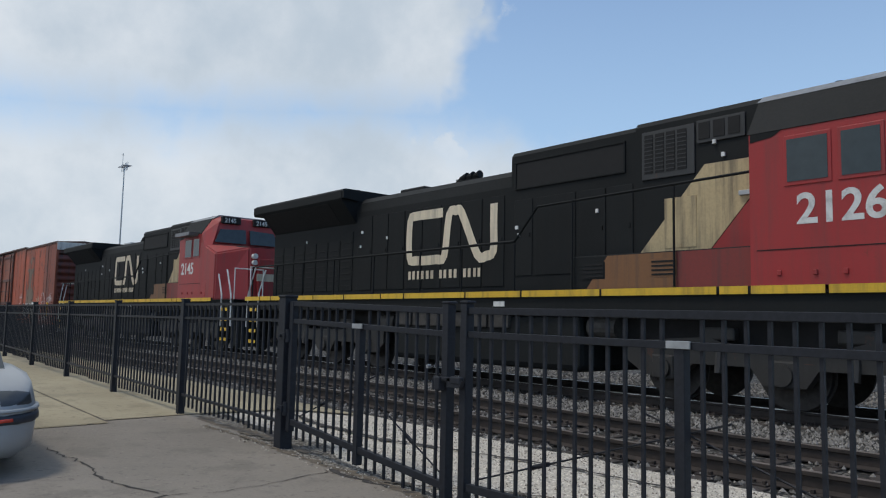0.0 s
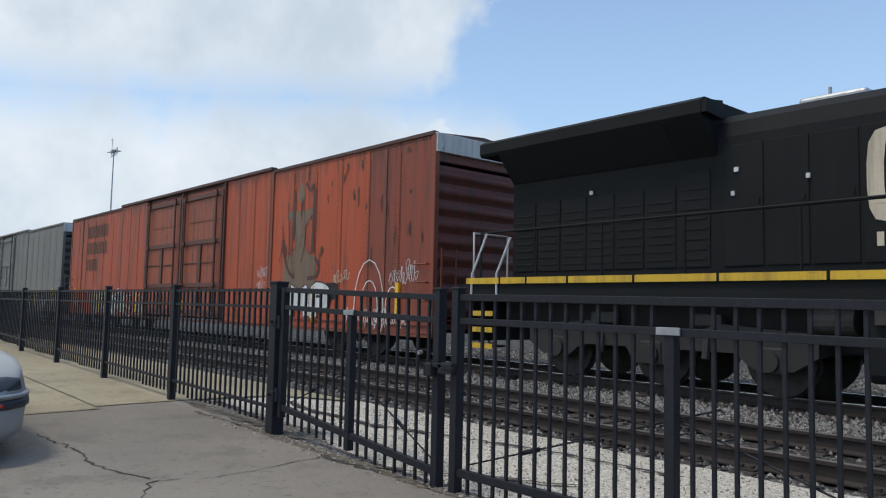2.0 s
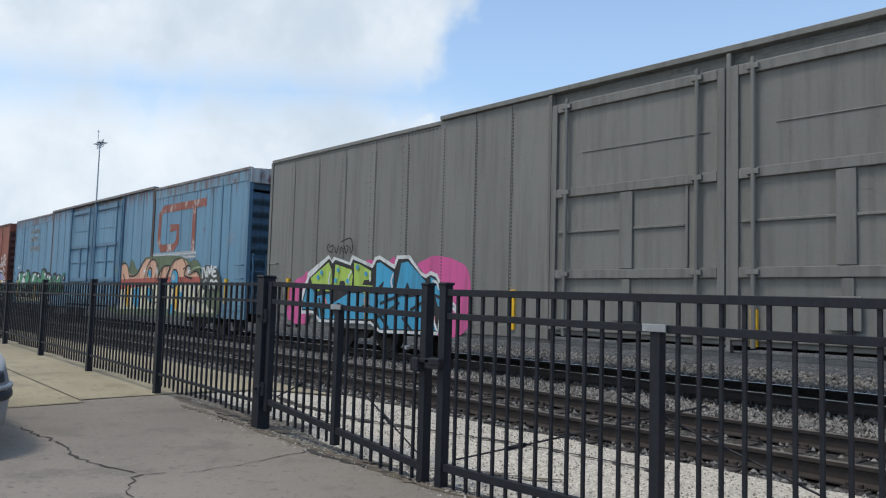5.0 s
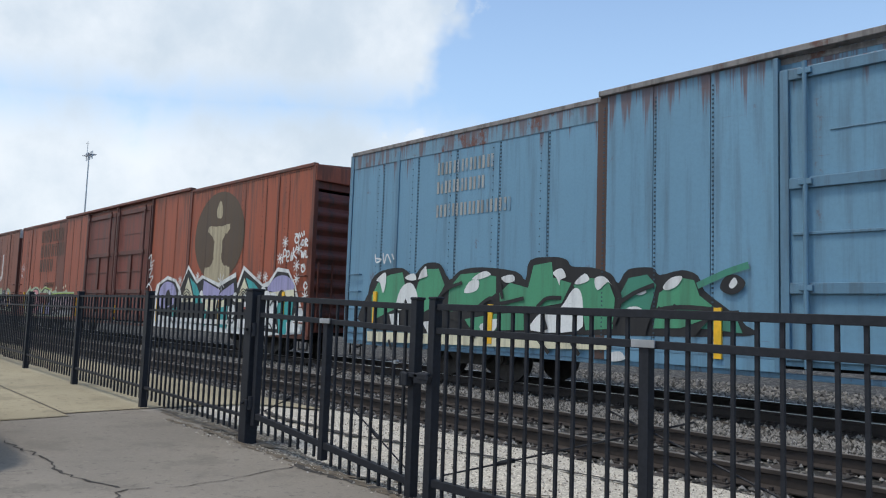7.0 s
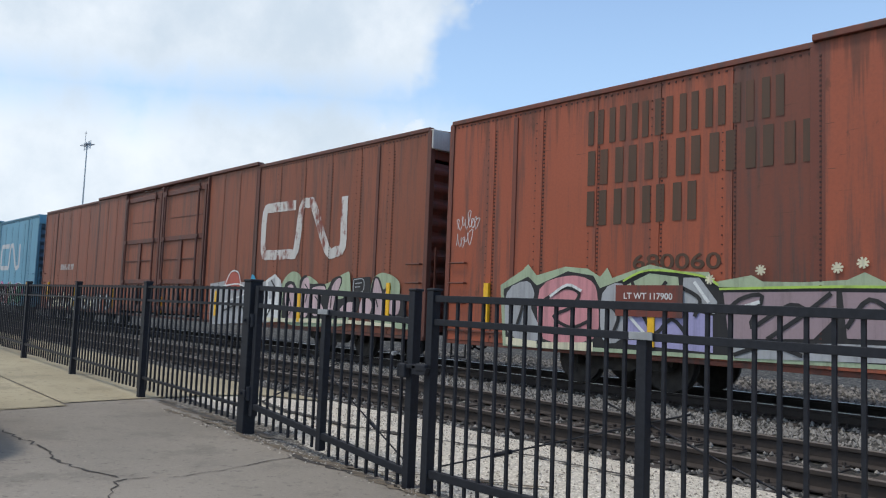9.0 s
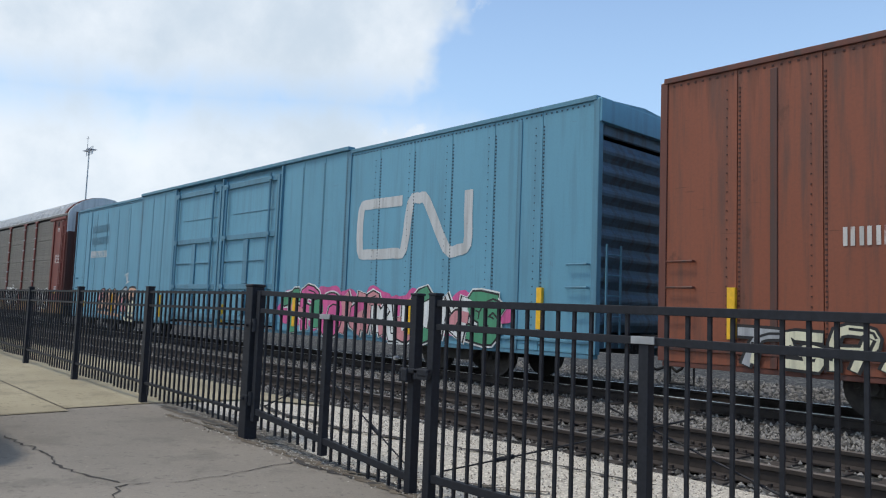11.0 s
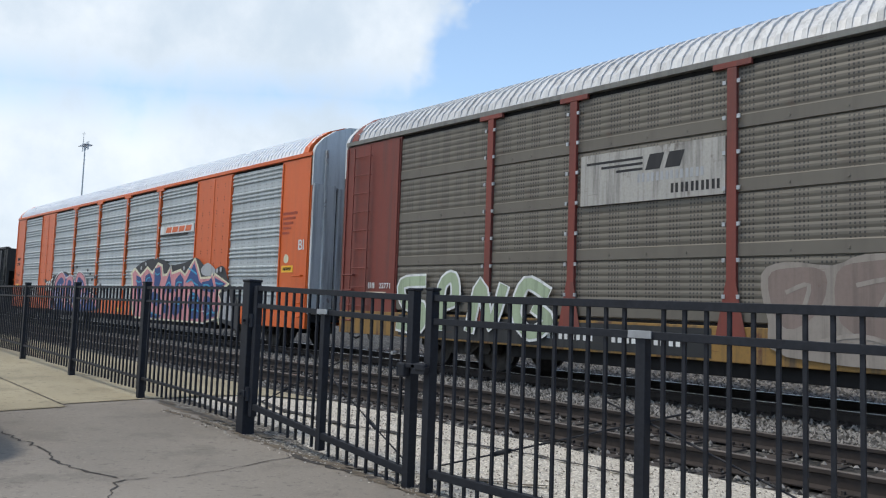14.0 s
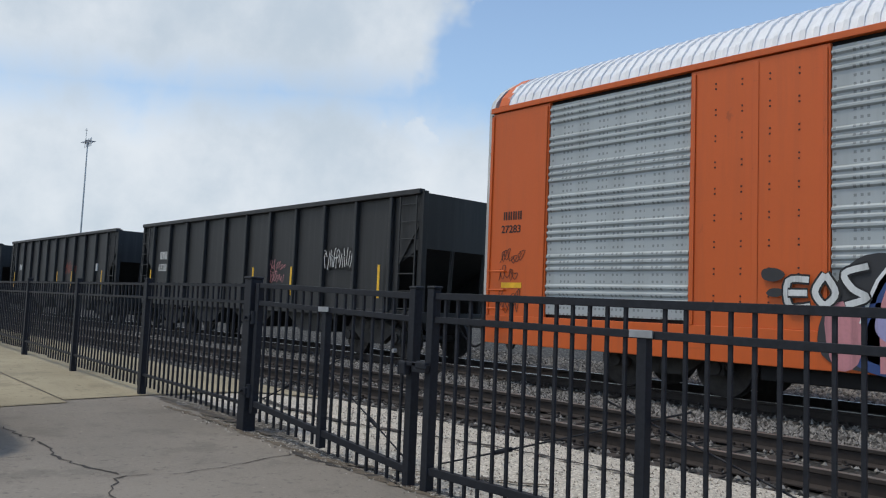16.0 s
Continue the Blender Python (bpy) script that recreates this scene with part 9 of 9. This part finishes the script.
def locomotive(x, number):
    car = vehicle("locomotive", "black diesel locomotive with red cab and cream stripe", "locomotive", x, group="locomotives")
    H = -1.0
    # frame, walkway, stripe
    part("frame", box(bmesh.new(), 0.25, 21.2, -1.46, 1.46, 1.42, 1.72, 0.02), P_HOOD, car)
    part("centre_sill", box(bmesh.new(), 0.85, 21.2, -0.9, 0.9, 0.92, 1.42), M_DARK, car)
    # unseen far-side block, added to keep bright sky out of the gap below
    part("side_skirt", box(bmesh.new(), 7.3, 13.7, 1.0, 1.3, 0.4, 1.42), M_DARK, car)
    part("walkway", box(bmesh.new(), 0.2, 21.25, -1.5, 1.5, 1.72, 1.75), P_HOOD, car)
    u = 0.22
    for k, w in enumerate((0.98, 0.7, 1.0, 1.4, 1.5, 1.6, 0.9, 2.1, 1.6, 1.9, 2.2, 0.5, 1.1, 1.9)):
        part("edge_stripe", box(bmesh.new(), u, u + w - 0.05, -1.508, -1.501, 1.72 - 0.02, 1.82), M_YELLOW, car)
        u += w
    part("walkway_edge", box(bmesh.new(), 0.85, 19.6, -1.50, -1.47, 1.752, 1.815), P_HOOD, car)
    # fuel tank and gear
    part("fuel_tank", box(bmesh.new(), 7.7, 13.3, -1.35, 1.35, 0.34, 1.35, 0.12), P_HOOD, car)
    for a, b in ((7.0, 7.6), (13.4, 14.0)):
        part("air_reservoir", tube(bmesh.new(), (a, -1.1, 1.15), (b, -1.1, 1.15), 0.2, 16), M_GREASE, car)
    for k in range(6):
        part("battery_box", box(bmesh.new(), 7.9 + k * 0.62, 8.45 + k * 0.62, -1.42, -1.2, 1.1, 1.4, 0.015), M_GREASE, car)
    for tx in (4.4, 16.9):
        add_truck(car, tx, (-2.0, 0.0, 2.0), LFRAME, LWHEEL, LR)
    coupler(car, 0.2, -1)
    coupler(car, 21.25, 1)
    # radiator section with flared wings
    prof = [(-1.0, 1.75), (-1.0, 3.72), (-1.46, 4.28), (-1.5, 4.34), (-1.5, 4.54), (-1.38, 4.61), (1.38, 4.61), (1.5, 4.54), (1.5, 4.34), (1.46, 4.28), (1.0, 3.72), (1.0, 1.75)]
    part("radiator_cab", extrude_x(bmesh.new(), prof, 1.05, 5.5), P_HOOD, car)
    part("radiator_hood", extrude_x(bmesh.new(), [p for p in prof if p[1] > 4.2], 0.55, 1.06), P_HOOD, car, "overhanging radiator wing")
    bm = bmesh.new()
    for k in range(22):
        box(bm, 0.7 + k * 0.2, 0.78 + k * 0.2, -1.25, 1.25, 4.60, 4.625)
    tagged(part("radiator_slats", bm, M_GRILLE, car), kind="stuff")
    prism_pts = [(-1.02, 3.78), (-1.44, 4.27), (-1.46, 4.26), (-1.035, 3.76)]
    part("radiator_screen", extrude_x(bmesh.new(), prism_pts, 1.2, 4.8), M_GRILLE, car)
    part("wing_nose", extrude_x(bmesh.new(), [(-1.0, 4.3), (-1.49, 4.34), (-1.49, 4.53), (-1.0, 4.60)], 5.5, 5.6), P_HOOD, car)
    # engine hood
    prof = [(-1.0, 1.75), (-1.0, 4.0), (-0.94, 4.24), (-0.74, 4.39), (0, 4.45), (0.74, 4.39), (0.94, 4.24), (1.0, 4.0), (1.0, 1.75)]
    part("engine_hood", extrude_x(bmesh.new(), prof, 5.5, 11.2), P_HOOD, car)
    for k in range(7):
        a = 1.1 + k * 0.62
        door_panel(car, a, a + 0.56, 1.95, 3.3 if k < 6 else 3.5, H, P_HOOD, True)
    for k in range(8):
        a = 5.62 + k * 0.68
        door_panel(car, a, a + 0.63, 1.95, 3.85, H, P_HOOD)
    part("exhaust_outlet", box(bmesh.new(), 6.5, 7.5, -0.35, 0.35, 4.38, 4.58, 0.05), M_ALU if number == "2145" else P_HOOD, car)
    bm = bmesh.new()
    for k in range(3):
        tube(bm, (8.7 + k * 0.22, -0.2, 4.6), (8.95 + k * 0.22, -0.2, 4.63), 0.05, 10, 0.1)
    tube(bm, (8.9, -0.2, 4.4), (8.9, -0.2, 4.57), 0.04)
    box(bm, 8.6, 9.4, -0.25, -0.15, 4.53, 4.59)
    part("horn", bm, P_HOOD, car)
    # tall hood: dynamic brake box and air intakes
    prof = [(-1.0, 1.75), (-1.0, 4.62), (-0.93, 4.71), (0.93, 4.71), (1.0, 4.62), (1.0, 1.75)]
    part("brake_hood", extrude_x(bmesh.new(), prof, 11.2, 14.25), P_HOOD, car)
    prof2 = [(y, z + (0.05 if z > 4 else 0)) for y, z in prof]
    part("intake_hood", extrude_x(bmesh.new(), prof2, 14.25, 16.7), P_HOOD, car)
    bg = part("brake_grille", box(bmesh.new(), 11.35, 14.0, -1.012, -1.002, 3.95, 4.46), M_GRILLE, car)
    for q in ((11.31, 14.04, 4.46, 4.495), (11.31, 14.04, 3.915, 3.95), (11.31, 11.35, 3.95, 4.46), (14.0, 14.04, 3.95, 4.46)):
        part("grille_frame", box(bmesh.new(), q[0], q[1], -1.03, -0.99, q[2], q[3], 0.004), P_HOOD, bg)
    panel = part("intake_panel", box(bmesh.new(), 14.4, 15.42, -1.03, -1.0, 3.72, 4.56, 0.006), P_HOODGREY, car)
    for k in range(4):
        gr = part("intake_grille", box(bmesh.new(), 14.46 + k * 0.215, 14.63 + k * 0.215, -1.04, -1.029, 3.82, 4.5), M_GRILLE, panel)
        for i in range(9):
            part("slat", box(bmesh.new(), 14.46 + k * 0.215, 14.63 + k * 0.215, -1.046, -1.039, 3.86 + i * 0.07, 3.875 + i * 0.07), P_HOODGREY, panel)
    part("intake_panel", box(bmesh.new(), 15.46, 16.3, -1.03, -1.0, 4.2, 4.58, 0.006), P_HOODGREY, car)
    for k in range(3):
        part("intake_grille", box(bmesh.new(), 15.5 + k * 0.26, 15.7 + k * 0.26, -1.04, -1.029, 4.26, 4.54, 0.004), M_GRILLE, car)
    for a, b in ((11.3, 11.8), (11.9, 12.9), (13.0, 13.6), (13.65, 14.2)):
        door_panel(car, a, b, 2.15, 3.7, H, P_HOOD)
    # low equipment box beside the walkway, tan and red
    part("equipment_box", box(bmesh.new(), 13.1, 16.6, -1.40, -0.99, 1.75, 2.42, 0.02), P_HOOD, car)
    flat("tan_panel", [(13.95, 2.4), (13.45, 1.78), (15.3, 1.78), (15.3, 2.4)], -1.404, P_TAN, car, "oily tan panel")
    flat("red_panel", [(15.302, 2.4), (15.302, 1.78), (16.6, 1.78), (16.6, 2.4)], -1.404, P_REDGRIME, car)
    for a in (13.4, 14.82):
        lv = part("louvre_panel", box(bmesh.new(), a, a + 0.5, -1.414, -1.41, 2.0, 2.3), P_TAN if a > 14 else P_HOOD, car)
        for k in range(4):
            part("slot", box(bmesh.new(), a + 0.03, a + 0.47, -1.422, -1.412, 2.03 + k * 0.07, 2.06 + k * 0.07), M_GRILLE, lv)
    # cream and red diagonal on the hood side
    y = H - 0.022
    flat("cream_stripe", [(14.35, 2.44), (15.68, 2.44), (16.66, 3.55), (16.66, 3.84), (15.6, 3.84)], y, P_LCREAM, car, "broad cream diagonal stripe")
    flat("red_triangle", [(15.7, 2.44), (16.66, 2.44), (16.66, 3.53)], y, P_RED, car)
    part("hood_hatch", box(bmesh.new(), 14.85, 15.45, y - 0.016, y - 0.004, 2.5, 3.35, 0.006), P_LCREAM, car)
    part("door_handle", box(bmesh.new(), 16.2, 16.4, y - 0.06, y - 0.004, 3.25, 3.33, 0.01), M_ALU, car)
    # cab
    cabp = [(-1.5, 1.75), (-1.5, 4.05), (-1.12, 4.62), (-0.9, 4.74), (0.9, 4.74), (1.12, 4.62), (1.5, 4.05), (1.5, 1.75)]
    part("cab", extrude_x(bmesh.new(), cabp, 16.6, 18.55), P_RED, car)
    bm = bmesh.new()
    a = [bm.verts.new((18.55, yy, zz)) for yy, zz in cabp]
    b = [bm.verts.new((x2, yy, zz)) for (yy, zz), x2 in zip([(-1.5, 1.75), (-1.48, 3.1), (-1.02, 4.5), (-0.85, 4.66), (0.85, 4.66), (1.02, 4.5), (1.48, 3.1), (1.5, 1.75)], (19.0, 19.1, 18.85, 18.8, 18.8, 18.85, 19.1, 19.0))]
    for i in range(8):
        bm.faces.new((a[i], b[i], b[(i + 1) % 8], a[(i + 1) % 8]))
    bm.faces.new(b)
    part("cab_front", bm, P_RED, car)
    part("cab_roof", extrude_x(bmesh.new(), [(-1.14, 4.63), (-0.92, 4.77), (0.92, 4.77), (1.14, 4.63), (0.9, 4.70), (-0.9, 4.70)], 16.55, 18.6), P_ROOFGREY, car, "grey cab roof")
    part("roof_band", extrude_x(bmesh.new(), [(-1.512, 4.06), (-1.13, 4.635), (-1.10, 4.62), (-1.48, 4.05)], 16.58, 18.5), P_HOOD, car, "black band above the windows")
    flat("upper_band", [(16.62, 3.93), (16.95, 3.97), (17.1, 4.06), (16.62, 4.06)], -1.501, P_HOOD, car)
    # nose
    bm = bmesh.new()
    lo = [(18.7, -1.49, 1.75), (19.74, -1.49, 1.75), (20.62, -0.62, 1.75), (20.62, 0.62, 1.75), (19.74, 1.49, 1.75), (18.7, 1.49, 1.75)]
    hi = [(18.7, -1.49, 3.68), (19.74, -1.49, 3.32), (20.42, -0.6, 3.54), (20.42, 0.6, 3.54), (19.74, 1.49, 3.32), (18.7, 1.49, 3.68)]
    va = [bm.verts.new(p) for p in lo]
    vb = [bm.verts.new(p) for p in hi]
    for i in range(6):
        bm.faces.new((va[i], va[(i + 1) % 6], vb[(i + 1) % 6], vb[i]))
    bm.faces.new((vb[0], vb[1], vb[2]))
    bm.faces.new((vb[0], vb[2], vb[3], vb[5]))
    bm.faces.new((vb[3], vb[4], vb[5]))
    bm.faces.new(va[::-1])
    bmesh.ops.bevel(bm, geom=bm.edges[:], offset=0.05, segments=2, affect="EDGES")
    part("nose", bm, P_RED, car)
    bm = bmesh.new()
    up = [bm.verts.new((x * 0.97 + 0.55, y * 0.93, z + 0.02)) for x, y, z in hi]
    dn = [bm.verts.new((x * 0.97 + 0.55, y * 0.93, z - 0.06)) for x, y, z in hi]
    for q in ((0, 1, 2), (0, 2, 3, 5), (3, 4, 5)):
        bm.faces.new([up[i] for i in q])
        bm.faces.new([dn[i] for i in q[::-1]])
    for i in range(6):
        bm.faces.new((up[i], dn[i], dn[(i + 1) % 6], up[(i + 1) % 6]))
    part("nose_top", bm, P_HOOD, car, "black anti-glare nose top")
    part("nose_door", box(bmesh.new(), 20.55, 20.66, -0.35, 0.35, 1.85, 3.15, 0.02), P_RED, car)
    part("nose_emblem", box(bmesh.new(), 20.662, 20.67, -0.42, 0.42, 2.4, 2.65), M_CREAM, car)
    for z in (3.02, 3.24):
        part("headlight", tube(bmesh.new(), (20.38, -0.45, z), (20.6, -0.45, z), 0.09, 14), M_LAMP, car)
    # cab glazing
    for a, b in ((17.12, 17.78), (17.86, 18.45)):
        fr = part("window", box(bmesh.new(), a, b, -1.515, -1.49, 3.22, 3.95, 0.01), P_RED, car)
        part("pane", box(bmesh.new(), a + 0.05, b - 0.05, -1.522, -1.514, 3.28, 3.89), M_WINDOW, fr)
    part("sunshade", prism(bmesh.new(), [(17.0, 4.0), (18.2, 4.0), (18.3, 4.12), (17.0, 4.12)], -1.85, -1.45), P_ROOFGREY, car) if number == "2145" else None
    for s in (-1, 1):
        bm = bmesh.new()
        q = [(18.97, s * 0.08, 4.27), (18.97, s * 1.02, 4.23), (19.06, s * 1.24, 3.76), (19.06, s * 0.08, 3.76)]
        f = [bm.verts.new((u + 0.012, v, w)) for u, v, w in q]
        g = [bm.verts.new((u - 0.03, v, w)) for u, v, w in q]
        bm.faces.new(f)
        bm.faces.new(g[::-1])
        for i in range(4):
            bm.faces.new((f[i], g[i], g[(i + 1) % 4], f[(i + 1) % 4]))
        part("windscreen", bm, M_WINDOW, car)
        nb = part("number_board", box(bmesh.new(), 18.78, 18.95, min(s * 0.25, s * 0.95), max(s * 0.25, s * 0.95), 4.45, 4.70, 0.02), M_GRILLE, car)
        ob = letters(nb, number, 18.955, 4.49, 0.22, M_WHITE, s * 0.6 - 0.27, name="board_number")
        ob.rotation_euler = (radians(90), 0, radians(90))
    ob = letters(car, number, 17.28 if number == "2126" else 16.84, 2.68, 0.60 if number == "2126" else 0.56, M_WHITE, -1.504, name="cab_number")
    ob.data.offset = 0.013
    flat("seam", [(16.7, 2.32), (18.6, 2.32), (18.6, 2.335), (16.7, 2.335)], -1.501, M_GRILLE, car)
    for u in (17.0, 17.5, 17.9, 18.7):
        part("jacking_lug", box(bmesh.new(), u, u + 0.06, -1.53, -1.495, 1.95, 2.03, 0.01), P_RED, car)
    # ribbon emblem and address bars on the hood
    ribbon_logo(car, 7.7, 2.5, 1.28, M_CREAM, H - 0.024, 3.2)
    bars(car, 7.8, 2.17, [0.33, 0.33, 0.36, -0.12, 0.33, 0.36, -0.12, 0.33, 0.3], 0.19, M_CREAM, H - 0.022, name="address_bar")
    # small white service labels on the hood doors
    for u, z, w2 in ((5.75, 3.05, 0.09), (5.8, 3.42, 0.12), (6.9, 3.2, 0.09), (11.35, 3.1, 0.14), (11.42, 2.95, 0.09), (13.4, 3.25, 0.1), (3.0, 3.33, 0.12), (15.9, 3.92, 0.1), (15.75, 4.15, 0.1)):
        part("service_label", box(bmesh.new(), u, u + w2 * 0.6, H - 0.045 if z < 3.7 else -1.045, H - 0.02 if z < 3.7 else -1.0, z, z + 0.07), M_WHITE, car)
    part("notice", box(bmesh.new(), 11.2, 11.5, -1.475, -1.462, 1.52, 1.62), M_WHITE, car)
    # handrails
    bm = bmesh.new()
    pipe(bm, [(0.6, -1.46, 2.72), (11.75, -1.46, 2.79), (12.35, -1.46, 3.42), (16.6, -1.46, 3.52)], 0.022)
    part("handrail", bm, P_HOOD, car)
    for u in (0.6, 2.1, 3.6, 5.2, 7.0, 8.8, 10.2, 11.75, 13.2, 15.3):
        part("stanchion", tube(bmesh.new(), (u, -1.46, 1.76), (u, -1.46, 2.74 if u < 11.9 else 3.46), 0.022, 6), P_HOOD, car)
    for u, k in ((0.32, -1), (21.1, 1)):
        bm = bmesh.new()
        pipe(bm, [(u, -1.48, 0.9), (u - k * 0.05, -1.48, 1.9), (u - k * 0.45, -1.46, 2.72)], 0.025)
        part("grab_rail", bm, M_WHITE, car, "white grab rail")
        bm = bmesh.new()
        pipe(bm, [(u - k * 0.75, -1.48, 0.9), (u - k * 0.75, -1.48, 1.9), (u - k * 1.1, -1.46, 2.6)], 0.025)
        part("grab_rail", bm, M_WHITE, car, "white grab rail")
        for i in range(4):
            s = part("step", box(bmesh.new(), u - k * 0.38 - 0.32, u - k * 0.38 + 0.32, -1.5, -1.15, 0.45 + i * 0.32, 0.49 + i * 0.32), P_HOOD, car)
            part("step_edge", box(bmesh.new(), u - k * 0.38 - 0.3, u - k * 0.38 + 0.3, -1.512, -1.502, 0.42 + i * 0.32, 0.52 + i * 0.32), M_YELLOW, s, "yellow step edge")
        part("end_plate", box(bmesh.new(), u - 0.06, u + 0.06, -1.45, 1.45, 0.55, 1.72, 0.02), P_HOOD, car)
        part("end_rail", pipe(bmesh.new(), [(u, -1.4, 1.75), (u, -1.4, 2.75), (u, -0.4, 2.75), (u, -0.4, 1.75)], 0.02), M_WHITE, car)
    part("plough", prism(bmesh.new(), [(21.2, 1.1), (21.5, 0.25), (21.1, 0.25)], -1.4, 1.4), P_HOOD, car)
    part("mast", tube(bmesh.new(), (17.6, -0.7, 4.77), (17.6, -0.7, 4.83), 0.07), P_HOOD, car)
    return car


P_ROOFGREY = paint("grey_cab_roof", (0.22, 0.23, 0.24), 0.05, 0.3)
locomotive(-22.1, "2126")
locomotive(-44.0, "2145")


# ---- parked car ----
def build_parked_car():
    silver = plain("silver_car_paint", (0.34, 0.35, 0.35), 0.4, metal=0.1, vary=0.06, scale=2.0)
    trim = plain("dark_bumper_trim", (0.03, 0.035, 0.045), 0.5)
    lens = glass("smoked_lamp", (0.03, 0.035, 0.04), 0.3)
    red = plain("red_marker_lens", (0.55, 0.05, 0.025), 0.2, vary=0.1)
    # tail at +x, the body running to -x; y is across
    car = thing("parked_car", "silver sedan parked beside the fence, dark bumper band", "car", m=pose(-6.17, 0.66, rise(-7.5) + 0.02))
    car.scale = (1, 1, 0.75)
    secs = []
    for x, half, z0, z1 in ((0.04, 0.52, 0.24, 0.54), (-0.02, 0.66, 0.18, 0.69), (-0.12, 0.77, 0.14, 0.80), (-0.30, 0.83, 0.12, 0.88), (-0.7, 0.86, 0.12, 0.94), (-1.3, 0.87, 0.14, 0.98), (-3.3, 0.87, 0.2, 0.97), (-4.0, 0.85, 0.24, 0.88), (-4.45, 0.75, 0.28, 0.74), (-4.6, 0.55, 0.36, 0.6)):
        ring = []
        zm = z0 + (z1 - z0) * 0.62
        for y, z in ((0, z0), (half * 0.8, z0), (half * 0.97, z0 + 0.1), (half, zm - 0.06), (half * 0.985, zm + 0.03), (half * 0.93, z1 - 0.03), (half * 0.8, z1), (0, z1 + 0.02)):
            ring.append((x - 0.12 * (abs(y) / 0.87) ** 3 * (1 if x > -2 else -1) * (1 if x > -0.5 or x < -4 else 0), y, z))
        full = ring + [(px, -py, pz) for px, py, pz in ring[-2:0:-1]]
        secs.append(full)
    bm = bmesh.new()
    rings = [[bm.verts.new(p) for p in s] for s in secs]
    n = len(rings[0])
    for r, q in zip(rings, rings[1:]):
        for i in range(n):
            bm.faces.new((r[i], r[(i + 1) % n], q[(i + 1) % n], q[i]))
    bm.faces.new(rings[0])
    bm.faces.new(rings[-1][::-1])
    bmesh.ops.subdivide_edges(bm, edges=bm.edges[:], cuts=1, smooth=0.4, use_grid_fill=True)
    body = part("body", bm, silver, car, smooth=True)
    gp = [(-0.75, 0.92), (-1.35, 1.38), (-2.6, 1.42), (-3.35, 0.96)]
    part("greenhouse", prism(bmesh.new(), gp, -0.66, 0.66), lens, car, "dark glazed cabin")
    part("roof", prism(bmesh.new(), [(-1.3, 1.385), (-2.62, 1.425), (-2.6, 1.455), (-1.4, 1.425)], -0.62, 0.62), silver, car)
    tree = BVHTree.FromPolygons([v.co.copy() for v in body.data.vertices], [tuple(p.vertices) for p in body.data.polygons])

    def skin_patch(name, a0, a1, za, zb, off, mat, parent, label="", cut=0.0):
        """A panel laid on the tail of the body between two angles and heights."""
        bm, rows, n, k = bmesh.new(), [], 16, 5
        for i in range(n + 1):
            a = radians(a0 + (a1 - a0) * i / n)
            lo, hi = za(i / n), zb(i / n)
            row = []
            for j in range(k + 1):
                d = Vector((math.cos(a), math.sin(a), 0))
                hit = tree.ray_cast(Vector((-0.9, 0, lo + (hi - lo) * j / k)), d)[0]
                edge = -0.004 if j in (0, k) or i in (0, n) else off
                row.append(bm.verts.new(hit + d * edge))
            rows.append(row)
        for r, q in zip(rows, rows[1:]):
            for j in range(k):
                bm.faces.new((r[j], q[j], q[j + 1], r[j + 1]))
        return part(name, bm, mat, parent, label, smooth=True)
    band = skin_patch("bumper_band", -74, 74, lambda u: 0.47, lambda u: 0.575, 0.022, trim, car, "dark blue-grey bumper band")
    skin_patch("bumper_top", -74, 74, lambda u: 0.585, lambda u: 0.625, 0.03, silver, car)
    skin_patch("number_plate_recess", -12, 12, lambda u: 0.64, lambda u: 0.74, 0.004, trim, car)
    for s in (-1, 1):
        skin_patch("marker", s * 24, s * 34, lambda u: 0.50, lambda u: 0.545, 0.03, red, band, "red marker lens")
        skin_patch("lamp", s * 30, s * 47, lambda u: 0.64, lambda u: 0.83 - 0.05 * u, 0.008, lens, car, "smoked corner lamp")
        for x in (-1.05, -3.75):
            bm = bmesh.new()
            tube(bm, (x, s * 0.62, 0.31), (x, s * 0.80, 0.31), 0.31, 24)
            wh = part("wheel", bm, trim, car)
            part("rim", tube(bmesh.new(), (x, s * 0.80, 0.31), (x, s * 0.81, 0.31), 0.2, 20), silver, wh)
    part("exhaust", tube(bmesh.new(), (-0.3, -0.5, 0.12), (0.0, -0.5, 0.12), 0.035, 12), M_ALU, car)
    part("bumper_scuff", box(bmesh.new(), -0.10, 0.02, -0.74, -0.62, 0.40, 0.46, 0.01), M_ALU, car, "torn shiny bumper corner")


build_parked_car()


# ---- what moves ----
def motions():
    for car, x in TRAIN:
        walk(car, [(t, pose(x + s, MID_Y, RAIL_Z)) for t, w, p, r, s in LOG])
    ts = [row[0] for row in LOG]
    ss = [row[4] for row in LOG]
    for (a, r), wheels in SPIN.items():
        rows = []
        for k in range(frame(16.0)):
            t = k / FPS
            rows.append((t, pose(a, 0, r, 0, math.degrees(float(np.interp(t, ts, ss)) / r) % 360.0, 0)))
        walk(wheels[0], rows)
        act = wheels[0].animation_data.action
        for ob in wheels[1:]:
            ob.rotation_mode = "QUATERNION"
            ob.animation_data_create()
            ob.animation_data.action = act
            ob.animation_data.action_slot = act.slots[0]


motions()
